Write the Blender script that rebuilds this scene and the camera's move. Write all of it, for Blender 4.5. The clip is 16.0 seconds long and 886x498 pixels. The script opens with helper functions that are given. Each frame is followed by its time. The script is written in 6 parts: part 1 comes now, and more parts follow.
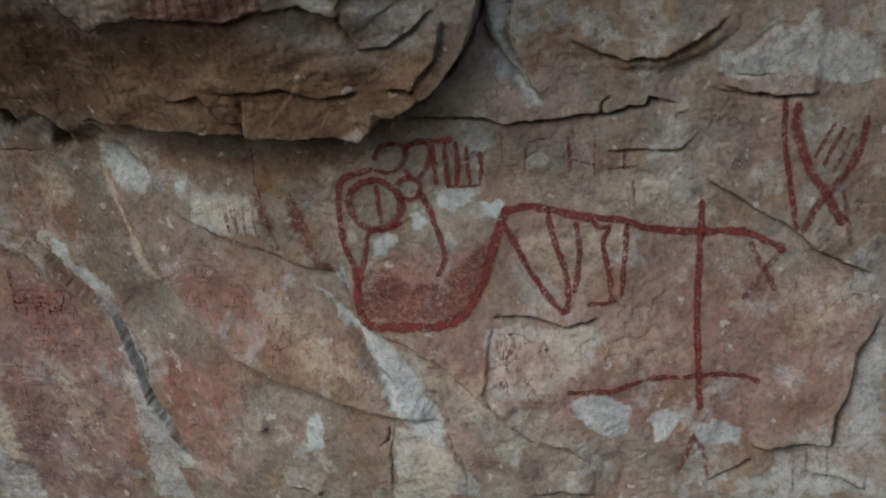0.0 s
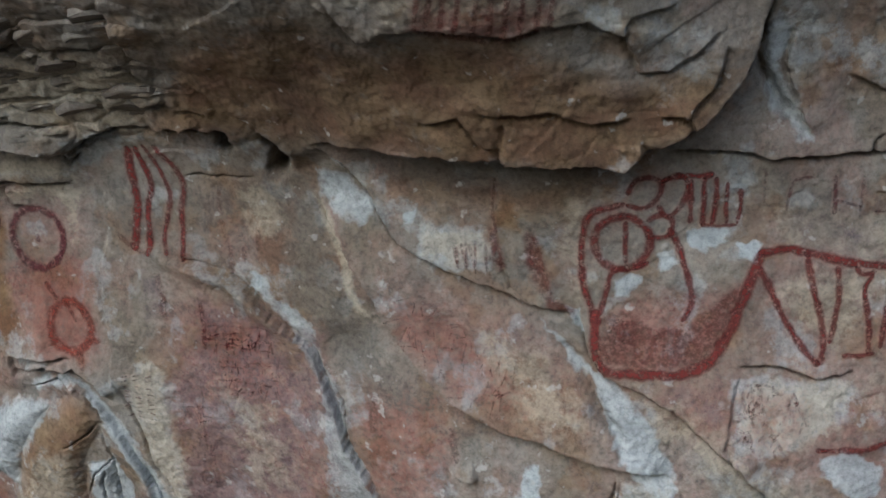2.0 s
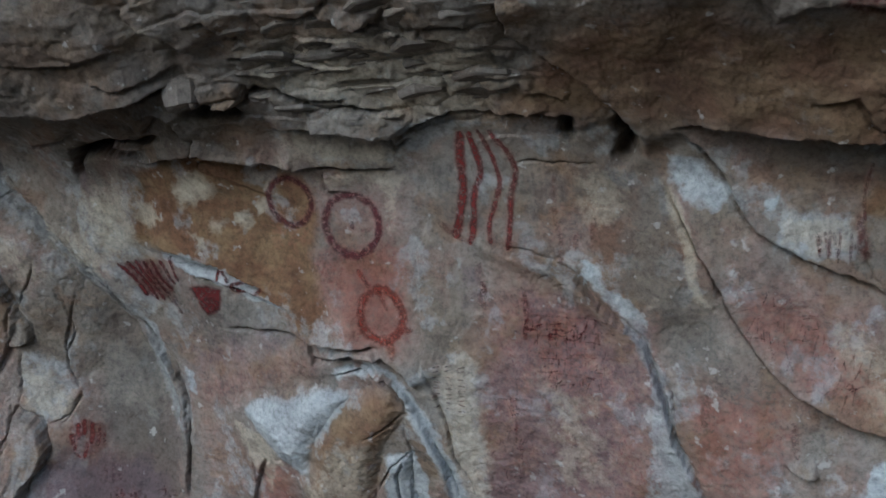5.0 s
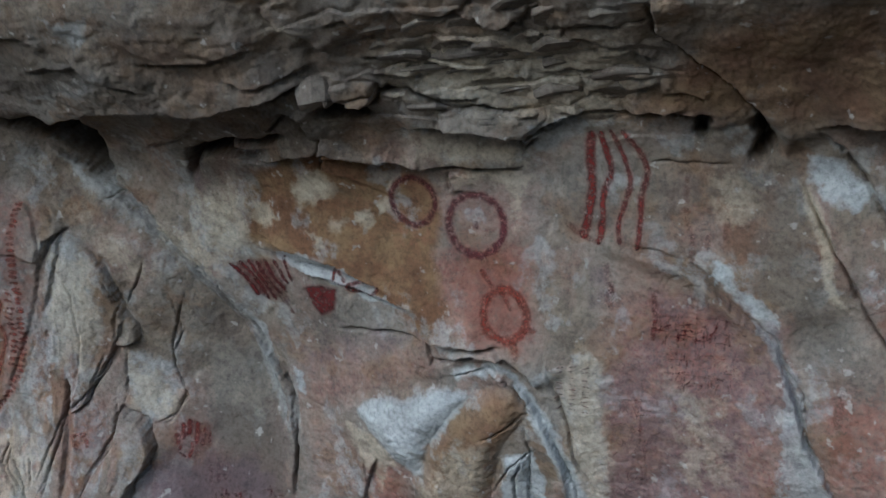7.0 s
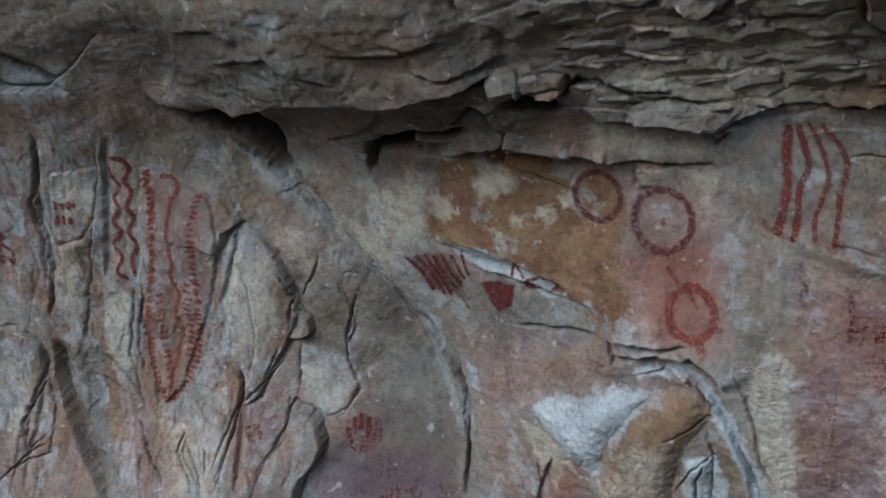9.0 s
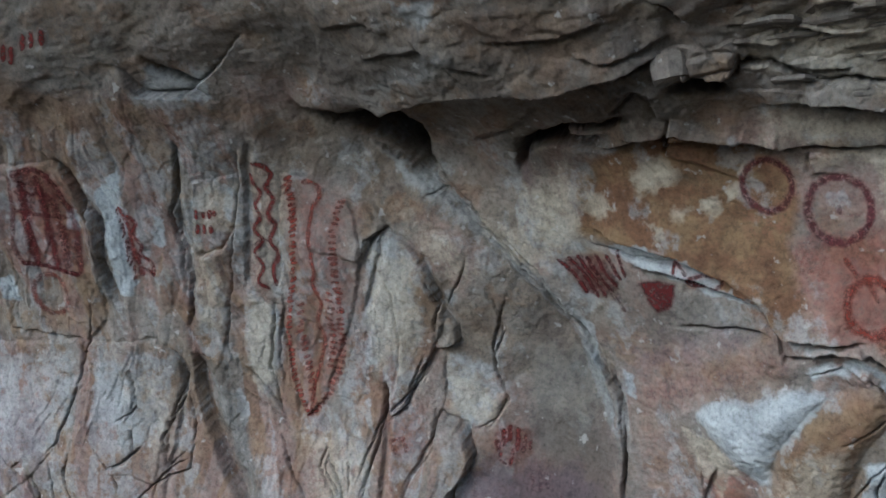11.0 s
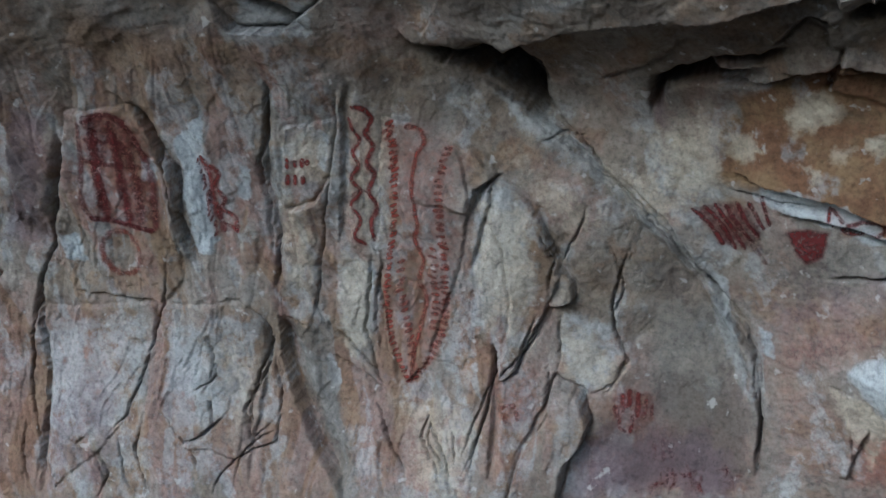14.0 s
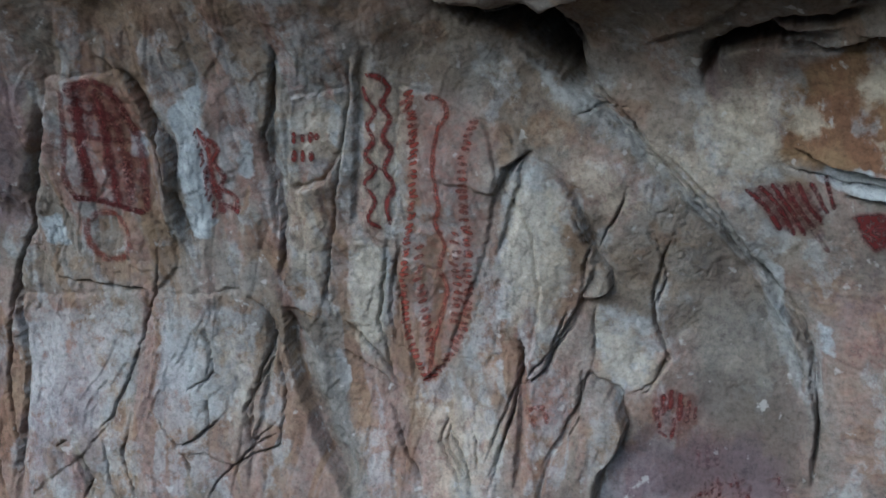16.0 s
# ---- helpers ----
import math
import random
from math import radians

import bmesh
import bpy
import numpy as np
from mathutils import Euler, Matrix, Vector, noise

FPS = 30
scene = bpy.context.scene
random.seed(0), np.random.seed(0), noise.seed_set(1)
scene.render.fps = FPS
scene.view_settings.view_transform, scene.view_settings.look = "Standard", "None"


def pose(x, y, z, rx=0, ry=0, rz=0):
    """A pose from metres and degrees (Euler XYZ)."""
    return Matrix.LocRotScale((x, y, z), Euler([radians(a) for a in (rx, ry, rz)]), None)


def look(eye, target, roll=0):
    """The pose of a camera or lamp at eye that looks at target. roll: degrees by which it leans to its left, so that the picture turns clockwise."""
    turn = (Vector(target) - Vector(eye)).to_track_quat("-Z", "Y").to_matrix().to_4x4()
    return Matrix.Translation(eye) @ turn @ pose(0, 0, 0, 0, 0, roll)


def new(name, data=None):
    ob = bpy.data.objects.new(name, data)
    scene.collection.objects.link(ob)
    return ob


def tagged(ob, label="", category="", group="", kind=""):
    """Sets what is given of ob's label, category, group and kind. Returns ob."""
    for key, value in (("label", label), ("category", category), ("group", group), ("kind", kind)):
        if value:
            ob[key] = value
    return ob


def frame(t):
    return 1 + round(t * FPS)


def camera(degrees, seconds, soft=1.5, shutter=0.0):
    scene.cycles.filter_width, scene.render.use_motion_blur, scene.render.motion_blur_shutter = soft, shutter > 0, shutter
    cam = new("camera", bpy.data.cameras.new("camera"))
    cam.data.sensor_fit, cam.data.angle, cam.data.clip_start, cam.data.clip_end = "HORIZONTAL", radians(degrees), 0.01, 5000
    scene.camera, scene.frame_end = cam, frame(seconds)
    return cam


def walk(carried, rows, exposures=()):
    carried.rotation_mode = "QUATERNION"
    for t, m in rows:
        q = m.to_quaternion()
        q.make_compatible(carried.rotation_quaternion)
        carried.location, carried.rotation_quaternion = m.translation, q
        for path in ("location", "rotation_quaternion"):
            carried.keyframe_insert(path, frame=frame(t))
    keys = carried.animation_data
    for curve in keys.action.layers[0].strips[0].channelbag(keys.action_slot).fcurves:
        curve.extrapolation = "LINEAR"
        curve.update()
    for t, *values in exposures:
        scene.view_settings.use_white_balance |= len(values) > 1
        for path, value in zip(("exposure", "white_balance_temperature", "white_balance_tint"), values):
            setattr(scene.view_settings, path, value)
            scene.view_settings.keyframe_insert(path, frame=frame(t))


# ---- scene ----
cam = camera(37.5, 16.0)
PATH = [
    (0, (0.900, 0.000, 1.600), (0.461, 1.951, 1.645), -4.91),
    (0.5, (0.670, -0.113, 1.579), (0.266, 1.845, 1.637), -3.87),
    (1, (0.489, -0.067, 1.586), (0.068, 1.888, 1.629), -2.79),
    (1.5, (0.263, 0.049, 1.549), (-0.153, 2.000, 1.689), -3.92),
    (2, (0.036, 0.086, 1.549), (-0.392, 2.033, 1.707), -3.14),
    (2.5, (-0.297, -0.045, 1.557), (-0.622, 1.922, 1.720), -5.02),
    (3, (-0.586, -0.179, 1.557), (-0.913, 1.786, 1.731), -4.13),
    (3.5, (-0.759, -0.230, 1.527), (-1.121, 1.731, 1.683), -3.06),
    (4, (-0.831, -0.174, 1.472), (-1.250, 1.773, 1.646), -3.14),
    (4.5, (-0.904, -0.067, 1.454), (-1.386, 1.864, 1.652), -2.22),
    (7, (-1.435, -0.172, 1.436), (-1.938, 1.751, 1.657), -1.65),
    (7.5, (-1.499, -0.213, 1.426), (-2.009, 1.709, 1.647), -1.06),
    (8, (-1.598, -0.255, 1.422), (-2.129, 1.661, 1.638), -0.68),
    (8.5, (-1.658, -0.242, 1.410), (-2.259, 1.653, 1.631), -0.83),
    (9, (-1.678, -0.174, 1.414), (-2.359, 1.692, 1.644), -0.29),
    (9.5, (-1.691, -0.114, 1.379), (-2.469, 1.712, 1.628), 0.06),
    (12, (-2.214, -0.016, 1.222), (-3.027, 1.783, 1.539), -1.00),
    (12.5, (-2.289, 0.034, 1.214), (-3.153, 1.815, 1.501), -0.28),
    (13, (-2.458, 0.070, 1.180), (-3.279, 1.868, 1.482), -1.39),
    (13.5, (-2.677, 0.064, 1.205), (-3.436, 1.891, 1.496), -1.46),
    (14, (-2.804, 0.098, 1.207), (-3.533, 1.939, 1.484), -1.34),
    (14.5, (-2.858, 0.204, 1.192), (-3.591, 2.044, 1.468), -1.34),
    (15, (-2.907, 0.333, 1.212), (-3.651, 2.166, 1.502), -1.06),
    (15.5, (-2.962, 0.437, 1.222), (-3.725, 2.261, 1.522), -0.47),
    (16, (-3.134, 0.512, 1.245), (-3.836, 2.365, 1.513), -1.13),
]
walk(
    cam,
    [(t, look(eye, target, roll)) for t, eye, target, roll in PATH],
    [
        (0.0, 0.15, 5500, 8), (1.0, 0.12, 5300, 8), (2.0, 0.42, 5100, 8), (2.8, 0.35, 5000, 7), (3.6, 0.2, 4850, 7), (4.5, 0.15, 4750, 8),
        (7.5, 0.24, 4800, 7), (8.5, 0.26, 4720, 7), (9.5, 0.48, 4740, 7), (12.5, 0.42, 4760, 7), (16.0, 0.44, 4680, 7),
    ],
)

# ---- light: an overcast sky outside the rock shelter ----
world = bpy.data.worlds.new("overcast_sky")
scene.world = world
world.use_nodes = True
nt = world.node_tree
sky = nt.nodes.new("ShaderNodeTexSky")
sky.sky_type, sky.sun_disc = "NISHITA", False
SUN_UP, SUN_TURN = radians(30), radians(202)
sky.sun_elevation, sky.sun_rotation = SUN_UP, SUN_TURN
sky.dust_density = 4.0
background = nt.nodes["Background"]
background.inputs["Strength"].default_value = 0.15
nt.links.new(sky.outputs[0], background.inputs["Color"])
sun = new("sun", bpy.data.lights.new("sun", "SUN"))
sun.data.energy, sun.data.angle, sun.data.color = 1.0, radians(60), (1.0, 0.98, 0.95)
way = Vector((math.sin(SUN_TURN) * math.cos(SUN_UP), math.cos(SUN_TURN) * math.cos(SUN_UP), math.sin(SUN_UP)))
sun.matrix_world = look(Vector((0, 0, 20)) + way, (0, 0, 20))


# ---- materials ----
def shader(name):
    m = bpy.data.materials.new(name)
    m.use_nodes = True
    return m, m.node_tree, m.node_tree.nodes["Principled BSDF"]


def node(tree, kind, **sockets):
    n = tree.nodes.new(kind)
    for key, value in sockets.items():
        n.inputs[key.replace("_", " ")].default_value = value
    return n


def noise_node(tree, scale, detail=6.0, rough=0.6, stretch=None):
    """Noise in metres, at scale blotches a metre."""
    place = tree.nodes.new("ShaderNodeNewGeometry")
    source = place.outputs["Position"]
    if stretch:
        mapping = tree.nodes.new("ShaderNodeMapping")
        mapping.inputs["Scale"].default_value = stretch
        tree.links.new(source, mapping.inputs["Vector"])
        source = mapping.outputs[0]
    n = node(tree, "ShaderNodeTexNoise", Scale=scale, Detail=detail, Roughness=rough)
    tree.links.new(source, n.inputs["Vector"])
    return n.outputs["Fac"]


def ramp(tree, source, *stops):
    r = tree.nodes.new("ShaderNodeValToRGB")
    while len(r.color_ramp.elements) < len(stops):
        r.color_ramp.elements.new(0.5)
    for e, (at, value) in zip(r.color_ramp.elements, stops):
        e.position, e.color = at, (*value, 1) if isinstance(value, tuple) else (value, value, value, 1)
    tree.links.new(source, r.inputs[0])
    return r.outputs[0]


def mix(tree, factor, a, b, blend="MIX"):
    n = tree.nodes.new("ShaderNodeMix")
    n.data_type, n.blend_type = "RGBA", blend
    for socket, value in ((n.inputs[0], factor), (n.inputs[6], a), (n.inputs[7], b)):
        if isinstance(value, bpy.types.NodeSocket):
            tree.links.new(value, socket)
        elif isinstance(value, tuple):
            socket.default_value = (*value, 1)
        else:
            socket.default_value = value
    return n.outputs[2]


def times(tree, a, b, op="MULTIPLY"):
    n = tree.nodes.new("ShaderNodeMath")
    n.operation, n.use_clamp = op, True
    for socket, value in zip(n.inputs, (a, b)):
        if isinstance(value, bpy.types.NodeSocket):
            tree.links.new(value, socket)
        else:
            socket.default_value = value
    return n.outputs[0]


def bump(tree, shade, *layers):
    last = None
    for height, strength, distance in layers:
        b = node(tree, "ShaderNodeBump", Strength=strength, Distance=distance)
        tree.links.new(height, b.inputs["Height"])
        if last:
            tree.links.new(last, b.inputs["Normal"])
        last = b.outputs[0]
    tree.links.new(last, shade.inputs["Normal"])


def rock_material(name, stained=True):
    m, tree, shade = shader(name)
    tone = ramp(tree, noise_node(tree, 3.0), (0.32, (0.205, 0.16, 0.11)), (0.45, (0.26, 0.225, 0.17)), (0.55, (0.30, 0.27, 0.225)), (0.7, (0.40, 0.36, 0.295)))
    tone = mix(tree, ramp(tree, noise_node(tree, 11.0, 8, 0.65), (0.42, 0.0), (0.62, 0.7)), tone, (0.24, 0.20, 0.16))
    tone = mix(tree, ramp(tree, noise_node(tree, 5.0, 7, 0.6, (1.0, 1.0, 0.6)), (0.48, 0.0), (0.62, 0.6)), tone, (0.27, 0.265, 0.235))
    speck = noise_node(tree, 60.0, 5, 0.7)
    if stained:
        at = tree.nodes.new("ShaderNodeAttribute")
        at.attribute_name = "stain"
        split = tree.nodes.new("ShaderNodeSeparateColor")
        tree.links.new(at.outputs["Color"], split.inputs[0])

        def patchy(amount, scale):
            grain = times(tree, noise_node(tree, scale, 8, 0.68), 1.3)
            patch = ramp(tree, times(tree, times(tree, amount, 0.75), grain, "ADD"), (0.78, 0.0), (0.96, 1.0))
            return times(tree, patch, times(tree, amount, 1.15))

        worn = ramp(tree, noise_node(tree, 40.0, 6, 0.75), (0.35, 0.25), (0.6, 1.0))
        rose = mix(tree, noise_node(tree, 9.0), (0.40, 0.205, 0.145), (0.345, 0.210, 0.185))
        tone = mix(tree, times(tree, split.outputs[2], worn), tone, rose)
        tone = mix(tree, times(tree, patchy(split.outputs[2], 21.0), 0.3), tone, (0.25, 0.11, 0.08))
        fleck = ramp(tree, noise_node(tree, 75.0, 5, 0.75), (0.52, 0.0), (0.62, 0.8))
        fleck = times(tree, fleck, ramp(tree, noise_node(tree, 8.0, 5, 0.6), (0.45, 0.0), (0.6, 1.0)))
        tone = mix(tree, times(tree, split.outputs[2], fleck), tone, (0.20, 0.06, 0.05))
        rust = mix(tree, ramp(tree, noise_node(tree, 7.0), (0.4, 0.0), (0.6, 1.0)), (0.26, 0.175, 0.09), (0.19, 0.105, 0.055))
        tone = mix(tree, patchy(split.outputs[1], 13.0), tone, rust)
        scar = mix(tree, noise_node(tree, 14.0), (0.40, 0.44, 0.44), (0.58, 0.63, 0.63))
        tone = mix(tree, patchy(split.outputs[0], 17.0), tone, scar)
        second = tree.nodes.new("ShaderNodeAttribute")
        second.attribute_name = "tinge"
        tinge = tree.nodes.new("ShaderNodeSeparateColor")
        tree.links.new(second.outputs["Color"], tinge.inputs[0])
        tone = mix(tree, patchy(tinge.outputs[2], 9.0), tone, mix(tree, noise_node(tree, 16.0), (0.15, 0.14, 0.115), (0.22, 0.205, 0.175)))
        tone = mix(tree, patchy(tinge.outputs[0], 11.0), tone, (0.175, 0.135, 0.15))
        tone = mix(tree, patchy(tinge.outputs[1], 19.0), tone, mix(tree, noise_node(tree, 12.0), (0.46, 0.40, 0.28), (0.62, 0.57, 0.45)))
        tone = mix(tree, patchy(second.outputs["Alpha"], 30.0), tone, (0.27, 0.105, 0.072))
        # Alpha: shade painted in as dark brown, plus a few dark rock stains.
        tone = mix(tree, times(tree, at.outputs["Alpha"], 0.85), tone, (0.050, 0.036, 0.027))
    if name.startswith("bedded"):
        # Dimmed to match the shade painted on the roof around the stones.
        tone = mix(tree, ramp(tree, noise_node(tree, 4.0), (0.35, 0.1), (0.6, 0.5)), tone, (0.14, 0.125, 0.105))
    tone = mix(tree, 0.75, tone, ramp(tree, noise_node(tree, 6.5, 8, 0.7), (0.30, (0.50, 0.49, 0.50)), (0.47, (0.86, 0.85, 0.84)), (0.62, (1.0, 0.99, 0.97))), "MULTIPLY")
    tone = mix(tree, 0.6, tone, ramp(tree, noise_node(tree, 24.0, 7, 0.75), (0.34, (0.55, 0.53, 0.53)), (0.48, (0.95, 0.94, 0.93)), (0.62, (1.12, 1.10, 1.07))), "MULTIPLY")
    tone = mix(tree, 0.65, tone, ramp(tree, speck, (0.3, 0.35), (0.5, 0.8), (0.72, 1.0)), "MULTIPLY")
    tone = mix(tree, ramp(tree, noise_node(tree, 18.0, 3, 0.5), (0.66, 0.0), (0.72, 0.55)), tone, (0.45, 0.44, 0.40))
    tree.links.new(tone, shade.inputs["Base Color"])
    shade.inputs["Roughness"].default_value = 0.88
    shade.inputs["Specular IOR Level"].default_value = 0.25
    bump(tree, shade, (noise_node(tree, 9.0, 8, 0.6), 0.12, 0.022), (noise_node(tree, 34.0, 9, 0.75), 0.5, 0.008), (noise_node(tree, 130.0, 4, 0.7), 0.6, 0.003))
    return m


def pigment(name, colours, cover, grain=55.0):
    """Old paint, worn through where the rock is rough."""
    m, tree, shade = shader(name)
    tone = mix(tree, noise_node(tree, 13.0), *colours)
    tree.links.new(tone, shade.inputs["Base Color"])
    shade.inputs["Roughness"].default_value = 0.9
    shade.inputs["Specular IOR Level"].default_value = 0.2
    clear = tree.nodes.new("ShaderNodeBsdfTransparent")
    blend = tree.nodes.new("ShaderNodeMixShader")
    low = 0.45 - 0.13 * cover
    fade = ramp(tree, noise_node(tree, grain, 6, 0.75), (low, 0.0), (low + 0.16, min(1.0, 0.2 + 0.8 * cover)))
    fade = times(tree, fade, ramp(tree, noise_node(tree, 12.0, 5, 0.65), (0.34, 0.45 + 0.4 * cover), (0.56, 1.0)))
    edge = tree.nodes.new("ShaderNodeAttribute")
    edge.attribute_name = "cover"
    tree.links.new(times(tree, fade, edge.outputs["Fac"]), blend.inputs[0])
    tree.links.new(clear.outputs[0], blend.inputs[1])
    tree.links.new(shade.outputs[0], blend.inputs[2])
    tree.links.new(blend.outputs[0], tree.nodes["Material Output"].inputs["Surface"])
    bump(tree, shade, (noise_node(tree, 26.0, 9, 0.65), 0.3, 0.009), (noise_node(tree, 130.0, 4, 0.7), 0.4, 0.003))
    return m


ROCK = rock_material("sandstone")
PLAIN_ROCK = rock_material("plain_sandstone", False)
BED_ROCK = rock_material("bedded_sandstone", False)
RED = ((0.175, 0.036, 0.027), (0.115, 0.024, 0.020))
CRIMSON = ((0.115, 0.022, 0.019), (0.08, 0.017, 0.016))
MAROON = ((0.13, 0.030, 0.030), (0.09, 0.022, 0.028))
ORANGE = ((0.23, 0.055, 0.032), (0.17, 0.038, 0.026))
PAINTS = {}


def paint_for(hue, cover):
    key = (hue, round(cover * 10))
    if key not in PAINTS:
        PAINTS[key] = pigment(f"{hue}_pigment", {"red": RED, "maroon": MAROON, "orange": ORANGE, "crimson": CRIMSON}[hue], cover)
    return PAINTS[key]


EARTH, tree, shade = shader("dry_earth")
tree.links.new(mix(tree, noise_node(tree, 2.0, 9, 0.7), (0.055, 0.045, 0.03), (0.10, 0.085, 0.06)), shade.inputs["Base Color"])
shade.inputs["Roughness"].default_value = 0.95
bump(tree, shade, (noise_node(tree, 9.0, 9, 0.7), 0.8, 0.05))

# ---- the rock face: a leaning wall under an overhang ----
LEAN = radians(30)
AXIS_Y, AXIS_Z = (-math.sin(LEAN), math.cos(LEAN)), (-math.cos(LEAN), -math.sin(LEAN))

def perlin(x, y, seed):
    rng = np.random.default_rng(seed)
    table = rng.permutation(256)
    angle = rng.random(256) * 2 * np.pi
    cosine, sine = np.cos(angle).astype(np.float32), np.sin(angle).astype(np.float32)
    ix, iy = np.floor(x).astype(int), np.floor(y).astype(int)
    fx, fy = x - ix, y - iy
    sx, sy = fx**3 * (fx * (6 * fx - 15) + 10), fy**3 * (fy * (6 * fy - 15) + 10)

    def corner(dx, dy):
        g = table[(table[(ix + dx) & 255] + iy + dy) & 255]
        return cosine[g] * (fx - dx) + sine[g] * (fy - dy)

    low = corner(0, 0) * (1 - sx) + corner(1, 0) * sx
    high = corner(0, 1) * (1 - sx) + corner(1, 1) * sx
    return 1.4 * (low * (1 - sy) + high * sy)


def fractal(x, y, seed, octaves=4, gain=0.5):
    return sum(gain**k * perlin(x * 2**k, y * 2**k, seed + k) for k in range(octaves))


STEP = 0.005
xs = np.r_[np.linspace(-15, -7.2, 60)[:-1], np.arange(-7.2, 1.7, STEP), np.linspace(1.7, 9, 55)[1:]]
ws = np.r_[np.linspace(-2.1, -1.15, 40)[:-1], np.arange(-1.15, 1.60, STEP), np.linspace(1.60, 1.9, 24)[1:]]
GX, GW = (g.astype(np.float32) for g in np.meshgrid(xs, ws, indexing="ij"))
# Coarse form: a leaning plane with broad swells and hollows.
relief = -0.4305 - 0.0336 * GX - 0.2332 * GW


def swell(x, w, wide, high, amount):
    """A broad bulge (plus) or hollow of the rock, round a place on the face."""
    global relief
    relief = relief + amount * np.exp(-(((GX - x) / wide) ** 2) - ((GW - w) / high) ** 2)


swell(-7.79, 1.40, 3.01, 0.99, 0.156)
swell(-7.64, -1.79, 3.30, 0.38, 0.129)
swell(-5.98, -0.47, 0.74, 0.59, 0.155)
swell(-5.83, 1.40, 1.02, 0.42, 0.132)
swell(-5.62, 0.38, 0.65, 0.34, -0.026)
swell(-5.04, 1.20, 0.49, 0.36, -0.012)
swell(-4.80, 0.51, 1.56, 0.66, 0.249)
swell(-4.71, -1.28, 2.77, 0.70, 0.346)
swell(-4.53, 0.95, 0.55, 0.47, -0.156)
swell(-4.51, -0.59, 0.43, 0.56, 0.098)
swell(-4.46, 4.66, 3.99, 2.78, 2.301)
swell(-4.37, 1.35, 0.79, 0.22, 0.067)
swell(-4.13, 0.56, 0.80, 0.38, -0.302)
swell(-3.80, -0.47, 0.72, 0.77, -0.262)
swell(-3.56, 2.18, 0.92, 0.60, 0.259)
swell(-3.54, 1.21, 1.38, 0.92, 0.776)
swell(-3.49, 1.18, 2.89, 3.00, -1.037)
swell(-3.31, -1.48, 1.53, 0.62, -0.213)
swell(-3.22, -0.24, 0.65, 0.32, -0.086)
swell(-2.98, -0.73, 0.37, 0.30, 0.037)
swell(-2.96, -0.22, 1.31, 0.69, 0.487)
swell(-2.94, 0.11, 0.59, 0.45, -0.079)
swell(-1.74, 0.57, 1.65, 0.30, -0.057)
swell(-1.29, -0.84, 0.79, 0.60, 0.086)
swell(-1.03, 2.64, 1.82, 2.45, 1.336)
swell(-1.01, 1.36, 1.78, 0.30, 0.218)
swell(-0.43, 0.89, 0.63, 0.50, 0.155)
swell(-0.26, -0.38, 0.71, 0.86, -0.104)
swell(-0.15, -0.59, 1.10, 1.01, 0.387)
swell(1.00, 1.92, 1.90, 0.44, 0.177)
swell(1.32, 0.76, 0.82, 1.15, 0.163)
swell(1.60, -1.58, 1.75, 0.80, 0.201)
swell(1.96, -1.23, 0.50, 0.34, -0.028)
swell(2.02, 0.45, 0.52, 1.18, 0.047)
stains = {c: np.zeros_like(GX) for c in ("pale", "ochre", "rose", "shade_and_stain", "violet", "cream", "grey", "red")}
zone = np.zeros(GX.shape, int)
ZONES = ["rock_wall"]
# Coordinates shaken by noise, so that edges and stains run ragged.
WX = GX + 0.022 * fractal(GX * 7, GW * 7, 11) + 0.010 * perlin(GX * 40, GW * 40, 15)
WW = GW + 0.022 * fractal(GX * 7, GW * 7, 21) + 0.010 * perlin(GX * 40, GW * 40, 25)


EX = GX + 0.010 * fractal(GX * 7, GW * 7, 12) + 0.0045 * fractal(GX * 45, GW * 45, 16, 2)
EW = GW + 0.010 * fractal(GX * 7, GW * 7, 22) + 0.0045 * fractal(GX * 45, GW * 45, 26, 2)


def points(text):
    return np.array([[float(v) for v in p.split(",")] for p in text.split()])


def window(p, margin):
    i0, i1 = np.searchsorted(xs, (p[:, 0].min() - margin, p[:, 0].max() + margin))
    j0, j1 = np.searchsorted(ws, (p[:, 1].min() - margin, p[:, 1].max() + margin))
    return slice(i0, i1), slice(j0, j1)


def along(p, x, w):
    """Distance from a line, the side of it (left is plus), and how far along it (0 to 1)."""
    best, side, share = np.full(x.shape, 1e9), np.ones(x.shape), np.zeros(x.shape)
    lengths = np.hypot(*np.diff(p, axis=0).T)
    total, run = lengths.sum(), 0.0
    for (ax, aw), (bx, bw), length in zip(p[:-1], p[1:], lengths):
        dx, dw = bx - ax, bw - aw
        s = np.clip(((x - ax) * dx + (w - aw) * dw) / max(length**2, 1e-9), 0, 1)
        d = np.hypot(x - ax - s * dx, w - aw - s * dw)
        nearer = d < best
        best = np.where(nearer, d, best)
        side = np.where(nearer, np.sign(dx * (w - aw) - dw * (x - ax)), side)
        share = np.where(nearer, (run + s * length) / total, share)
        run += length
    return best, side, share


def smooth(v):
    v = np.clip(v, 0, 1)
    return v * v * (3 - 2 * v)


LIFT = 1.15


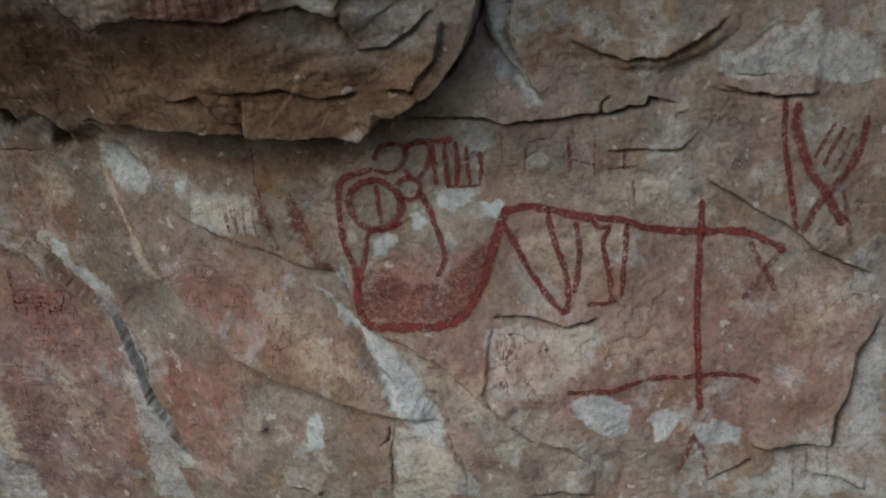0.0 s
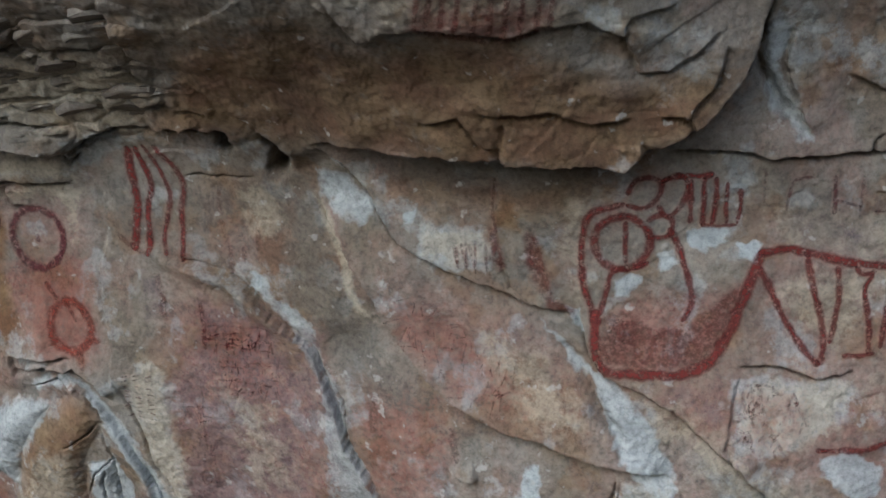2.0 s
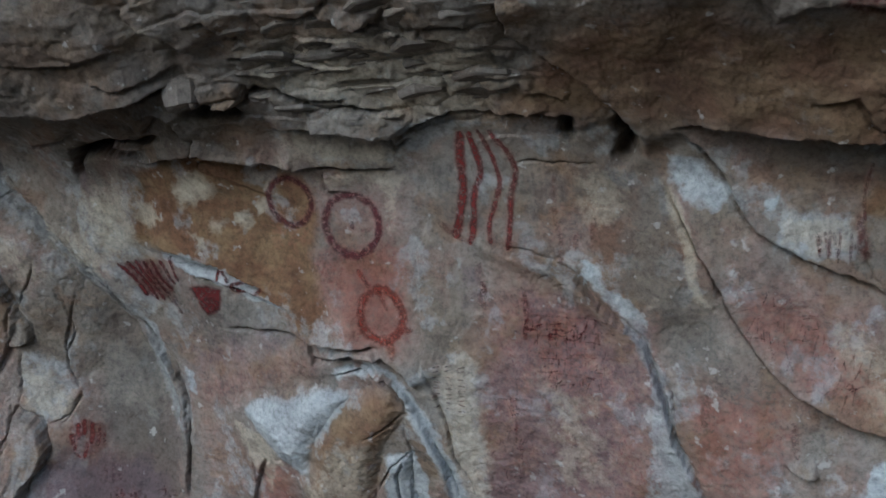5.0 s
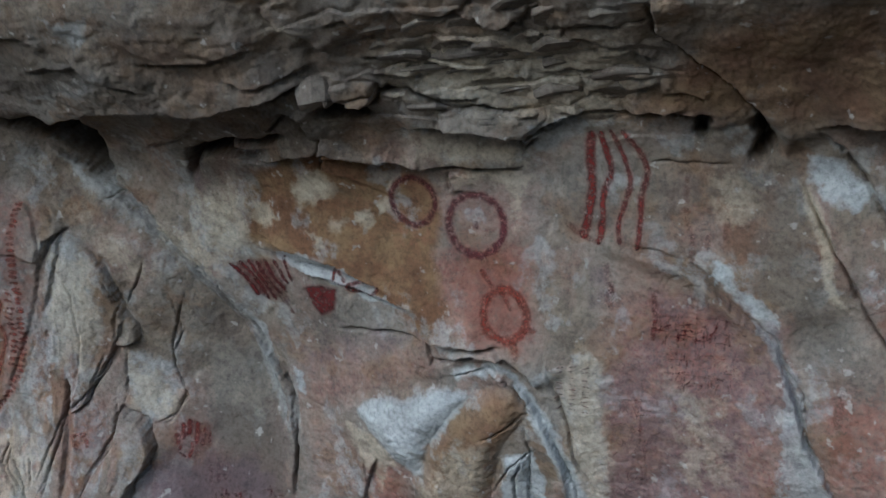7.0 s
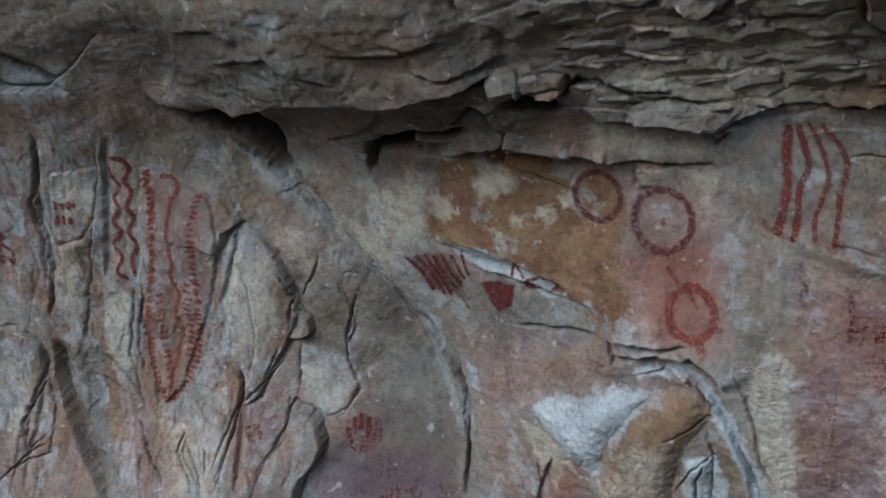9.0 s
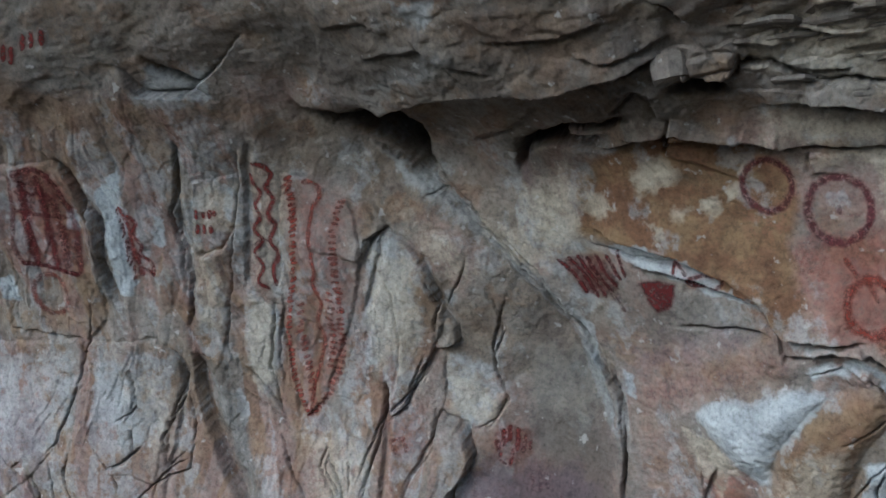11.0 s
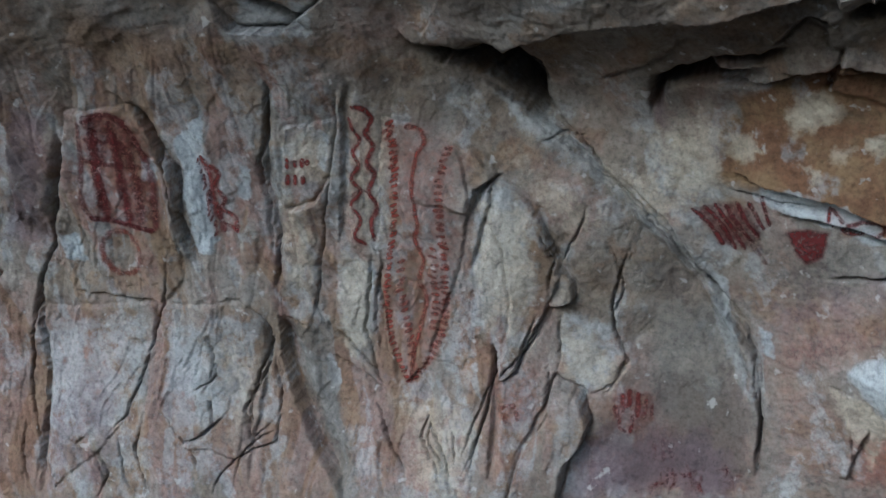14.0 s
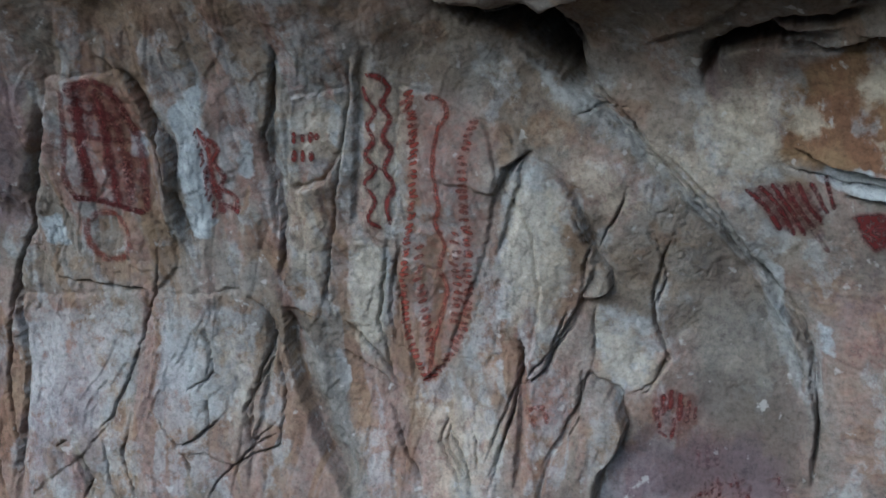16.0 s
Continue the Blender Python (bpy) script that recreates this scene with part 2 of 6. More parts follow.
def ledge(lift, reach, text):
    """A broken edge: the rock on the line's left stands proud and falls back with distance."""
    p = points(text)
    box = window(p, 2.4 * reach)
    d, side, share = along(p, EX[box], EW[box])
    ends = smooth(share / 0.12) * smooth((1 - share) / 0.12)
    up = smooth((d * side + 0.005) / 0.010) * np.clip(1 - d / (2.4 * reach), 0, 1) ** 2 * ends
    under = np.where(side < 0, 0.3 * np.exp(-d / 0.04) + 0.5 * np.exp(-((d - 0.008) / 0.008) ** 2), 0) * ends
    relief[box] += LIFT * lift * (up - under)


def crack(width, depth, text):
    p = points(text)
    box = window(p, 4 * width)
    width = 0.6 * width if width >= 0.03 else max(0.0036, 0.3 * width)
    d, side, share = along(p, EX[box], EW[box])
    ends = smooth(share / 0.3) * smooth((1 - share) / 0.3)
    relief[box] -= 1.5 * depth * np.exp(-((d / width) ** 2)) * (0.05 + 0.95 * ends)


def inside(p, x, w):
    """Distance inside (plus) or outside a closed outline."""
    odd = np.zeros(x.shape, bool)
    for (ax, aw), (bx, bw) in zip(p, np.roll(p, -1, 0)):
        odd ^= ((aw > w) != (bw > w)) & (x < (bx - ax) * (w - aw) / (bw - aw + 1e-12) + ax)
    d = along(np.vstack([p, p[:1]]), x, w)[0]
    return np.where(odd, d, -d)


def plate(lift, text):
    """A flat flake of rock that stands proud all round."""
    p = points(text)
    box = window(p, 0.08)
    d = inside(p, EX[box], EW[box])
    thick = lift * (0.7 + 0.5 * perlin(GX[box] * 3, GW[box] * 3, 77))
    relief[box] += thick * smooth((d + 0.005) / 0.012) - 0.3 * lift * np.exp(-(((d + 0.008) / 0.007) ** 2))


def mound(lift, soft, text):
    """A rounded swelling (or hollow) inside a closed outline."""
    p = points(text)
    box = window(p, 0.05)
    d = inside(p, EX[box], EW[box])
    relief[box] += lift * np.sin(0.5 * np.pi * np.clip(d / soft, 0, 1))


def bank(lift, foot, reach, text):
    """A rounded shoulder: the rock on the line's left rises over the foot and sinks back over the reach."""
    p = points(text)
    box = window(p, reach + foot)
    d, side, share = along(p, EX[box], EW[box])
    d = d * side
    ends = smooth(share / 0.2) * smooth((1 - share) / 0.2)
    relief[box] += lift * ends * smooth((d + foot) / foot) * (1 - smooth(d / reach))


def slot(depth, reach, text):
    """A sharp drop on the line's right, from which the rock climbs back slowly."""
    p = points(text)
    box = window(p, reach)
    d, side, share = along(p, EX[box], EW[box])
    ends = smooth(share / 0.15) * smooth((1 - share) / 0.15)
    relief[box] -= depth * ends * np.where(side < 0, smooth(d / 0.008) * np.clip(1 - d / reach, 0, 1), 0)


def stain(channel, amount, soft, text):
    p = points(text)
    soft = soft if channel == "pale" else 1.9 * soft
    box = window(p, 0.05 + 2 * soft)
    m = amount * smooth(inside(p, WX[box], WW[box]) / (2 * soft) + 0.5)
    stains[channel][box] = np.maximum(stains[channel][box], m)


def region(name, text):
    p = points(text)
    box = window(p, 0.02)
    ZONES.append(name)
    zone[box][inside(p, GX[box], GW[box]) > 0] = len(ZONES) - 1


ledge(.09, .40, "-1.330,0.663 -1.218,0.706 -1.032,0.672 -0.707,0.644 -0.570,0.623 -0.399,0.608 -0.258,0.574 -0.213,0.605 -0.092,0.654 0.027,0.708 0.117,0.807 0.169,0.894 0.223,1.079")
ledge(.05, .22, "-1.363,0.480 -1.331,0.365 -1.260,0.232 -1.183,0.031 -1.085,-0.149 -0.951,-0.300 -0.784,-0.387 -0.570,-0.451 -0.363,-0.520 -0.192,-0.580")
ledge(.03, .15, "-1.306,0.670 -1.207,0.570 -1.148,0.476 -1.083,0.315 -0.906,0.193 -0.785,0.135 -0.647,0.064 -0.485,0.016")
ledge(.035, .20, "-0.475,0.058 -0.464,-0.009 -0.452,-0.095 -0.416,-0.185 -0.280,-0.255 -0.185,-0.322 -0.078,-0.435 0.012,-0.526 0.117,-0.657 0.234,-0.692 0.314,-0.786")
ledge(.025, .25, "-0.174,0.590 0.021,0.546 0.198,0.499 0.308,0.485 0.493,0.470 0.640,0.462 0.662,0.487 0.768,0.446")
ledge(.02, .2, "0.901,0.491 0.989,0.456 1.114,0.429 1.213,0.410")
ledge(.016, .1, "0.027,-0.188 0.098,-0.186 0.194,-0.213 0.287,-0.257 0.356,-0.257 0.417,-0.241")
ledge(.008, .12, "0.066,-0.483 -0.010,-0.510 -0.022,-0.456 0.008,-0.311 0.034,-0.201")
ledge(.03, .2, "0.863,-0.823 1.003,-0.834 1.160,-0.862 1.188,-0.760 1.244,-0.665 1.282,-0.528 1.381,-0.419")
ledge(.02, .05, "-1.009,-0.568 -0.966,-0.594 -0.907,-0.602")
ledge(.015, .2, "0.800,0.197 0.958,0.059 1.083,-0.035 1.153,-0.133 1.263,-0.215 1.374,-0.288")
ledge(.02, .1, "0.277,0.915 0.248,0.801 0.277,0.651 0.316,0.541")
crack(.012, .02, "0.490,0.459 0.504,0.496 0.535,0.520")
crack(.03, .035, "0.175,0.938 0.169,0.816 0.202,0.704 0.259,0.608 0.313,0.534")
crack(.008, .02, "-0.163,0.575 0.015,0.536 0.194,0.488 0.305,0.476 0.490,0.459 0.639,0.452 0.660,0.478 0.767,0.434")
crack(.03, .02, "-0.598,-0.022 -0.483,-0.158 -0.441,-0.288 -0.378,-0.421 -0.357,-0.554")
crack(.008, .015, "-0.380,-0.564 -0.412,-0.690 -0.440,-0.890")
crack(.008, .012, "-0.192,-0.602 -0.151,-0.742 -0.152,-0.884")
ledge(.012, .12, "1.198,0.611 1.095,0.656 1.018,0.594 0.925,0.564")
ledge(.012, .12, "0.624,0.652 0.731,0.624 0.824,0.646 0.883,0.701")
crack(.006, .01, "0.909,0.580 0.940,0.518 1.103,0.500")
stain("pale", .95, .012, "-0.081,0.278 0.024,0.270 0.018,0.209 -0.047,0.197 -0.091,0.231")
stain("pale", .9, .012, "0.044,0.211 0.131,0.202 0.112,0.139 0.064,0.153")
stain("pale", .8, .012, "-0.194,0.211 -0.151,0.223 -0.130,0.173 -0.174,0.156")
stain("pale", .75, .012, "-0.350,0.139 -0.276,0.149 -0.230,0.129 -0.268,0.086 -0.352,0.083")
stain("pale", .68, .012, "0.285,-0.515 0.346,-0.504 0.402,-0.535 0.477,-0.580 0.468,-0.665 0.356,-0.678 0.323,-0.617 0.278,-0.568")
stain("pale", .66, .012, "0.531,-0.643 0.603,-0.616 0.660,-0.649 0.612,-0.724 0.550,-0.739")
stain("pale", .66, .012, "0.686,-0.686 0.777,-0.685 0.848,-0.742 0.826,-0.802 0.707,-0.788")
stain("pale", .75, .015, "-0.596,-0.012 -0.514,-0.092 -0.446,-0.192 -0.332,-0.273 -0.228,-0.425 -0.175,-0.626 -0.229,-0.693 -0.359,-0.565 -0.382,-0.443 -0.439,-0.268 -0.523,-0.135")
stain("pale", .5, .015, "-0.386,-0.574 -0.194,-0.613 -0.172,-0.741 -0.098,-0.815 -0.110,-0.890 -0.440,-0.890")
stain("pale", .50, .02, "-1.714,0.135 -1.637,0.112 -1.487,-0.075 -1.411,-0.262 -1.406,-0.454 -1.453,-0.556 -1.391,-0.757 -1.324,-0.977 -1.502,-1.011 -1.518,-0.721 -1.450,-0.264 -1.582,-0.051")
stain("pale", .9, .012, "-0.738,-0.552 -0.655,-0.540 -0.681,-0.669 -0.754,-0.682")
stain("pale", .9, .01, "-1.034,0.411 -0.984,0.416 -0.999,0.374 -1.033,0.369")
stain("pale", .9, .01, "-0.518,0.042 -0.455,0.041 -0.467,-0.072 -0.496,-0.005")
stain("pale", .55, .03, "-0.980,0.371 -0.758,0.346 -0.730,0.208 -0.901,0.165 -1.007,0.209")
stain("pale", .7, .02, "0.184,0.936 0.265,0.911 0.224,0.780 0.283,0.642 0.321,0.522 0.277,0.542 0.176,0.711")
stain("pale", .55, .03, "0.893,0.602 1.001,0.593 1.131,0.654 1.426,0.565 1.420,0.415 1.261,0.424 1.085,0.513 0.921,0.502")
stain("pale", .5, .04, "1.306,-0.506 1.384,-0.435 1.354,-0.929 1.200,-0.905 1.212,-0.741")
stain("pale", .5, .03, "0.011,-0.212 0.403,-0.273 0.407,-0.408 0.178,-0.479 -0.007,-0.484")
stain("pale", .55, .03, "-2.289,-0.858 -2.153,-0.949 -2.133,-1.117 -2.416,-1.142")
stain("pale", .45, .03, "0.794,-0.936 1.080,-0.905 1.345,-1.051 1.342,-1.096 0.788,-1.007")
stain("rose", .6, .05, "-0.453,-0.225 0.014,-0.193 0.400,-0.303 0.808,-0.133 1.225,-0.238 1.331,-0.427 1.189,-0.778 0.865,-0.821 0.049,-0.530 -0.176,-0.365")
stain("rose", .8, .03, "-0.354,0.072 -0.109,0.068 0.071,0.065 -0.040,-0.145 -0.192,-0.196 -0.395,-0.151")
stain("rose", .55, .05, "-1.926,0.115 -1.408,-0.073 -1.452,-0.507 -1.657,-1.042 -2.416,-1.142")
stain("rose", .55, .04, "-1.304,-0.350 -0.970,-0.422 -1.127,-0.944 -1.386,-0.650")
stain("rose", .5, .05, "-1.043,0.164 -0.664,0.026 -0.483,-0.158 -0.443,-0.418 -0.859,-0.350 -1.055,-0.154")
stain("rose", .4, .05, "0.130,0.325 0.526,0.118 0.892,-0.047 0.745,-0.391 0.275,-0.346 0.054,-0.196")
stain("rose", .35, .05, "0.937,0.481 1.080,0.437 1.084,-0.043 0.913,0.191")
stain("ochre", .65, .05, "-1.041,0.584 -0.449,0.518 -0.267,0.465 -0.435,0.351 -0.743,0.393 -0.980,0.440")
stain("ochre", .5, .05, "-0.693,-0.107 -0.499,-0.243 -0.418,-0.529 -0.855,-0.440 -0.927,-0.331")
stain("ochre", .4, .08, "-1.538,0.904 0.199,0.931 -0.286,0.540 -1.187,0.683")
# Shadow under the overhang's lip and round the pits, painted as dark colour.
stain("shade_and_stain", .55, .06, "-1.285,0.642 -0.560,0.554 -0.328,0.524 -0.462,0.473 -1.025,0.511")
stain("shade_and_stain", .5, .05, "-1.689,0.705 -1.339,0.680 -1.419,0.526 -1.780,0.548")
stain("shade_and_stain", .3, .03, "0.238,0.408 0.476,0.342 0.509,0.140 0.266,0.199")
stain("shade_and_stain", .3, .03, "0.896,0.430 1.059,0.402 0.988,0.198 0.878,0.216")
ledge(.022, .22, "-1.023,1.317 -1.003,1.205 -0.957,1.114 -0.867,1.149 -0.776,1.158 -0.669,1.124 -0.531,1.087 -0.429,1.111 -0.306,1.092 -0.215,1.030 -0.197,0.944 -0.169,0.915")
ledge(.02, .15, "-0.634,0.735 -0.635,0.583 -0.468,0.569 -0.273,0.541 -0.186,0.643 -0.083,0.631 0.029,0.686")
ledge(.02, .12, "-0.684,0.822 -0.453,0.809 -0.343,0.754 -0.206,0.745")
ledge(.015, .12, "-0.231,1.001 -0.185,1.087 -0.057,1.089")
ledge(.02, .08, "-0.073,0.712 0.025,0.808 0.072,0.935")
stain("pale", .7, .02, "-0.300,1.154 -0.195,1.124 -0.212,1.071 -0.286,1.062 -0.309,1.107")
stain("rose", .7, .02, "-0.746,1.244 -0.374,1.173 -0.408,1.092 -0.542,1.078 -0.775,1.146")
stain("pale", .3, .04, "-0.186,1.083 0.067,1.047 0.009,0.825 -0.155,0.870")
stain("ochre", .5, .05, "-1.415,1.021 -0.856,1.081 -0.378,0.929 -0.246,0.724 -0.699,0.788 -1.245,0.861")
stain("pale", .45, .04, "0.170,0.900 0.277,0.718 0.334,0.532 0.189,0.720")
stain("pale", .4, .05, "0.254,0.877 0.495,0.859 0.697,0.711 0.520,0.667")
ledge(.03, .15, "-1.291,-0.784 -1.344,-0.644 -1.396,-0.510 -1.427,-0.376 -1.457,-0.242 -1.491,-0.152 -1.610,-0.043 -1.705,0.088 -1.875,0.173 -2.054,0.206")
ledge(.009, .1, "-2.241,0.328 -2.309,0.167 -2.318,0.013 -2.321,-0.168 -2.356,-0.312")
crack(.012, .05, "-2.640,0.697 -2.482,0.660 -2.325,0.648")
crack(.008, .025, "-2.798,0.528 -2.597,0.517 -2.364,0.500")
ledge(.02, .15, "-2.797,0.541 -2.588,0.525 -2.346,0.505")
ledge(.02, .1, "-2.638,0.712 -2.470,0.674 -2.306,0.656 -2.229,0.718")
ledge(.03, .12, "-2.987,0.872 -2.840,0.854 -2.759,0.928")
crack(.036, .11, "-1.663,0.719 -1.681,0.587")
crack(.045, .14, "-1.502,0.704 -1.445,0.612 -1.504,0.504")
crack(.01, .02, "-1.890,0.510 -1.745,0.506 -1.567,0.514")
ledge(.04, .2, "-3.077,0.706 -3.158,0.528")
ledge(.015, .05, "-0.998,-0.569 -0.954,-0.593 -0.903,-0.595")
crack(.008, .012, "-0.717,0.248 -0.696,0.118 -0.613,0.031")
stain("pale", .55, .015, "-1.474,-0.271 -1.406,-0.256 -1.387,-0.390 -1.369,-0.547 -1.273,-0.808 -1.364,-0.825 -1.468,-0.632 -1.481,-0.443")
stain("pale", .85, .01, "-1.692,0.144 -1.632,0.141 -1.656,0.070 -1.693,0.085")
stain("pale", .7, .015, "-1.603,0.052 -1.517,0.032 -1.466,-0.100 -1.570,-0.047")
stain("rose", .75, .05, "-2.061,0.010 -1.895,0.052 -1.653,0.007 -1.496,-0.170 -1.451,-0.581 -1.364,-0.825 -2.203,-0.949 -2.149,-0.419")
stain("rose", .55, .05, "-1.325,-0.206 -1.114,-0.236 -0.978,-0.358 -1.031,-0.775 -1.273,-0.808 -1.365,-0.619")
stain("rose", .45, .05, "-1.825,0.420 -1.447,0.449 -1.476,0.208 -1.701,0.161 -1.851,0.224")
stain("rose", .55, .04, "-1.146,0.112 -0.885,0.075 -0.647,-0.222 -0.734,-0.351 -0.972,-0.273 -1.124,-0.107")
stain("ochre", .6, .04, "-1.553,0.293 -1.316,0.299 -1.270,0.129 -1.442,0.122")
stain("ochre", .5, .04, "-0.759,0.518 -0.650,0.471 -0.679,0.248 -0.773,0.294")
# Shade in the pit beside the overhang, painted dark.
stain("shade_and_stain", .3, .03, "-1.528,0.733 -1.420,0.636 -1.487,0.471 -1.589,0.513")
ledge(.06, .25, "-3.553,0.236 -3.416,0.176 -3.191,0.123 -3.026,0.046 -2.887,-0.048 -2.837,-0.147 -2.803,-0.177 -2.631,-0.168 -2.492,-0.181")
ledge(.04, .12, "-2.830,-0.265 -2.640,-0.215 -2.499,-0.218 -2.424,-0.270 -2.377,-0.365")
crack(.02, .05, "-3.249,-0.191 -2.972,-0.179 -2.857,-0.197 -2.833,-0.257")
ledge(.06, .30, "-1.787,1.266 -1.784,1.084 -1.671,0.962 -1.553,0.841 -1.469,0.703 -1.402,0.529")
crack(.045, .14, "-4.682,0.850 -4.501,0.815 -4.367,0.720 -4.281,0.592")
crack(.035, .10, "-3.081,0.840 -2.954,0.827 -2.833,0.795")
crack(.03, .09, "-3.800,0.595 -3.658,0.639 -3.503,0.615 -3.342,0.621")
ledge(.03, .15, "-3.313,0.635 -3.165,0.603 -2.976,0.598 -2.850,0.550")
ledge(.04, .2, "-2.235,0.741 -2.325,0.759 -2.589,0.793 -2.711,0.884 -2.969,0.872 -2.981,1.017")
ledge(.05, .2, "-3.112,1.279 -3.050,1.194 -2.973,1.152 -2.937,1.077")
ledge(.03, .12, "-2.373,1.176 -2.328,1.119 -2.237,1.132 -2.184,1.198")
ledge(.03, .12, "-1.945,0.714 -1.806,0.725 -1.674,0.690 -1.659,0.621")
crack(.015, .03, "-2.350,0.656 -2.329,0.582 -2.269,0.628")
crack(.02, .02, "-2.337,-0.243 -2.300,-0.434 -2.261,-0.699 -2.211,-0.872")
crack(.01, .02, "-2.648,-0.872 -2.541,-0.714 -2.412,-0.623")
crack(.012, .02, "-3.274,-0.589 -3.217,-0.612")
ledge(.02, .2, "-3.597,-1.018 -3.540,-0.613 -3.573,-0.416 -3.732,-0.210")
crack(.03, .03, "-3.727,-0.161 -3.634,-0.381 -3.542,-0.573 -3.535,-0.771")
stain("pale", .7, .015, "-1.668,0.115 -1.627,0.148 -1.594,0.014 -1.689,0.094")
stain("pale", .5, .02, "-1.476,-0.215 -1.419,-0.253 -1.379,-0.462 -1.349,-0.727 -1.428,-0.743 -1.478,-0.473")
stain("pale", .4, .04, "-4.577,0.262 -4.378,0.260 -4.350,-0.156 -4.485,-0.439 -4.545,-0.127")
stain("pale", .35, .04, "-3.844,0.402 -3.687,0.185 -3.678,0.105 -3.897,0.127")
stain("ochre", .5, .04, "-2.717,-0.415 -2.543,-0.352 -2.463,-0.468 -2.553,-0.631 -2.743,-0.786 -2.889,-0.771")
stain("rose", .7, .04, "-2.799,0.176 -2.399,0.230 -2.342,0.104 -2.390,-0.201 -2.574,-0.192 -2.732,-0.093 -2.786,0.085")
stain("rose", .5, .03, "-2.913,0.509 -2.725,0.527 -2.650,0.429 -2.669,0.271 -2.905,0.290")
stain("rose", .4, .06, "-3.504,-0.312 -2.924,-0.212 -3.054,-0.420 -3.548,-0.624")
stain("rose", .35, .05, "-3.480,-0.561 -3.276,-0.613 -3.194,-0.976 -3.534,-1.021")
stain("ochre", .35, .05, "-3.185,-0.774 -2.996,-0.787 -3.026,-0.951 -3.251,-0.991")
stain("rose", .6, .05, "-2.102,-0.190 -1.657,-0.051 -1.506,-0.217 -1.489,-0.754 -2.165,-0.867")
stain("rose", .45, .05, "-2.673,0.429 -2.314,0.443 -2.335,0.189 -2.651,0.226")
# Shade of the recess and deep slot under the roof, as dark colour.
stain("shade_and_stain", .5, .04, "-3.777,0.636 -3.528,0.621 -3.636,0.415 -3.800,0.456")
stain("shade_and_stain", .5, .06, "-4.667,0.882 -4.364,0.853 -4.248,0.567 -4.527,0.656")
stain("pale", .3, .05, "-3.982,1.319 -3.806,1.266 -3.865,1.168 -4.082,1.220")
stain("pale", .25, .06, "-2.773,1.124 -2.296,0.932 -2.249,0.751 -2.747,0.793")
ledge(.020, .15, "-3.983,0.237 -3.823,0.042 -3.709,-0.197 -3.596,-0.389 -3.545,-0.564 -3.544,-0.784 -3.589,-1.013")
crack(.06, .20, "-4.511,0.801 -4.363,0.794 -4.262,0.683 -4.227,0.539")
crack(.03, .12, "-3.823,0.447 -3.765,0.600 -3.547,0.609 -3.379,0.577")
ledge(.035, .2, "-4.586,0.153 -4.539,0.248 -4.442,0.292")
crack(.02, .05, "-6.604,-0.763 -6.555,-0.564 -6.574,-0.320 -6.512,-0.070 -6.443,0.134 -6.322,0.308 -6.195,0.617 -6.122,0.822")
crack(.012, .03, "-6.223,-0.518 -6.098,-0.431 -6.000,-0.252 -5.893,-0.025 -5.825,0.192")
crack(.008, .02, "-5.722,-0.145 -5.710,-0.268 -5.728,-0.357 -5.820,-0.385")
crack(.012, .04, "-5.480,-0.537 -5.580,-0.610 -5.601,-0.495 -5.514,-0.323 -5.450,-0.191")
crack(.02, .035, "-5.400,0.053 -5.393,0.208 -5.359,0.493 -5.223,0.828")
crack(.01, .025, "-5.270,-0.321 -5.105,-0.438 -4.981,-0.539")
crack(.012, .03, "-4.984,0.751 -5.061,0.515 -5.143,0.274 -5.264,-0.123 -5.197,-0.333")
ledge(.02, .08, "-4.974,0.755 -5.051,0.519 -5.131,0.281 -5.232,-0.017")
crack(.012, .03, "-4.564,-0.394 -4.566,-0.483 -4.649,-0.624 -4.728,-0.786")
crack(.01, .025, "-4.866,-0.589 -4.790,-0.760 -4.767,-0.891")
crack(.012, .03, "-4.359,-0.335 -4.448,-0.433 -4.572,-0.509")
crack(.012, .03, "-5.954,-0.419 -5.856,-0.569 -5.777,-0.556 -5.673,-0.482")
crack(.012, .03, "-5.749,-0.791 -5.708,-0.703 -5.581,-0.622 -5.481,-0.582")
crack(.008, .02, "-4.051,-0.513 -4.105,-0.615 -4.217,-0.635")
crack(.02, .04, "-5.791,0.902 -5.738,0.630 -5.754,0.393 -5.746,0.233 -5.742,0.078")
ledge(.02, .15, "-5.877,0.924 -5.782,0.829 -5.723,0.636 -5.740,0.399 -5.732,0.240")
crack(.008, .02, "-6.274,0.093 -6.080,0.035 -5.892,-0.013")
crack(.015, .03, "-6.269,-0.756 -6.216,-0.659 -6.272,-0.541")
crack(.012, .025, "-4.047,-0.062 -4.037,-0.246 -4.105,-0.385")
ledge(.025, .06, "-5.096,0.405 -5.189,0.292 -5.307,0.284")
crack(.015, .03, "-4.991,0.070 -5.085,-0.252 -5.054,-0.444 -4.981,-0.539")
crack(.012, .03, "-6.030,-0.765 -6.075,-0.571 -6.027,-0.459")
crack(.015, .03, "-5.560,-0.075 -5.495,-0.159 -5.487,-0.304")
ledge(.06, .25, "-6.046,1.497 -6.298,1.007 -6.365,0.664 -6.457,0.350")
ledge(.04, .1, "-6.592,0.222 -6.632,0.144 -6.779,-0.033 -6.890,-0.079")
ledge(.05, .2, "-4.721,1.248 -4.910,1.106 -5.103,1.019 -5.281,1.055 -5.342,1.192")
crack(.03, .06, "-5.230,1.230 -5.137,1.112 -4.977,0.979")
stain("pale", .85, .02, "-5.615,0.704 -5.530,0.716 -5.555,0.576 -5.607,0.344 -5.646,0.154 -5.715,0.202 -5.705,0.413 -5.661,0.619")
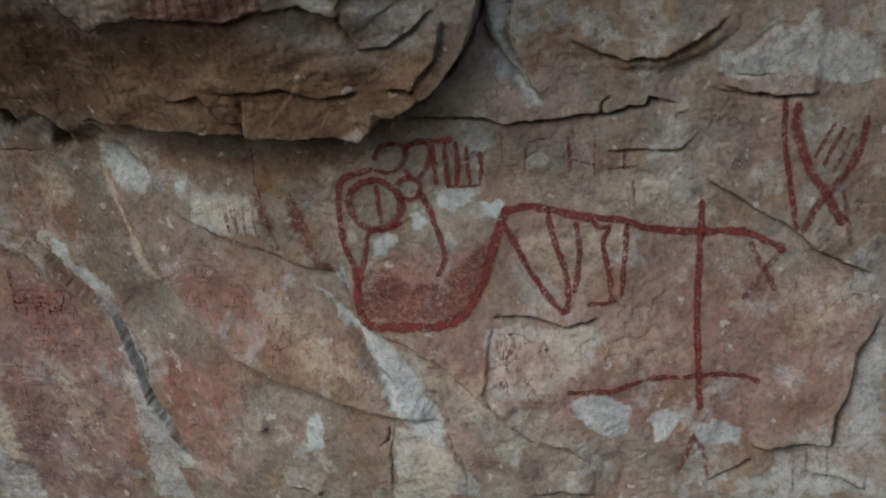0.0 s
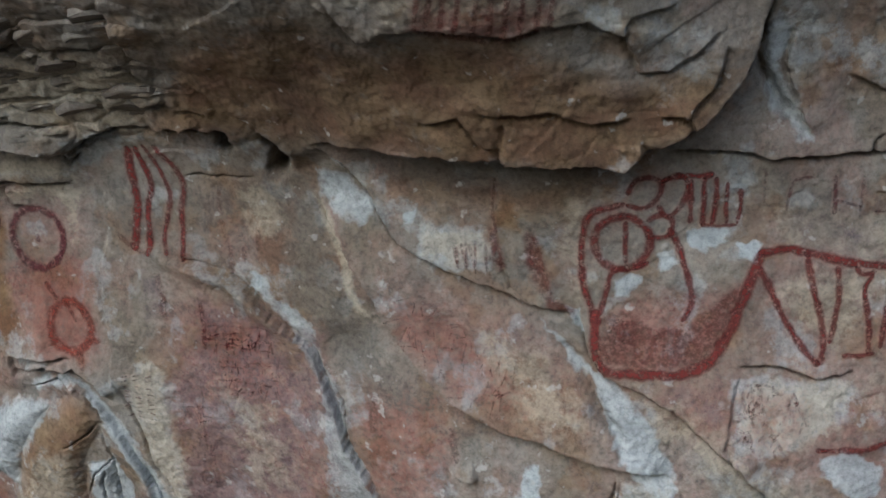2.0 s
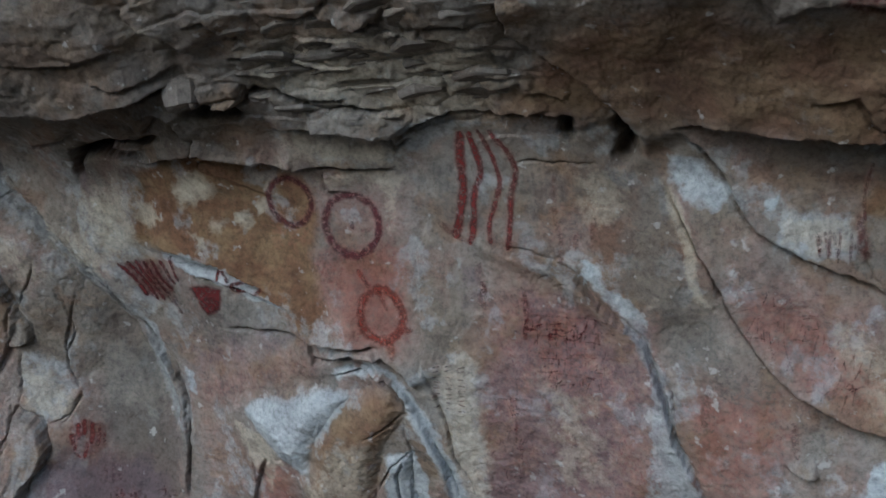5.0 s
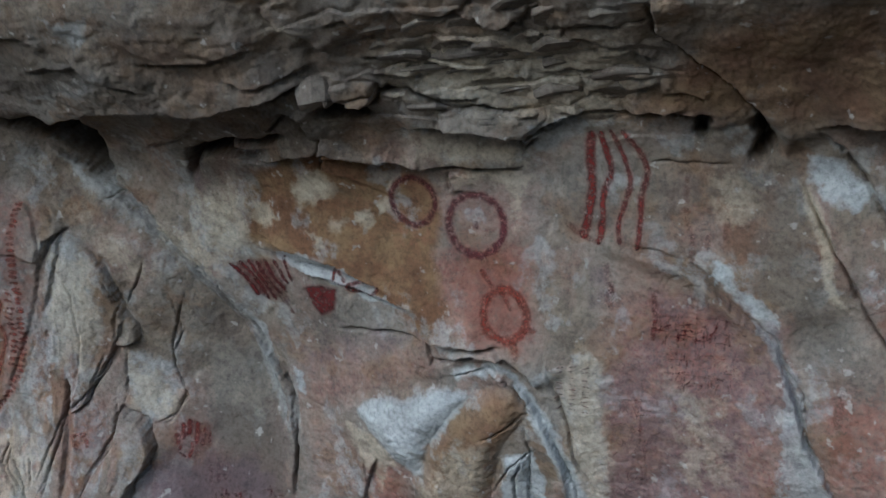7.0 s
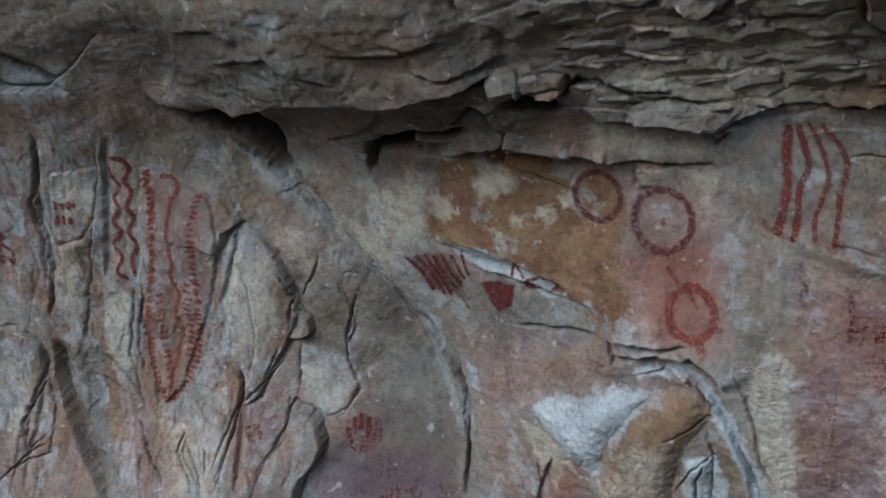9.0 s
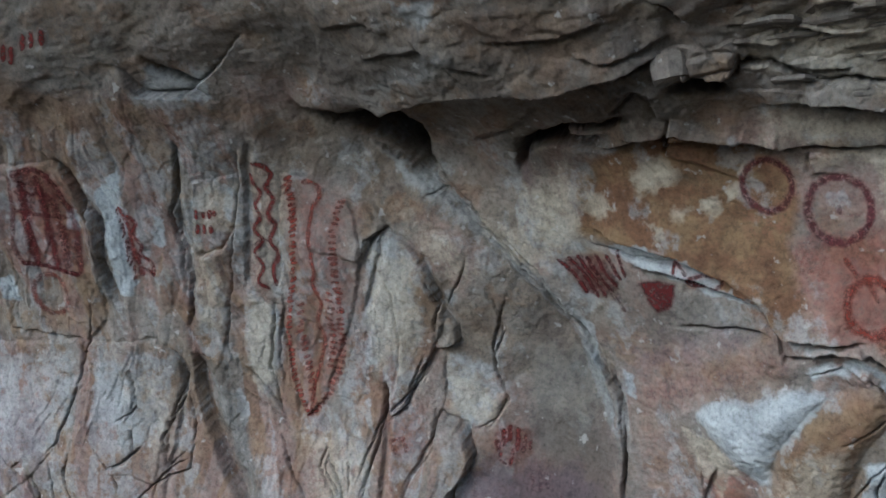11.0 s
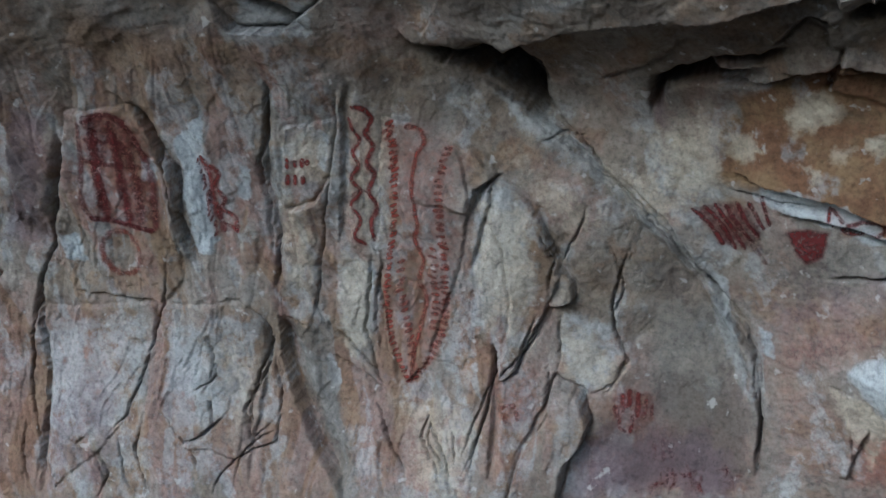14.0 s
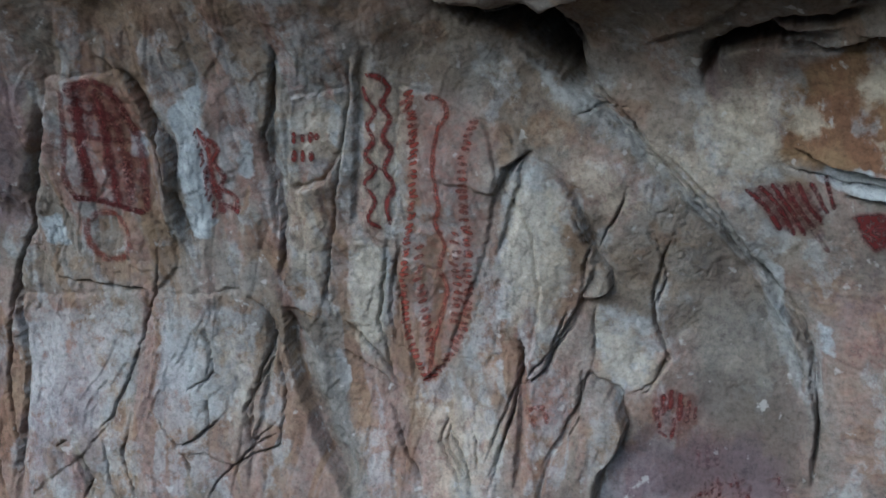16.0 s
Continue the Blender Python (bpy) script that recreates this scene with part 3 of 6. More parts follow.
stain("pale", .85, .015, "-5.825,0.617 -5.761,0.607 -5.789,0.491 -5.842,0.513")
stain("pale", .85, .015, "-6.287,0.319 -6.182,0.332 -6.192,0.214 -6.273,0.223")
stain("pale", .7, .015, "-5.442,0.519 -5.409,0.501 -5.440,0.360 -5.472,0.391")
stain("pale", .7, .015, "-5.106,0.588 -5.063,0.554 -5.108,0.409 -5.131,0.453")
stain("pale", .6, .03, "-5.151,0.041 -5.004,0.019 -5.093,-0.300 -5.184,-0.237")
stain("pale", .6, .03, "-4.496,0.218 -4.367,0.109 -4.495,-0.217 -4.633,-0.342 -4.554,-0.010")
stain("pale", .6, .03, "-5.401,-0.199 -5.292,-0.315 -5.211,-0.601 -5.209,-0.811 -5.310,-0.587")
stain("pale", .4, .05, "-6.418,0.001 -5.950,-0.042 -6.007,-0.346 -6.099,-0.477 -6.488,-0.565")
stain("pale", .4, .05, "-5.926,-0.069 -5.463,-0.114 -5.601,-0.495 -5.907,-0.540")
stain("pale", .4, .04, "-3.840,0.424 -3.639,0.173 -3.705,0.076 -3.860,0.151")
stain("pale", .5, .04, "-4.291,-0.441 -4.094,-0.482 -4.152,-0.649 -4.279,-0.578")
stain("pale", .25, .05, "-4.345,-0.564 -4.219,-0.657 -4.247,-0.799 -4.384,-0.942")
stain("pale", .45, .04, "-5.325,1.075 -5.000,0.983 -5.106,0.955 -5.327,1.012")
stain("rose", .40, .04, "-4.833,0.587 -4.610,0.463 -4.627,-0.001 -4.789,-0.375 -4.927,-0.477 -5.010,-0.261")
stain("rose", .7, .03, "-6.029,0.808 -5.792,0.771 -5.851,0.300 -6.124,0.418")
stain("rose", .5, .05, "-5.197,-0.333 -4.981,-0.539 -4.956,-0.878 -5.158,-0.862")
stain("rose", .45, .05, "-4.596,-0.523 -4.366,-0.558 -4.471,-0.879 -4.657,-0.854")
stain("rose", .5, .05, "-4.193,-0.597 -3.947,-0.639 -3.982,-0.846 -4.160,-0.818")
stain("rose", .55, .05, "-4.249,-0.860 -3.683,-0.923 -3.691,-1.033 -4.298,-0.961")
stain("rose", .4, .05, "-5.447,-0.406 -5.262,-0.681 -5.258,-0.851 -5.459,-0.828")
stain("rose", .35, .05, "-6.628,0.045 -6.322,0.019 -6.434,-0.759 -6.955,-0.768 -6.880,-0.179")
stain("rose", .4, .04, "-3.495,-0.301 -2.895,-0.219 -3.162,-0.422 -3.497,-0.506")
stain("ochre", .4, .05, "-5.906,1.108 -5.221,0.903 -5.303,0.664 -5.688,0.755 -5.968,0.878")
stain("ochre", .4, .05, "-5.292,0.377 -5.153,0.328 -5.220,0.077 -5.369,0.100")
stain("ochre", .6, .04, "-5.658,-0.058 -5.484,-0.086 -5.607,-0.260")
stain("ochre", .35, .05, "-4.472,-0.220 -4.327,-0.195 -4.453,-0.498 -4.544,-0.442")
# Shade in the hollow, the roof slots and the far cleft, painted dark.
stain("shade_and_stain", .5, .05, "-4.247,-0.779 -3.947,-0.639 -3.583,-0.629 -3.598,-1.032 -4.034,-1.009")
stain("shade_and_stain", .6, .05, "-4.545,0.834 -4.275,0.858 -4.214,0.543 -4.342,0.610")
stain("shade_and_stain", .5, .05, "-3.740,0.714 -3.327,0.612 -3.489,0.493 -3.780,0.471")
stain("shade_and_stain", .35, .03, "-5.184,1.172 -4.928,1.044 -5.010,0.960 -5.234,1.057")
stain("shade_and_stain", .35, .05, "-6.158,1.479 -6.052,1.461 -6.353,0.913 -6.526,0.803")
region("overhang", "-1.742,1.724 -1.786,1.283 -1.805,1.080 -1.692,0.917 -1.523,0.759 -1.439,0.647 -1.326,0.640 -1.136,0.622 -0.849,0.591 -0.646,0.576 -0.274,0.530 -0.288,0.532 -0.241,0.565 -0.117,0.615 0.006,0.672 0.099,0.774 0.151,0.863 0.207,1.051 0.262,1.308")
region("roof", "-4.670,1.642 -4.892,0.960 -4.466,0.793 -4.211,0.594 -3.766,0.628 -3.375,0.589 -3.085,0.830 -2.836,0.787 -2.336,0.731 -1.656,0.679 -1.468,0.672 -1.555,0.810 -1.675,0.932 -1.791,1.056 -1.795,1.242 -1.742,1.724")
region("buttress", "-12.573,2.097 -4.892,0.960 -4.466,0.793 -4.227,0.539 -3.995,0.226 -3.837,0.027 -3.721,-0.214 -3.607,-0.406 -3.554,-0.581 -3.552,-0.802 -3.618,-1.286 -14.323,-1.058")
region("slab", "-1.398,0.454 -1.361,0.340 -1.289,0.205 -1.210,0.002 -1.109,-0.178 -0.974,-0.331 -0.803,-0.417 -0.587,-0.482 -0.378,-0.552 -0.378,-0.421 -0.441,-0.288 -0.490,-0.137 -0.496,-0.001 -0.659,0.047 -0.798,0.119 -0.922,0.176 -1.099,0.299 -1.168,0.459 -1.227,0.555 -1.310,0.642")
region("panel", "-3.582,0.209 -3.444,0.146 -3.215,0.094 -3.047,0.017 -2.907,-0.078 -2.855,-0.179 -2.821,-0.209 -2.646,-0.199 -2.505,-0.213 -2.371,-0.246 -2.317,0.147 -2.290,0.465 -2.861,0.533 -3.346,0.611 -3.522,0.575")
ledge(.02, .06, "-2.595,1.212 -2.484,1.186 -2.391,1.228 -2.342,1.280")
ledge(.03, .05, "-2.433,1.183 -2.358,1.136 -2.281,1.116 -2.219,1.168")
ledge(.02, .05, "-2.606,1.003 -2.485,0.959 -2.365,0.956")
ledge(.02, .05, "-2.468,0.905 -2.355,0.910 -2.229,0.887")
ledge(.02, .05, "-2.201,0.918 -2.090,0.928 -1.958,0.904 -1.819,0.874")
ledge(.02, .04, "-2.058,0.832 -1.968,0.841 -1.913,0.813 -1.803,0.850")
ledge(.02, .05, "-2.560,0.785 -2.443,0.791 -2.325,0.757 -2.238,0.723")
ledge(.02, .05, "-2.702,0.883 -2.578,0.839 -2.447,0.817")
ledge(.02, .04, "-2.174,0.733 -2.061,0.746 -1.885,0.715 -1.718,0.729")
ledge(.02, .05, "-2.158,1.042 -2.029,1.063 -1.942,1.021 -1.819,1.032")
ledge(.02, .05, "-1.997,0.973 -1.890,0.988 -1.793,0.943")
ledge(.02, .05, "-2.815,1.045 -2.703,1.047 -2.635,1.001 -2.574,1.036")
ledge(.02, .04, "-2.220,1.079 -2.130,1.090")
ledge(.02, .05, "-2.378,1.027 -2.267,1.033 -2.177,0.997")
ledge(.02, .05, "-2.095,1.116 -1.999,1.128 -1.893,1.100")
ledge(.02, .05, "-2.536,1.076 -2.435,1.078 -2.374,1.045")
ledge(.02, .05, "-2.810,0.972 -2.695,0.943 -2.591,0.947")
ledge(.02, .04, "-1.808,0.798 -1.722,0.809 -1.649,0.778")
ledge(.02, .06, "-3.293,0.815 -3.199,0.842 -3.129,0.793 -3.119,0.690")
ledge(.02, .06, "-2.873,0.594 -2.736,0.548")
ledge(.03, .12, "-2.782,0.737 -2.669,0.717 -2.525,0.687 -2.333,0.638")
ledge(.02, .08, "-3.990,0.609 -3.699,0.718 -3.596,0.808")
ledge(.02, .10, "-3.670,0.629 -3.525,0.638 -3.334,0.656")
ledge(.02, .08, "-3.912,1.155 -3.834,1.053 -3.629,0.989")
ledge(.02, .08, "-3.619,1.119 -3.396,1.104 -3.169,1.131")
ledge(.02, .08, "-4.216,1.085 -3.877,1.117 -3.743,0.925")
ledge(.02, .06, "-2.900,1.197 -2.816,1.210 -2.759,1.135 -2.691,1.162")
ledge(.02, .06, "-3.335,1.042 -3.225,0.993 -3.091,1.004 -2.993,1.043")
ledge(.02, .06, "-4.334,1.225 -4.103,1.242 -4.006,1.178")
crack(.014, .02, "-4.281,0.592 -4.194,0.482 -4.085,0.328 -3.996,0.180 -3.904,0.044")
crack(.010, .02, "-4.278,0.378 -4.184,0.394 -4.076,0.388")
crack(.010, .04, "-4.636,-0.332 -4.569,-0.428 -4.591,-0.530 -4.605,-0.608 -4.673,-0.759 -4.712,-0.870")
crack(.010, .035, "-4.592,-0.537 -4.481,-0.498 -4.451,-0.402 -4.386,-0.289")
crack(.010, .03, "-4.317,0.056 -4.279,-0.113")
crack(.008, .03, "-4.119,0.116 -4.176,0.010 -4.259,-0.103")
crack(.008, .03, "-3.967,-0.039 -4.092,-0.286 -4.100,-0.417 -4.053,-0.552 -4.132,-0.635 -4.219,-0.643")
ledge(.02, .05, "-4.082,-0.276 -4.091,-0.409 -4.044,-0.543 -4.123,-0.625")
crack(.010, .03, "-4.363,-0.485 -4.388,-0.645 -4.524,-0.823")
crack(.008, .025, "-4.826,-0.609 -4.858,-0.700 -4.776,-0.837")
crack(.008, .025, "-4.751,-0.663 -4.746,-0.797")
crack(.008, .015, "-1.476,-0.215 -1.393,-0.336 -1.390,-0.507 -1.347,-0.654")
crack(.006, .025, "-3.584,0.164 -3.399,0.109 -3.192,0.082")
crack(.006, .025, "-3.423,0.066 -3.156,0.001 -2.897,-0.103")
ledge(.03, .04, "-3.409,0.081 -3.143,0.017 -2.887,-0.088")
crack(.010, .03, "-2.828,-0.283 -2.725,-0.254 -2.626,-0.237")
crack(.006, .015, "-3.210,-0.753 -3.211,-0.921")
ledge(.015, .06, "-3.246,-0.982 -3.189,-0.820 -3.146,-0.739")
ledge(.02, .08, "-2.647,0.496 -2.652,0.414")
crack(.008, .03, "-6.931,-0.484 -6.788,-0.459 -6.743,-0.429")
crack(.006, .02, "-6.368,-0.533 -6.294,-0.504")
crack(.010, .03, "-6.619,-0.419 -6.657,-0.564 -6.616,-0.686")
crack(.008, .025, "-6.284,-0.565 -6.247,-0.659 -6.172,-0.711")
crack(.010, .03, "-6.159,-0.497 -6.142,-0.685 -6.082,-0.762")
crack(.008, .03, "-5.730,-0.157 -5.702,-0.338 -5.770,-0.393")
crack(.008, .03, "-5.738,-0.402 -5.736,-0.522 -5.829,-0.576")
crack(.008, .03, "-5.844,-0.594 -5.808,-0.671")
crack(.010, .04, "-5.659,-0.775 -5.632,-0.658 -5.482,-0.626 -5.462,-0.427 -5.461,-0.286")
crack(.010, .04, "-5.484,-0.185 -5.491,-0.329 -5.573,-0.453 -5.594,-0.609")
crack(.008, .03, "-5.356,0.229 -5.413,-0.036")
crack(.010, .04, "-5.213,-0.232 -5.100,-0.370 -5.020,-0.504")
crack(.008, .03, "-4.973,-0.011 -5.039,-0.208 -5.037,-0.377")
crack(.010, .04, "-5.059,-0.533 -5.009,-0.706 -4.951,-0.854")
crack(.010, .035, "-4.613,-0.343 -4.561,-0.417 -4.594,-0.566 -4.652,-0.708 -4.717,-0.829")
crack(.010, .035, "-4.572,-0.529 -4.476,-0.488 -4.435,-0.396 -4.363,-0.310")
crack(.008, .03, "-4.273,-0.053 -4.329,-0.201")
crack(.007, .025, "-4.030,-0.182 -4.095,-0.313 -4.089,-0.437 -4.035,-0.515")
crack(.008, .03, "-4.294,-0.301 -4.331,-0.522")
crack(.008, .03, "-4.354,-0.539 -4.385,-0.685 -4.491,-0.812")
crack(.008, .025, "-4.834,-0.591 -4.879,-0.693 -4.805,-0.864")
crack(.032, .05, "-6.131,0.770 -6.200,0.591 -6.295,0.360")
crack(.018, .04, "-5.227,0.829 -5.288,0.662 -5.327,0.513")
crack(.014, .05, "-6.714,0.135 -6.631,0.264 -6.645,0.377")
crack(.012, .02, "-5.729,0.655 -5.747,0.366 -5.739,0.206")
crack(.012, .03, "-3.546,-0.513 -3.571,-0.627 -3.552,-0.802 -3.591,-0.961")
ledge(.022, .15, "0.425,0.732 0.518,0.673 0.606,0.647 0.732,0.633 0.844,0.670 0.956,0.715")
ledge(.014, .06, "-0.222,1.038 -0.210,0.969 -0.178,0.904 -0.099,0.885 -0.004,0.922 0.069,0.983")
ledge(.012, .10, "-0.599,0.780 -0.621,0.667 -0.608,0.582")
ledge(.02, .06, "-0.279,0.549 -0.204,0.635 -0.200,0.670")
ledge(.02, .05, "-0.139,0.733 -0.065,0.744 -0.015,0.643")
ledge(.02, .08, "-0.879,0.793 -0.733,0.819 -0.684,0.700 -0.627,0.684")
ledge(.012, .12, "-1.065,1.261 -1.019,1.206 -0.960,1.096 -0.856,1.140 -0.760,1.152")
crack(.006, .02, "0.846,0.485 0.935,0.452 1.115,0.419 1.205,0.402")
crack(.006, .015, "0.023,-0.198 0.095,-0.194 0.191,-0.222 0.285,-0.266 0.355,-0.266 0.416,-0.250")
ledge(.015, .05, "1.094,-0.967 1.172,-0.983 1.268,-1.052")
ledge(.02, .05, "0.080,-0.882 0.210,-0.873 0.318,-0.912")
ledge(.015, .05, "0.715,-0.911 0.881,-0.861")
crack(.006, .02, "0.156,0.840 0.193,0.706")
ledge(.012, .04, "0.494,0.329 0.735,0.296 0.783,0.317")
ledge(.02, .06, "-0.891,-0.838 -0.796,-0.839 -0.735,-0.886")
crack(.006, .015, "-0.469,-0.665 -0.417,-0.644 -0.405,-0.576")
# Shade of the overhang and roof undersides, put into the colour.
stain("shade_and_stain", .22, .05, "-1.615,1.088 -1.136,1.186 -0.994,1.069 -0.708,1.097 -0.510,1.052 -0.252,0.904 -0.112,0.849 0.094,0.922 0.144,0.824 0.006,0.672 -0.288,0.532 -0.756,0.599 -1.322,0.667 -1.967,0.686")
stain("ochre", .8, .05, "-1.615,1.088 -1.136,1.186 -0.994,1.069 -0.716,1.086 -0.514,1.043 -0.258,0.884 0.078,0.844 0.023,0.667 -0.286,0.540 -0.670,0.597 -1.187,0.683 -1.967,0.686")
stain("shade_and_stain", .55, .06, "-6.609,1.794 -5.860,1.541 -6.019,1.154 -6.353,0.913 -7.048,0.993")
stain("shade_and_stain", .3, .06, "-5.860,1.541 -4.767,1.342 -4.860,0.979 -5.261,0.861 -5.881,0.944 -6.019,1.154")
# Painted shade in the corner where overhang and roof meet.
stain("shade_and_stain", .4, .05, "-1.804,1.104 -1.460,0.955 -1.179,0.932 -1.170,0.660 -1.413,0.684 -1.553,0.834")
stain("shade_and_stain", .4, .04, "-1.673,0.703 -1.468,0.672 -1.475,0.494 -1.666,0.509")
crack(.10, .25, "-6.114,1.657 -6.286,1.254 -6.452,0.902")
stain("rose", .6, .05, "-4.224,-0.782 -3.956,-0.787 -3.604,-0.831 -3.598,-1.032 -4.298,-0.961")
stain("pale", .55, .02, "-5.146,0.013 -5.059,0.053 -4.984,-0.009 -5.061,-0.256 -5.137,-0.365 -5.180,-0.213")
stain("ochre", .5, .03, "-4.973,0.041 -4.910,-0.018 -5.007,-0.537 -5.059,-0.351")
stain("ochre", .45, .03, "-4.432,-0.002 -4.288,0.024 -4.291,-0.252 -4.450,-0.455 -4.508,-0.310")
stain("pale", .5, .03, "-4.560,0.182 -4.407,0.161 -4.437,-0.026 -4.579,-0.301 -4.683,-0.338")
stain("ochre", .4, .03, "-4.608,0.096 -4.530,0.132 -4.615,-0.202 -4.734,-0.333")
stain("pale", .45, .04, "-4.298,-0.300 -4.083,-0.390 -4.051,-0.513 -4.217,-0.635 -4.338,-0.476")
stain("ochre", .45, .03, "-5.585,-0.082 -5.466,-0.127 -5.505,-0.230 -5.607,-0.260")
stain("pale", .5, .03, "-6.468,-0.020 -6.248,-0.088 -6.315,-0.470 -6.513,-0.467")
stain("rose", .5, .04, "-6.371,-0.079 -6.043,-0.105 -6.188,-0.472 -6.409,-0.420")
stain("pale", .55, .03, "-5.904,-0.120 -5.731,-0.239 -5.772,-0.421 -5.924,-0.354")
stain("ochre", .4, .03, "-5.979,-0.348 -5.752,-0.560 -5.786,-0.737 -5.963,-0.580")
stain("ochre", .4, .04, "-6.160,0.209 -5.815,0.114 -5.788,-0.039 -6.198,0.033")
stain("rose", .5, .04, "-6.847,-0.046 -6.534,0.037 -6.577,-0.418 -6.940,-0.565")
stain("rose", .5, .03, "-6.041,0.824 -5.745,0.777 -5.811,0.291 -6.110,0.358")
plate(.030, "-4.455,0.279 -4.346,0.185 -4.295,0.049 -4.267,-0.118 -4.223,-0.189 -4.236,-0.264 -4.327,-0.269 -4.433,-0.390 -4.476,-0.495 -4.559,-0.505 -4.516,-0.400 -4.472,-0.220 -4.467,0.003 -4.548,0.181")
region("flake_on_buttress", "-4.455,0.279 -4.346,0.185 -4.295,0.049 -4.267,-0.118 -4.223,-0.189 -4.236,-0.264 -4.327,-0.269 -4.433,-0.390 -4.476,-0.495 -4.559,-0.505 -4.516,-0.400 -4.472,-0.220 -4.467,0.003 -4.548,0.181")
plate(.022, "-4.295,-0.139 -4.223,-0.189 -4.231,-0.263 -4.329,-0.275")
region("flake_on_buttress", "-4.295,-0.139 -4.223,-0.189 -4.231,-0.263 -4.329,-0.275")
plate(.085, "-4.343,-0.542 -4.238,-0.630 -4.217,-0.731 -4.247,-0.799 -4.314,-0.846 -4.365,-0.984 -4.543,-0.952 -4.491,-0.812 -4.396,-0.682")
region("flake_on_buttress", "-4.343,-0.542 -4.238,-0.630 -4.217,-0.731 -4.247,-0.799 -4.314,-0.846 -4.365,-0.984 -4.543,-0.952 -4.491,-0.812 -4.396,-0.682")
plate(.018, "-4.854,0.592 -4.594,0.414 -4.567,0.228 -4.660,-0.046 -4.845,-0.417 -4.927,-0.477 -4.996,-0.358 -4.984,-0.009")
region("flake_on_buttress", "-4.854,0.592 -4.594,0.414 -4.567,0.228 -4.660,-0.046 -4.845,-0.417 -4.927,-0.477 -4.996,-0.358 -4.984,-0.009")
plate(.012, "-6.442,0.030 -5.919,-0.010 -5.969,-0.209 -6.098,-0.431 -6.257,-0.565 -6.496,-0.707 -6.500,-0.322")
region("flake_on_buttress", "-6.442,0.030 -5.919,-0.010 -5.969,-0.209 -6.098,-0.431 -6.257,-0.565 -6.496,-0.707 -6.500,-0.322")
plate(.012, "-5.893,-0.025 -5.584,-0.071 -5.499,-0.183 -5.514,-0.323 -5.598,-0.449 -5.632,-0.670 -5.756,-0.606 -5.858,-0.592 -5.954,-0.419")
region("flake_on_buttress", "-5.893,-0.025 -5.584,-0.071 -5.499,-0.183 -5.514,-0.323 -5.598,-0.449 -5.632,-0.670 -5.756,-0.606 -5.858,-0.592 -5.954,-0.419")
plate(.016, "-6.071,0.841 -5.824,0.828 -5.747,0.605 -5.765,0.314 -5.798,0.061 -5.892,-0.013 -6.274,0.093 -6.344,0.231")
region("flake_on_buttress", "-6.071,0.841 -5.824,0.828 -5.747,0.605 -5.765,0.314 -5.798,0.061 -5.892,-0.013 -6.274,0.093 -6.344,0.231")
plate(.008, "-5.218,0.623 -5.051,0.615 -5.098,0.396 -5.204,0.284 -5.220,0.077 -5.289,-0.194 -5.420,-0.148 -5.350,0.227")
region("flake_on_buttress", "-5.218,0.623 -5.051,0.615 -5.098,0.396 -5.204,0.284 -5.220,0.077 -5.289,-0.194 -5.420,-0.148 -5.350,0.227")
plate(.025, "-6.754,0.418 -6.627,0.346 -6.637,0.181 -6.722,0.053 -6.921,-0.068")
region("flake_on_buttress", "-6.754,0.418 -6.627,0.346 -6.637,0.181 -6.722,0.053 -6.921,-0.068")
ledge(.02, .4, "-4.015,0.211 -4.189,0.381 -4.352,0.554 -4.462,0.663")
ledge(.015, .3, "-3.530,-0.614 -3.725,-0.258 -3.902,0.036 -4.105,0.283 -4.320,0.487")
crack(.01, .02, "-4.103,0.344 -3.977,0.179 -3.824,-0.026 -3.731,-0.266")
crack(.01, .02, "-4.313,0.542 -4.146,0.382 -3.994,0.236")
stain("pale", .5, .04, "-4.411,0.621 -4.103,0.344 -3.698,-0.107 -3.588,-0.451 -3.769,-0.214 -4.029,0.159 -4.376,0.467")
stain("pale", .4, .03, "-3.840,0.424 -3.624,0.265 -3.582,0.102 -3.701,0.101 -3.818,0.264")
# Darkness of the slot below the roof, painted on.
stain("shade_and_stain", .5, .04, "-3.751,0.714 -3.694,0.654 -3.820,0.400 -3.861,0.447")
stain("pale", .55, .03, "-5.217,1.153 -4.951,1.099 -4.967,0.976 -5.321,1.024")
plate(.020, "-3.025,0.870 -2.993,0.927 -2.909,0.956 -2.816,0.932 -2.848,0.851 -2.947,0.846")
region("flake_on_roof", "-3.025,0.870 -2.993,0.927 -2.909,0.956 -2.816,0.932 -2.848,0.851 -2.947,0.846")
stain("rose", .75, .06, "-2.778,0.154 -2.587,0.163 -2.401,0.209 -2.357,0.062 -2.399,-0.179 -2.571,-0.168 -2.703,-0.045")

# The arch and its rounded core, under the stained panel.
mound(.05, .10, "-2.904,-0.711 -2.859,-0.598 -2.760,-0.475 -2.668,-0.399 -2.553,-0.330 -2.465,-0.351 -2.432,-0.442 -2.468,-0.507 -2.532,-0.571 -2.588,-0.660 -2.674,-0.949 -3.004,-1.001 -2.988,-0.813")
region("flake_on_rock_wall", "-2.904,-0.711 -2.859,-0.598 -2.760,-0.475 -2.668,-0.399 -2.553,-0.330 -2.465,-0.351 -2.432,-0.442 -2.468,-0.507 -2.532,-0.571 -2.588,-0.660 -2.674,-0.949 -3.004,-1.001 -2.988,-0.813")
mound(.045, .12, "-3.214,-0.524 -3.052,-0.440 -2.861,-0.360 -2.701,-0.367 -2.653,-0.397 -2.766,-0.526 -2.868,-0.625 -2.947,-0.769 -3.073,-0.730 -3.154,-0.618")
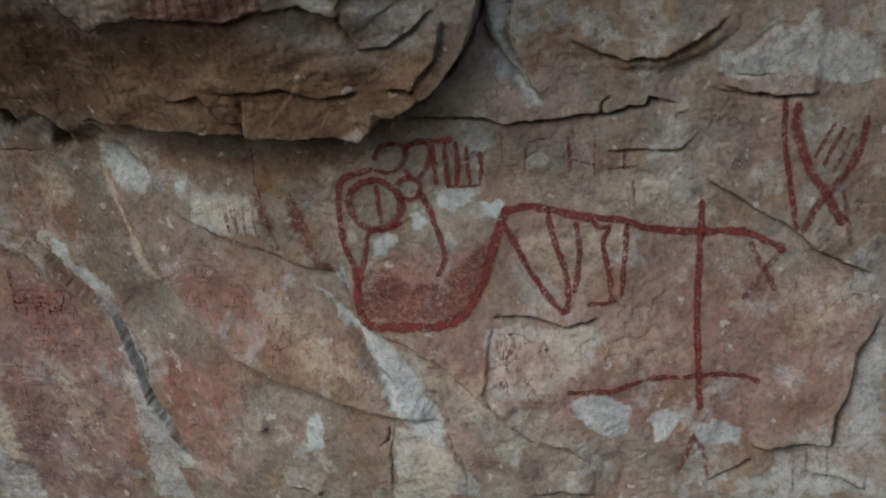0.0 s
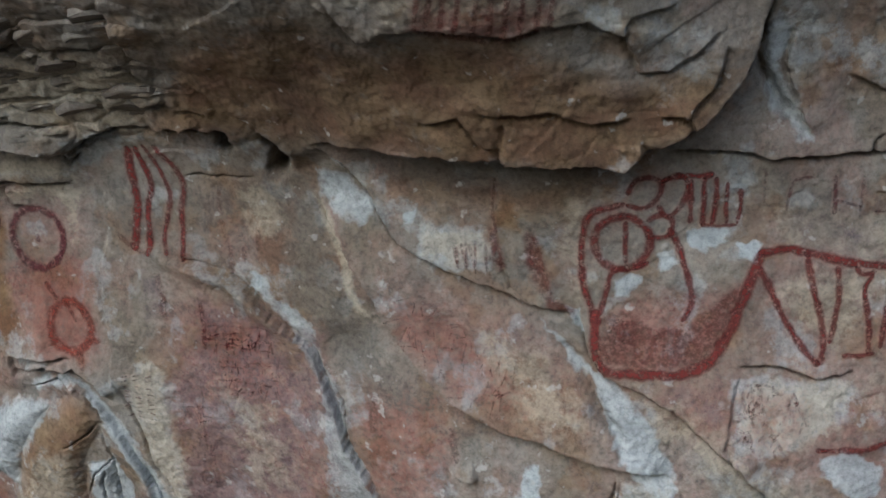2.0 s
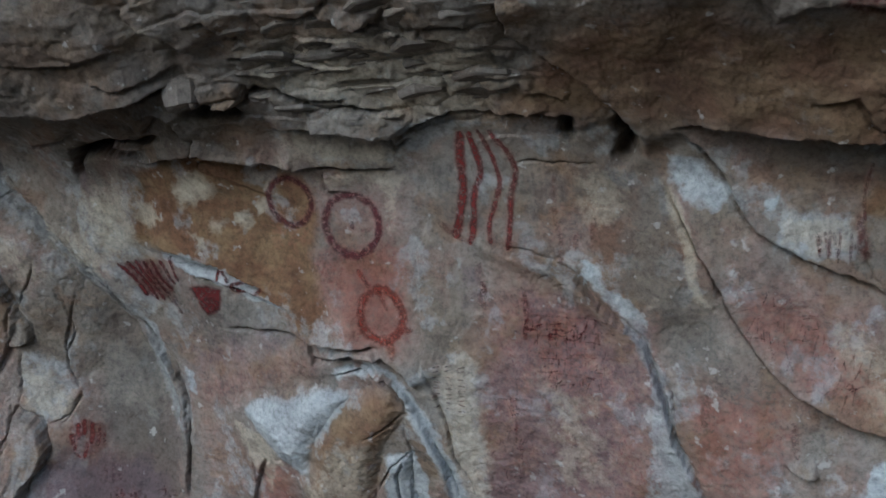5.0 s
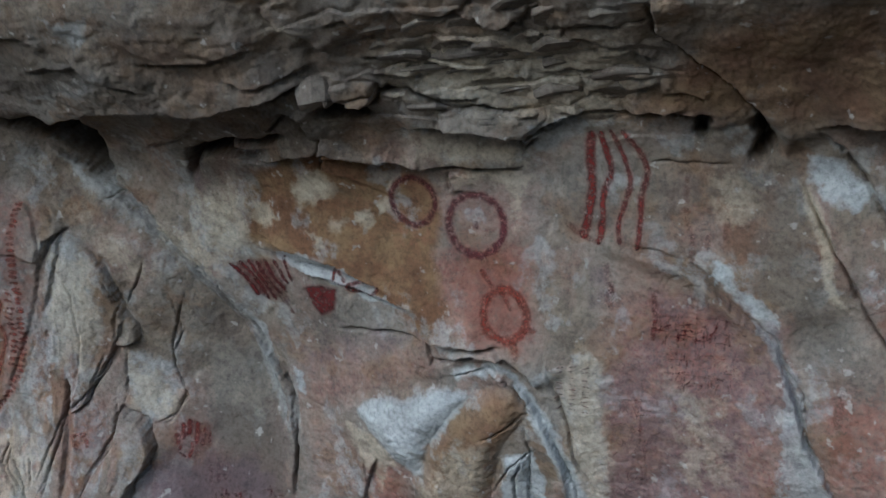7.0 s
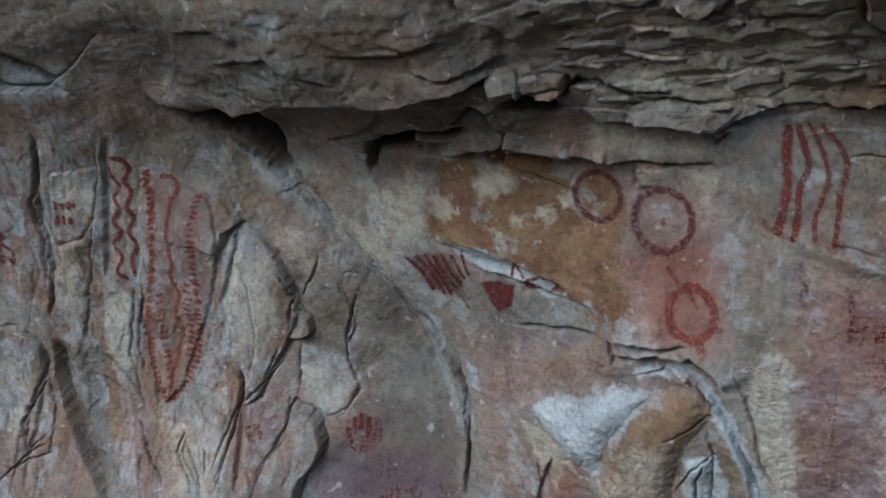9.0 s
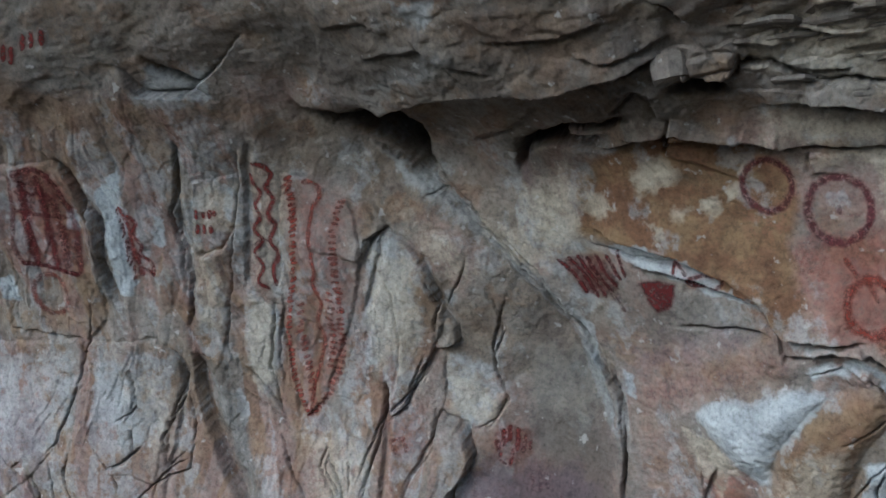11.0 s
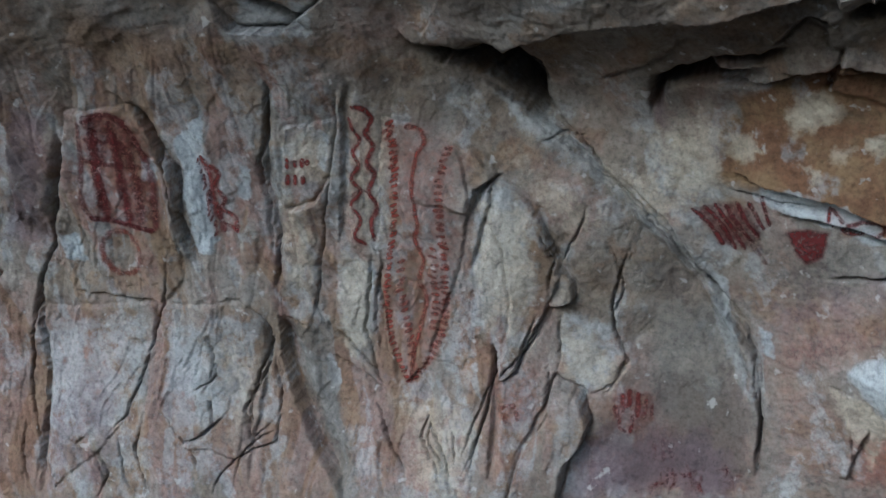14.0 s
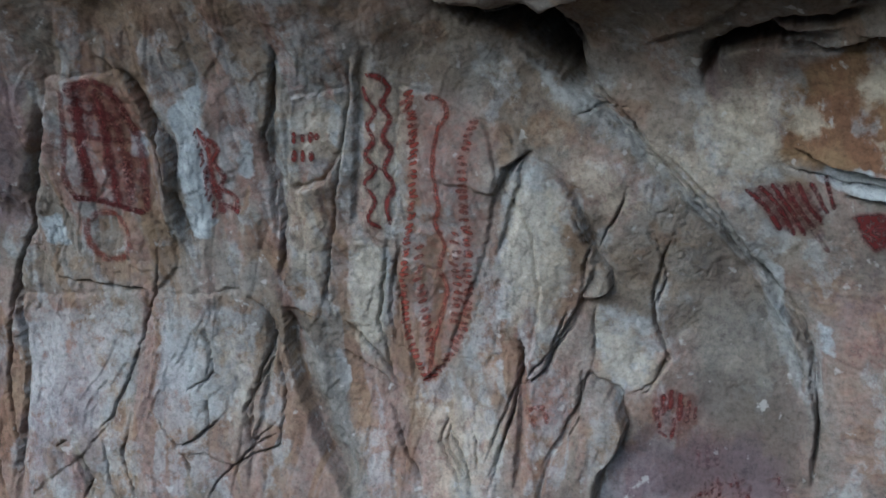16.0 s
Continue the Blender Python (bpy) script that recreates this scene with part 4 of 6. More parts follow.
bank(.035, .02, .09, "-2.329,-0.929 -2.343,-0.668 -2.394,-0.496 -2.433,-0.387 -2.517,-0.297 -2.633,-0.281 -2.770,-0.325")
bank(.04, .015, .10, "-2.415,-0.333 -2.534,-0.194 -2.667,-0.206 -2.825,-0.291 -2.842,-0.093")
crack(.010, .04, "-2.745,-0.322 -2.609,-0.283 -2.506,-0.308 -2.438,-0.388 -2.430,-0.473")
crack(.008, .03, "-2.483,-0.679 -2.526,-0.766 -2.554,-0.952")
crack(.006, .02, "-2.382,-0.513 -2.325,-0.667 -2.279,-0.894")
crack(.006, .02, "-2.451,-0.458 -2.525,-0.513 -2.636,-0.570")
crack(.006, .02, "-2.462,-0.497 -2.452,-0.675 -2.496,-0.946")
mound(.03, .05, "-2.578,-0.674 -2.463,-0.655 -2.472,-0.945 -2.687,-0.950")
mound(.012, .10, "-2.295,-0.246 -2.173,-0.188 -2.102,-0.250 -2.123,-0.443 -2.131,-0.903 -2.235,-0.918 -2.305,-0.454")
stain("pale", .75, .03, "-3.201,-0.532 -3.111,-0.476 -2.957,-0.429 -2.837,-0.375 -2.702,-0.376 -2.653,-0.397 -2.763,-0.504 -2.861,-0.611 -2.964,-0.764 -3.073,-0.730 -3.130,-0.650")
stain("pale", .75, .02, "-2.744,-0.300 -2.631,-0.255 -2.545,-0.242 -2.481,-0.273 -2.430,-0.350 -2.342,-0.498 -2.273,-0.715 -2.234,-0.903 -2.327,-0.914 -2.359,-0.669 -2.401,-0.522 -2.436,-0.411 -2.505,-0.296 -2.634,-0.290 -2.722,-0.331")
stain("pale", .7, .015, "-2.555,-0.675 -2.432,-0.646 -2.410,-0.923 -2.628,-0.942")
stain("cream", .6, .04, "-2.308,-0.269 -2.173,-0.188 -2.111,-0.228 -2.132,-0.444 -2.137,-0.890 -2.257,-0.906 -2.298,-0.503")
stain("pale", .4, .03, "-2.308,-0.269 -2.173,-0.188 -2.111,-0.228 -2.132,-0.444 -2.137,-0.890 -2.257,-0.906 -2.298,-0.503")
stain("cream", .6, .02, "-3.280,-0.588 -3.152,-0.605 -3.061,-0.741 -3.149,-0.937 -3.232,-0.780")
stain("ochre", .75, .03, "-2.904,-0.711 -2.859,-0.598 -2.760,-0.475 -2.669,-0.410 -2.553,-0.339 -2.465,-0.355 -2.435,-0.443 -2.532,-0.571 -2.588,-0.660 -2.672,-0.932 -3.002,-0.985")
stain("cream", .5, .03, "-2.707,-0.573 -2.580,-0.593 -2.684,-0.934 -2.970,-0.980 -2.953,-0.806")
stain("rose", .7, .03, "-3.228,-0.752 -2.984,-0.759 -3.017,-0.978 -3.258,-1.020")
stain("red", .35, .02, "-3.199,-0.755 -3.026,-0.776 -3.049,-0.984 -3.224,-0.981")
stain("rose", .55, .05, "-3.482,-0.453 -3.007,-0.246 -2.742,-0.233 -2.859,-0.337 -3.257,-0.510 -3.471,-0.623")
stain("pale", .7, .012, "-3.529,-0.413 -3.480,-0.429 -3.478,-0.550 -3.524,-0.531")
stain("violet", .35, .04, "-3.449,-0.219 -2.847,-0.116 -2.900,-0.229 -3.304,-0.401 -3.480,-0.429")
stain("grey", .5, .04, "-3.444,0.039 -2.916,-0.137 -2.874,-0.205 -3.287,-0.273 -3.492,-0.224")
# The stained panel: rust and brown with pale lichen, a corner nook painted dark.
stain("ochre", 1.0, .025, "-3.502,0.507 -3.378,0.561 -3.078,0.640 -2.879,0.565 -2.717,0.496 -2.695,0.302 -2.751,0.192 -2.709,-0.041 -2.819,-0.154 -2.951,-0.095 -3.195,0.072 -3.584,0.198 -3.572,0.370")
stain("red", .22, .05, "-3.158,0.521 -2.893,0.521 -2.925,0.326 -3.116,0.349")
stain("red", .35, .05, "-2.699,0.258 -2.412,0.173 -2.387,-0.142 -2.584,-0.151 -2.719,-0.002")
stain("red", .3, .04, "-2.925,0.326 -2.741,0.302 -2.729,0.171 -2.916,0.191")
stain("cream", .8, .02, "-3.282,0.521 -3.179,0.534 -3.119,0.445 -3.183,0.396 -3.288,0.371 -3.320,0.444")
stain("cream", .8, .015, "-3.063,0.344 -2.992,0.368 -2.971,0.303 -3.028,0.275 -3.074,0.293")
stain("cream", .75, .012, "-2.961,0.383 -2.898,0.399 -2.895,0.344 -2.949,0.331")
stain("cream", .7, .02, "-3.543,0.398 -3.452,0.379 -3.400,0.319 -3.502,0.264 -3.564,0.296")
stain("cream", .6, .015, "-3.291,0.254 -3.227,0.260 -3.208,0.199 -3.266,0.181")
stain("cream", .5, .02, "-3.192,0.337 -3.095,0.321 -3.127,0.257 -3.186,0.280")
stain("cream", .6, .012, "-2.901,0.483 -2.867,0.478 -2.881,0.440 -2.907,0.446")
stain("shade_and_stain", .6, .012, "-3.572,0.559 -3.479,0.567 -3.490,0.491 -3.546,0.472 -3.589,0.496")
stain("shade_and_stain", .55, .02, "-3.147,0.458 -3.048,0.465 -3.060,0.425 -3.143,0.426")
stain("pale", .75, .015, "-3.500,0.150 -3.315,0.161 -3.144,0.114 -3.024,0.002 -2.889,-0.107 -3.062,-0.059 -3.235,0.013 -3.379,0.071")
stain("violet", .5, .03, "-3.799,0.556 -3.721,0.570 -3.758,0.409 -3.736,0.212 -3.807,0.306 -3.836,0.455")
stain("cream", .6, .04, "-3.852,0.378 -3.625,0.471 -3.566,0.396 -3.573,0.193 -3.673,0.111 -3.798,0.163")
stain("cream", .55, .03, "-2.669,0.509 -2.364,0.486 -2.313,0.474 -2.350,0.409 -2.409,0.216 -2.432,0.410 -2.542,0.459 -2.669,0.436")
# Under the roof: the deep slot, the lip of the roof mass and the flat blocks below it.
ledge(.12, .30, "-4.710,0.951 -4.624,0.849 -4.456,0.762 -3.924,0.890 -3.645,0.892 -3.427,0.877 -3.191,0.930 -3.004,0.976")
crack(.055, .20, "-4.541,0.780 -4.440,0.743 -4.389,0.708 -4.322,0.626 -4.250,0.497 -4.190,0.456")
crack(.03, .10, "-4.634,0.876 -4.571,0.791 -4.472,0.754")
crack(.03, .10, "-3.788,0.551 -3.521,0.676 -3.376,0.681 -3.205,0.724")
ledge(.05, .10, "-3.535,0.580 -3.369,0.590 -3.078,0.640 -2.876,0.576 -2.658,0.509")
ledge(.06, .10, "-3.004,0.878 -2.911,0.872 -2.829,0.863 -2.804,0.938")
ledge(.05, .08, "-2.621,0.720 -2.486,0.703 -2.369,0.671 -2.333,0.620")
ledge(.05, .08, "-2.335,0.625 -2.235,0.679 -2.080,0.741")
ledge(.04, .08, "-3.324,0.741 -3.187,0.849 -3.128,0.831 -3.107,0.791")
stain("pale", .6, .03, "-3.921,1.296 -3.763,1.309 -3.809,1.199 -3.859,1.175 -3.914,1.237")
stain("pale", .45, .03, "-3.817,1.112 -3.738,1.090 -3.758,1.050 -3.949,0.970 -4.299,0.918 -4.152,1.020")
stain("pale", .5, .02, "-2.272,0.940 -2.199,0.914 -2.223,0.866 -2.277,0.871")
stain("pale", .45, .03, "-2.289,0.710 -2.186,0.732 -1.930,0.663 -2.073,0.650 -2.183,0.586 -2.314,0.544")
stain("cream", .5, .02, "-3.173,1.288 -3.083,1.260 -2.928,1.184 -3.026,1.110 -3.118,1.213")
stain("grey", .55, .05, "-4.630,1.250 -4.225,1.300 -3.790,1.199 -3.588,1.032 -3.709,0.916 -4.448,0.919 -4.749,1.047")
stain("ochre", .45, .06, "-3.749,1.289 -3.195,1.223 -3.203,0.976 -3.464,0.900 -3.621,1.061 -3.804,1.155")
# Buttress flank: grey and violet paint shade into the hollow, pale along the crease.
bank(-.05, .06, .10, "-3.571,-0.811 -3.653,-0.511 -3.810,-0.163 -3.988,0.098 -4.141,0.326 -4.317,0.523")
stain("grey", .6, .05, "-3.995,-0.179 -3.768,0.034 -3.672,-0.231 -3.584,-0.569 -3.591,-1.049 -3.870,-1.041 -3.984,-0.611")
stain("violet", .7, .04, "-4.197,-0.739 -4.067,-0.811 -3.753,-0.833 -3.656,-1.002 -3.687,-1.073 -4.308,-0.989")
stain("grey", .5, .06, "-4.322,0.475 -3.958,0.253 -3.737,-0.054 -3.931,-0.243 -4.047,0.163 -4.258,0.328")
stain("rose", .5, .03, "-3.970,-0.939 -3.645,-0.920 -3.607,-1.073 -4.071,-1.037")
stain("pale", .65, .02, "-3.724,-0.112 -3.643,-0.228 -3.613,-0.464 -3.593,-0.708 -3.647,-0.603 -3.705,-0.399")
stain("cream", .45, .04, "-4.313,-0.362 -4.099,-0.472 -4.060,-0.647 -4.253,-0.612")
stain("pale", .6, .015, "-4.283,-0.531 -4.220,-0.545 -4.230,-0.656 -4.261,-0.618")
stain("cream", .6, .03, "-4.422,0.160 -4.346,0.174 -4.375,-0.169 -4.462,-0.365 -4.514,-0.266")
stain("pale", .55, .02, "-4.506,0.216 -4.412,0.244 -4.447,-0.046 -4.578,-0.259 -4.599,-0.151")
# The long slab, the brown hollow beside it and the wall right of the overhang.
stain("pale", .75, .02, "-1.324,0.556 -1.216,0.499 -1.115,0.422 -1.192,0.349 -1.276,0.394 -1.329,0.456")
stain("cream", .7, .015, "-1.350,0.456 -1.296,0.379 -1.257,0.235 -1.260,0.079 -1.231,-0.024 -1.275,0.022 -1.321,0.159 -1.354,0.327")
stain("ochre", .75, .05, "-1.578,0.282 -1.352,0.307 -1.288,0.124 -1.359,-0.002 -1.539,0.054")
stain("grey", .5, .05, "-1.896,0.468 -1.474,0.503 -1.388,0.347 -1.601,0.261 -1.878,0.259")
stain("violet", .4, .06, "-1.917,0.104 -1.650,0.009 -1.458,-0.259 -1.621,-1.026 -2.222,-1.118 -2.138,-0.530")
stain("ochre", .6, .04, "-1.693,0.360 -1.432,0.361 -1.336,0.090 -1.434,-0.074 -1.617,0.016")
stain("red", .35, .03, "-1.181,0.121 -1.046,0.112 -0.918,-0.132 -0.666,-0.225 -0.685,-0.346 -0.915,-0.236 -1.113,-0.079")
stain("cream", .45, .04, "-0.826,-0.009 -0.601,-0.105 -0.452,-0.394 -0.649,-0.405 -0.822,-0.220")
stain("ochre", .85, .015, "-0.697,0.464 -0.624,0.437 -0.628,0.334 -0.696,0.321 -0.721,0.372")
stain("cream", .5, .03, "-0.972,0.362 -0.735,0.339 -0.742,0.220 -0.879,0.197 -0.977,0.248")
stain("violet", .5, .02, "0.910,0.369 1.002,0.374 0.979,0.205 0.911,0.179")
stain("violet", .5, .03, "0.240,0.287 0.500,0.222 0.491,0.145 0.267,0.202")
stain("violet", .45, .03, "0.591,0.008 0.722,-0.025 0.692,-0.132 0.597,-0.114")
stain("violet", .35, .04, "0.795,-0.275 0.929,-0.303 0.916,-0.467 0.799,-0.443")
stain("cream", .5, .03, "0.052,-0.221 0.403,-0.273 0.389,-0.403 0.260,-0.482 0.001,-0.462")
stain("red", .35, .03, "0.025,-0.270 0.244,-0.279 0.267,-0.423 0.140,-0.482 0.013,-0.445")
stain("cream", .5, .04, "0.449,0.112 0.541,0.077 0.511,-0.018 0.355,-0.189 0.195,-0.049 0.175,0.095")
stain("cream", .5, .04, "-0.470,0.448 -0.310,0.449 -0.415,0.348 -0.440,0.059 -0.477,0.083 -0.523,0.247")
stain("red", .22, .05, "0.504,-0.078 0.736,-0.079 0.922,-0.156 0.912,-0.509 0.466,-0.416")
stain("violet", .4, .05, "-0.193,-0.238 -0.012,-0.258 -0.035,-0.432 -0.163,-0.319")
stain("pale", .6, .012, "1.081,0.649 1.131,0.652 1.131,0.619 1.091,0.614")
stain("pale", .6, .015, "1.158,0.662 1.230,0.676 1.237,0.628 1.182,0.622")
stain("pale", .5, .02, "0.929,0.596 0.999,0.586 0.986,0.531 0.942,0.540")
stain("ochre", .7, .04, "0.591,0.670 0.828,0.684 0.919,0.689 0.856,0.589 0.675,0.607")
stain("ochre", .6, .05, "0.345,0.853 0.607,0.812 0.739,0.700 0.521,0.693 0.345,0.736")
bank(.03, .05, .12, "0.516,0.661 0.693,0.611 0.822,0.622 0.918,0.681 0.993,0.717")
stain("cream", .5, .05, "-0.383,-0.578 -0.194,-0.613 -0.128,-0.740 -0.131,-0.888 -0.439,-0.888")
bank(.02, .02, .06, "-1.515,-0.152 -1.646,0.003 -1.770,0.123 -1.960,0.178 -2.166,0.252")
stain("ochre", .6, .02, "-1.960,0.185 -1.769,0.150 -1.645,0.025 -1.515,-0.126 -1.554,-0.133 -1.665,0.014 -1.780,0.124 -1.961,0.162")
stain("red", .3, .05, "-1.928,0.019 -1.646,0.002 -1.619,-0.316 -1.867,-0.382 -1.962,-0.203")
stain("violet", .45, .03, "-2.131,0.138 -2.046,0.149 -2.043,0.013 -2.163,-0.042")
stain("violet", .4, .04, "-2.103,-0.252 -1.966,-0.271 -1.955,-0.435 -2.105,-0.430")
stain("cream", .4, .05, "-1.881,-0.246 -1.661,-0.365 -1.635,-0.739 -1.890,-0.783")
stain("cream", .5, .04, "-1.684,0.476 -1.456,0.483 -1.557,0.273 -1.674,0.269")
stain("pale", .7, .012, "-1.696,0.134 -1.640,0.142 -1.643,0.062 -1.683,0.065")
stain("ochre", .6, .05, "-1.576,0.293 -1.317,0.281 -1.320,0.140 -1.486,0.133")
# The buttress: brown corner, ridge beside the net, crusted strip in the wide crack.
stain("violet", .55, .04, "-6.289,0.944 -6.126,0.857 -6.341,0.300 -6.581,0.330")
stain("ochre", .6, .06, "-5.881,1.251 -5.329,1.060 -5.171,0.907 -5.402,0.902 -5.713,0.906 -5.964,0.999")
bank(.035, .02, .06, "-5.742,0.094 -5.758,0.288 -5.718,0.543 -5.776,0.740 -5.801,0.887")
crack(.012, .04, "-5.800,0.899 -5.764,0.725 -5.700,0.514 -5.752,0.282 -5.723,0.097")
stain("ochre", .55, .02, "-5.780,0.883 -5.730,0.754 -5.696,0.539 -5.755,0.285 -5.772,0.286 -5.758,0.519 -5.793,0.726")
stain("grey", .7, .02, "-5.410,-0.157 -5.280,-0.196 -5.235,-0.448 -5.137,-0.878 -5.234,-0.871 -5.365,-0.535")
stain("pale", .6, .012, "-5.292,-0.326 -5.249,-0.326 -5.214,-0.473 -5.243,-0.529")
stain("pale", .75, .015, "-5.588,0.727 -5.525,0.740 -5.551,0.586 -5.580,0.442 -5.626,0.174 -5.681,0.146 -5.721,0.238 -5.671,0.458")
stain("pale", .7, .012, "-5.440,0.516 -5.406,0.486 -5.433,0.354 -5.464,0.371")
stain("pale", .6, .015, "-5.271,0.548 -5.158,0.613 -5.144,0.586 -5.238,0.485")
stain("pale", .6, .015, "-5.109,0.591 -5.066,0.556 -5.109,0.407 -5.134,0.438")
stain("cream", .6, .02, "-5.114,0.096 -5.010,0.010 -5.079,-0.306 -5.165,-0.378 -5.188,-0.190")
stain("pale", .42, .05, "-6.177,-0.032 -6.022,-0.049 -6.049,-0.315 -6.183,-0.326")
stain("pale", .42, .05, "-5.927,-0.157 -5.740,-0.158 -5.743,-0.364 -5.900,-0.353")
stain("pale", .42, .05, "-5.670,-0.169 -5.537,-0.217 -5.588,-0.478 -5.699,-0.536")
stain("ochre", .6, .03, "-5.569,-0.077 -5.483,-0.138 -5.518,-0.327 -5.574,-0.345")
stain("cream", .5, .05, "-5.306,0.324 -5.172,0.281 -5.250,-0.032 -5.393,-0.053")
stain("cream", .5, .05, "-4.400,0.386 -4.189,0.236 -4.003,0.024 -4.191,-0.009 -4.349,0.212")
stain("cream", .5, .05, "-4.109,0.307 -3.834,0.245 -3.720,0.110 -3.853,0.005 -4.029,0.178")
stain("rose", .5, .04, "-5.205,-0.325 -5.098,-0.410 -5.018,-0.729 -5.137,-0.835")
stain("violet", .35, .05, "-6.506,-0.338 -6.199,-0.213 -6.067,-0.492 -6.251,-0.748 -6.544,-0.746")
# Roof mass underside with shade painted in, and the paler beds beside it.
stain("shade_and_stain", .5, .08, "-3.746,1.319 -3.178,1.251 -2.919,1.140 -2.802,0.943 -2.895,0.650 -3.498,0.591 -3.742,0.785 -3.878,0.988")
stain("shade_and_stain", .45, .06, "-3.433,1.227 -2.909,1.208 -2.874,0.881 -3.389,0.665 -3.763,0.679 -3.620,0.904")
# Painted shade at the overhang's left end and on the wall below.
stain("shade_and_stain", .45, .06, "-1.233,1.208 -0.937,1.194 -1.091,0.753 -1.358,0.677 -1.633,0.770")
stain("shade_and_stain", .35, .05, "-1.763,0.624 -1.438,0.696 -1.355,0.475 -1.469,0.346 -1.669,0.405")
# Beds lightened in colour to offset their self-shadowing.
stain("cream", .55, .06, "-2.746,1.136 -1.889,1.072 -1.816,0.853 -2.007,0.701 -2.301,0.754 -2.802,0.866")
stain("pale", .45, .05, "-2.364,0.995 -2.112,0.959 -1.988,0.856 -2.211,0.837")
stain("cream", .5, .04, "-2.757,0.715 -2.336,0.620 -2.359,0.516 -2.778,0.569")
stain("red", .25, .03, "-4.837,0.516 -4.568,0.419 -4.629,-0.119 -4.814,-0.460 -4.933,-0.469 -4.958,-0.123")
stain("red", .35, .03, "-5.985,0.832 -5.701,0.736 -5.819,0.308 -6.075,0.351")
stain("red", .4, .04, "-2.706,0.172 -2.365,0.196 -2.367,-0.163 -2.593,-0.189 -2.672,-0.036")
stain("red", .3, .04, "-4.603,-0.480 -4.387,-0.559 -4.403,-0.728 -4.595,-0.726")
stain("cream", .55, .04, "-5.227,0.623 -5.044,0.581 -5.120,0.337 -5.286,0.395")
stain("rose", .55, .05, "-6.497,-0.016 -6.175,0.011 -6.212,-0.346 -6.463,-0.562")
stain("ochre", .5, .04, "-5.049,-0.212 -4.925,-0.402 -4.989,-0.571 -5.098,-0.410")
slot(.10, .11, "-5.204,-0.888 -5.334,-0.674 -5.406,-0.468 -5.443,-0.281 -5.425,-0.119")
slot(.05, .05, "-6.571,-0.769 -6.565,-0.566 -6.497,-0.337 -6.476,-0.104 -6.469,0.090 -6.408,0.195")
slot(.05, .06, "-5.725,0.088 -5.749,0.259 -5.713,0.518 -5.762,0.724 -5.794,0.862")
slot(.04, .05, "-5.426,-0.053 -5.384,0.133 -5.363,0.405 -5.312,0.638 -5.219,0.843")
slot(.035, .05, "-5.129,0.099 -5.045,0.424 -4.993,0.651 -4.934,0.826")
slot(.03, .05, "-4.974,-0.510 -4.987,-0.307 -5.005,-0.073 -4.957,0.076")
slot(.04, .05, "-4.625,-0.882 -4.597,-0.685 -4.582,-0.472 -4.574,-0.355")
slot(.03, .04, "-5.599,-0.768 -5.583,-0.613 -5.532,-0.421 -5.493,-0.230 -5.519,-0.096")
slot(.03, .05, "-4.620,-0.072 -4.544,0.106 -4.462,0.278 -4.568,0.423")
slot(.03, .05, "-4.420,-0.387 -4.277,-0.158 -4.295,0.028 -4.325,0.187")
stain("ochre", .6, .03, "-4.349,0.175 -4.304,0.032 -4.277,-0.158 -4.395,-0.369 -4.453,-0.366 -4.391,-0.095")
stain("cream", .55, .03, "-4.534,0.210 -4.394,0.161 -4.367,0.044 -4.475,-0.271 -4.615,-0.351 -4.614,-0.168")
# Brown rock; the ochre also stands in for shade below the overhang.
stain("ochre", .5, .06, "-1.801,0.586 -1.485,0.527 -1.332,0.313 -1.325,0.102 -1.545,0.101 -1.765,0.361")
stain("grey", .4, .06, "-2.240,0.389 -1.883,0.404 -1.818,0.217 -2.083,0.180")
stain("violet", .35, .05, "-1.824,0.029 -1.443,-0.074 -1.324,-0.425 -1.509,-0.716 -1.511,-0.237")
stain("red", .35, .04, "-1.354,-0.337 -0.971,-0.250 -1.013,-0.675 -1.323,-0.699")
stain("red", .35, .04, "-1.144,0.126 -0.915,0.027 -0.666,-0.225 -0.719,-0.338 -0.951,-0.251")
stain("grey", .65, .05, "-1.477,0.452 -1.369,0.430 -1.335,0.226 -1.268,0.022 -1.141,-0.204 -0.981,-0.357 -1.206,-0.368 -1.410,-0.167 -1.541,0.088")
stain("ochre", .5, .05, "-1.476,0.383 -1.363,0.338 -1.311,0.091 -1.218,-0.115 -1.332,-0.164 -1.470,0.066")
stain("ochre", .5, .04, "-1.076,0.603 -0.685,0.560 -0.704,0.441 -0.983,0.405 -1.075,0.477")
stain("grey", .5, .04, "-1.118,0.615 -0.605,0.657 -0.294,0.513 -0.383,0.472 -0.697,0.464 -1.026,0.486")
stain("grey", .45, .06, "-2.251,0.485 -1.880,0.435 -1.796,0.258 -2.051,0.257 -2.296,0.325")
stain("cream", .4, .05, "-1.011,1.330 -0.383,1.245 0.028,1.013 -0.153,0.977 -0.516,1.142 -0.959,1.226")
stain("cream", .45, .05, "0.168,0.319 0.544,0.274 0.834,0.144 0.893,-0.047 0.542,0.086 0.154,0.220")
stain("cream", .40, .06, "-0.425,-0.134 -0.193,-0.238 0.060,-0.470 0.332,-0.712 0.025,-0.704 -0.231,-0.460")
stain("cream", .35, .06, "0.407,-0.242 0.680,-0.252 0.699,-0.464 0.416,-0.509")
stain("cream", .4, .06, "0.948,-0.078 1.226,-0.217 1.330,-0.422 1.145,-0.547 1.003,-0.359")
# More shade painted on the roof masses at the left.
stain("shade_and_stain", .35, .06, "-4.552,1.353 -4.017,1.349 -3.764,1.210 -3.567,0.989 -4.063,0.933 -4.645,0.973 -4.747,1.048")
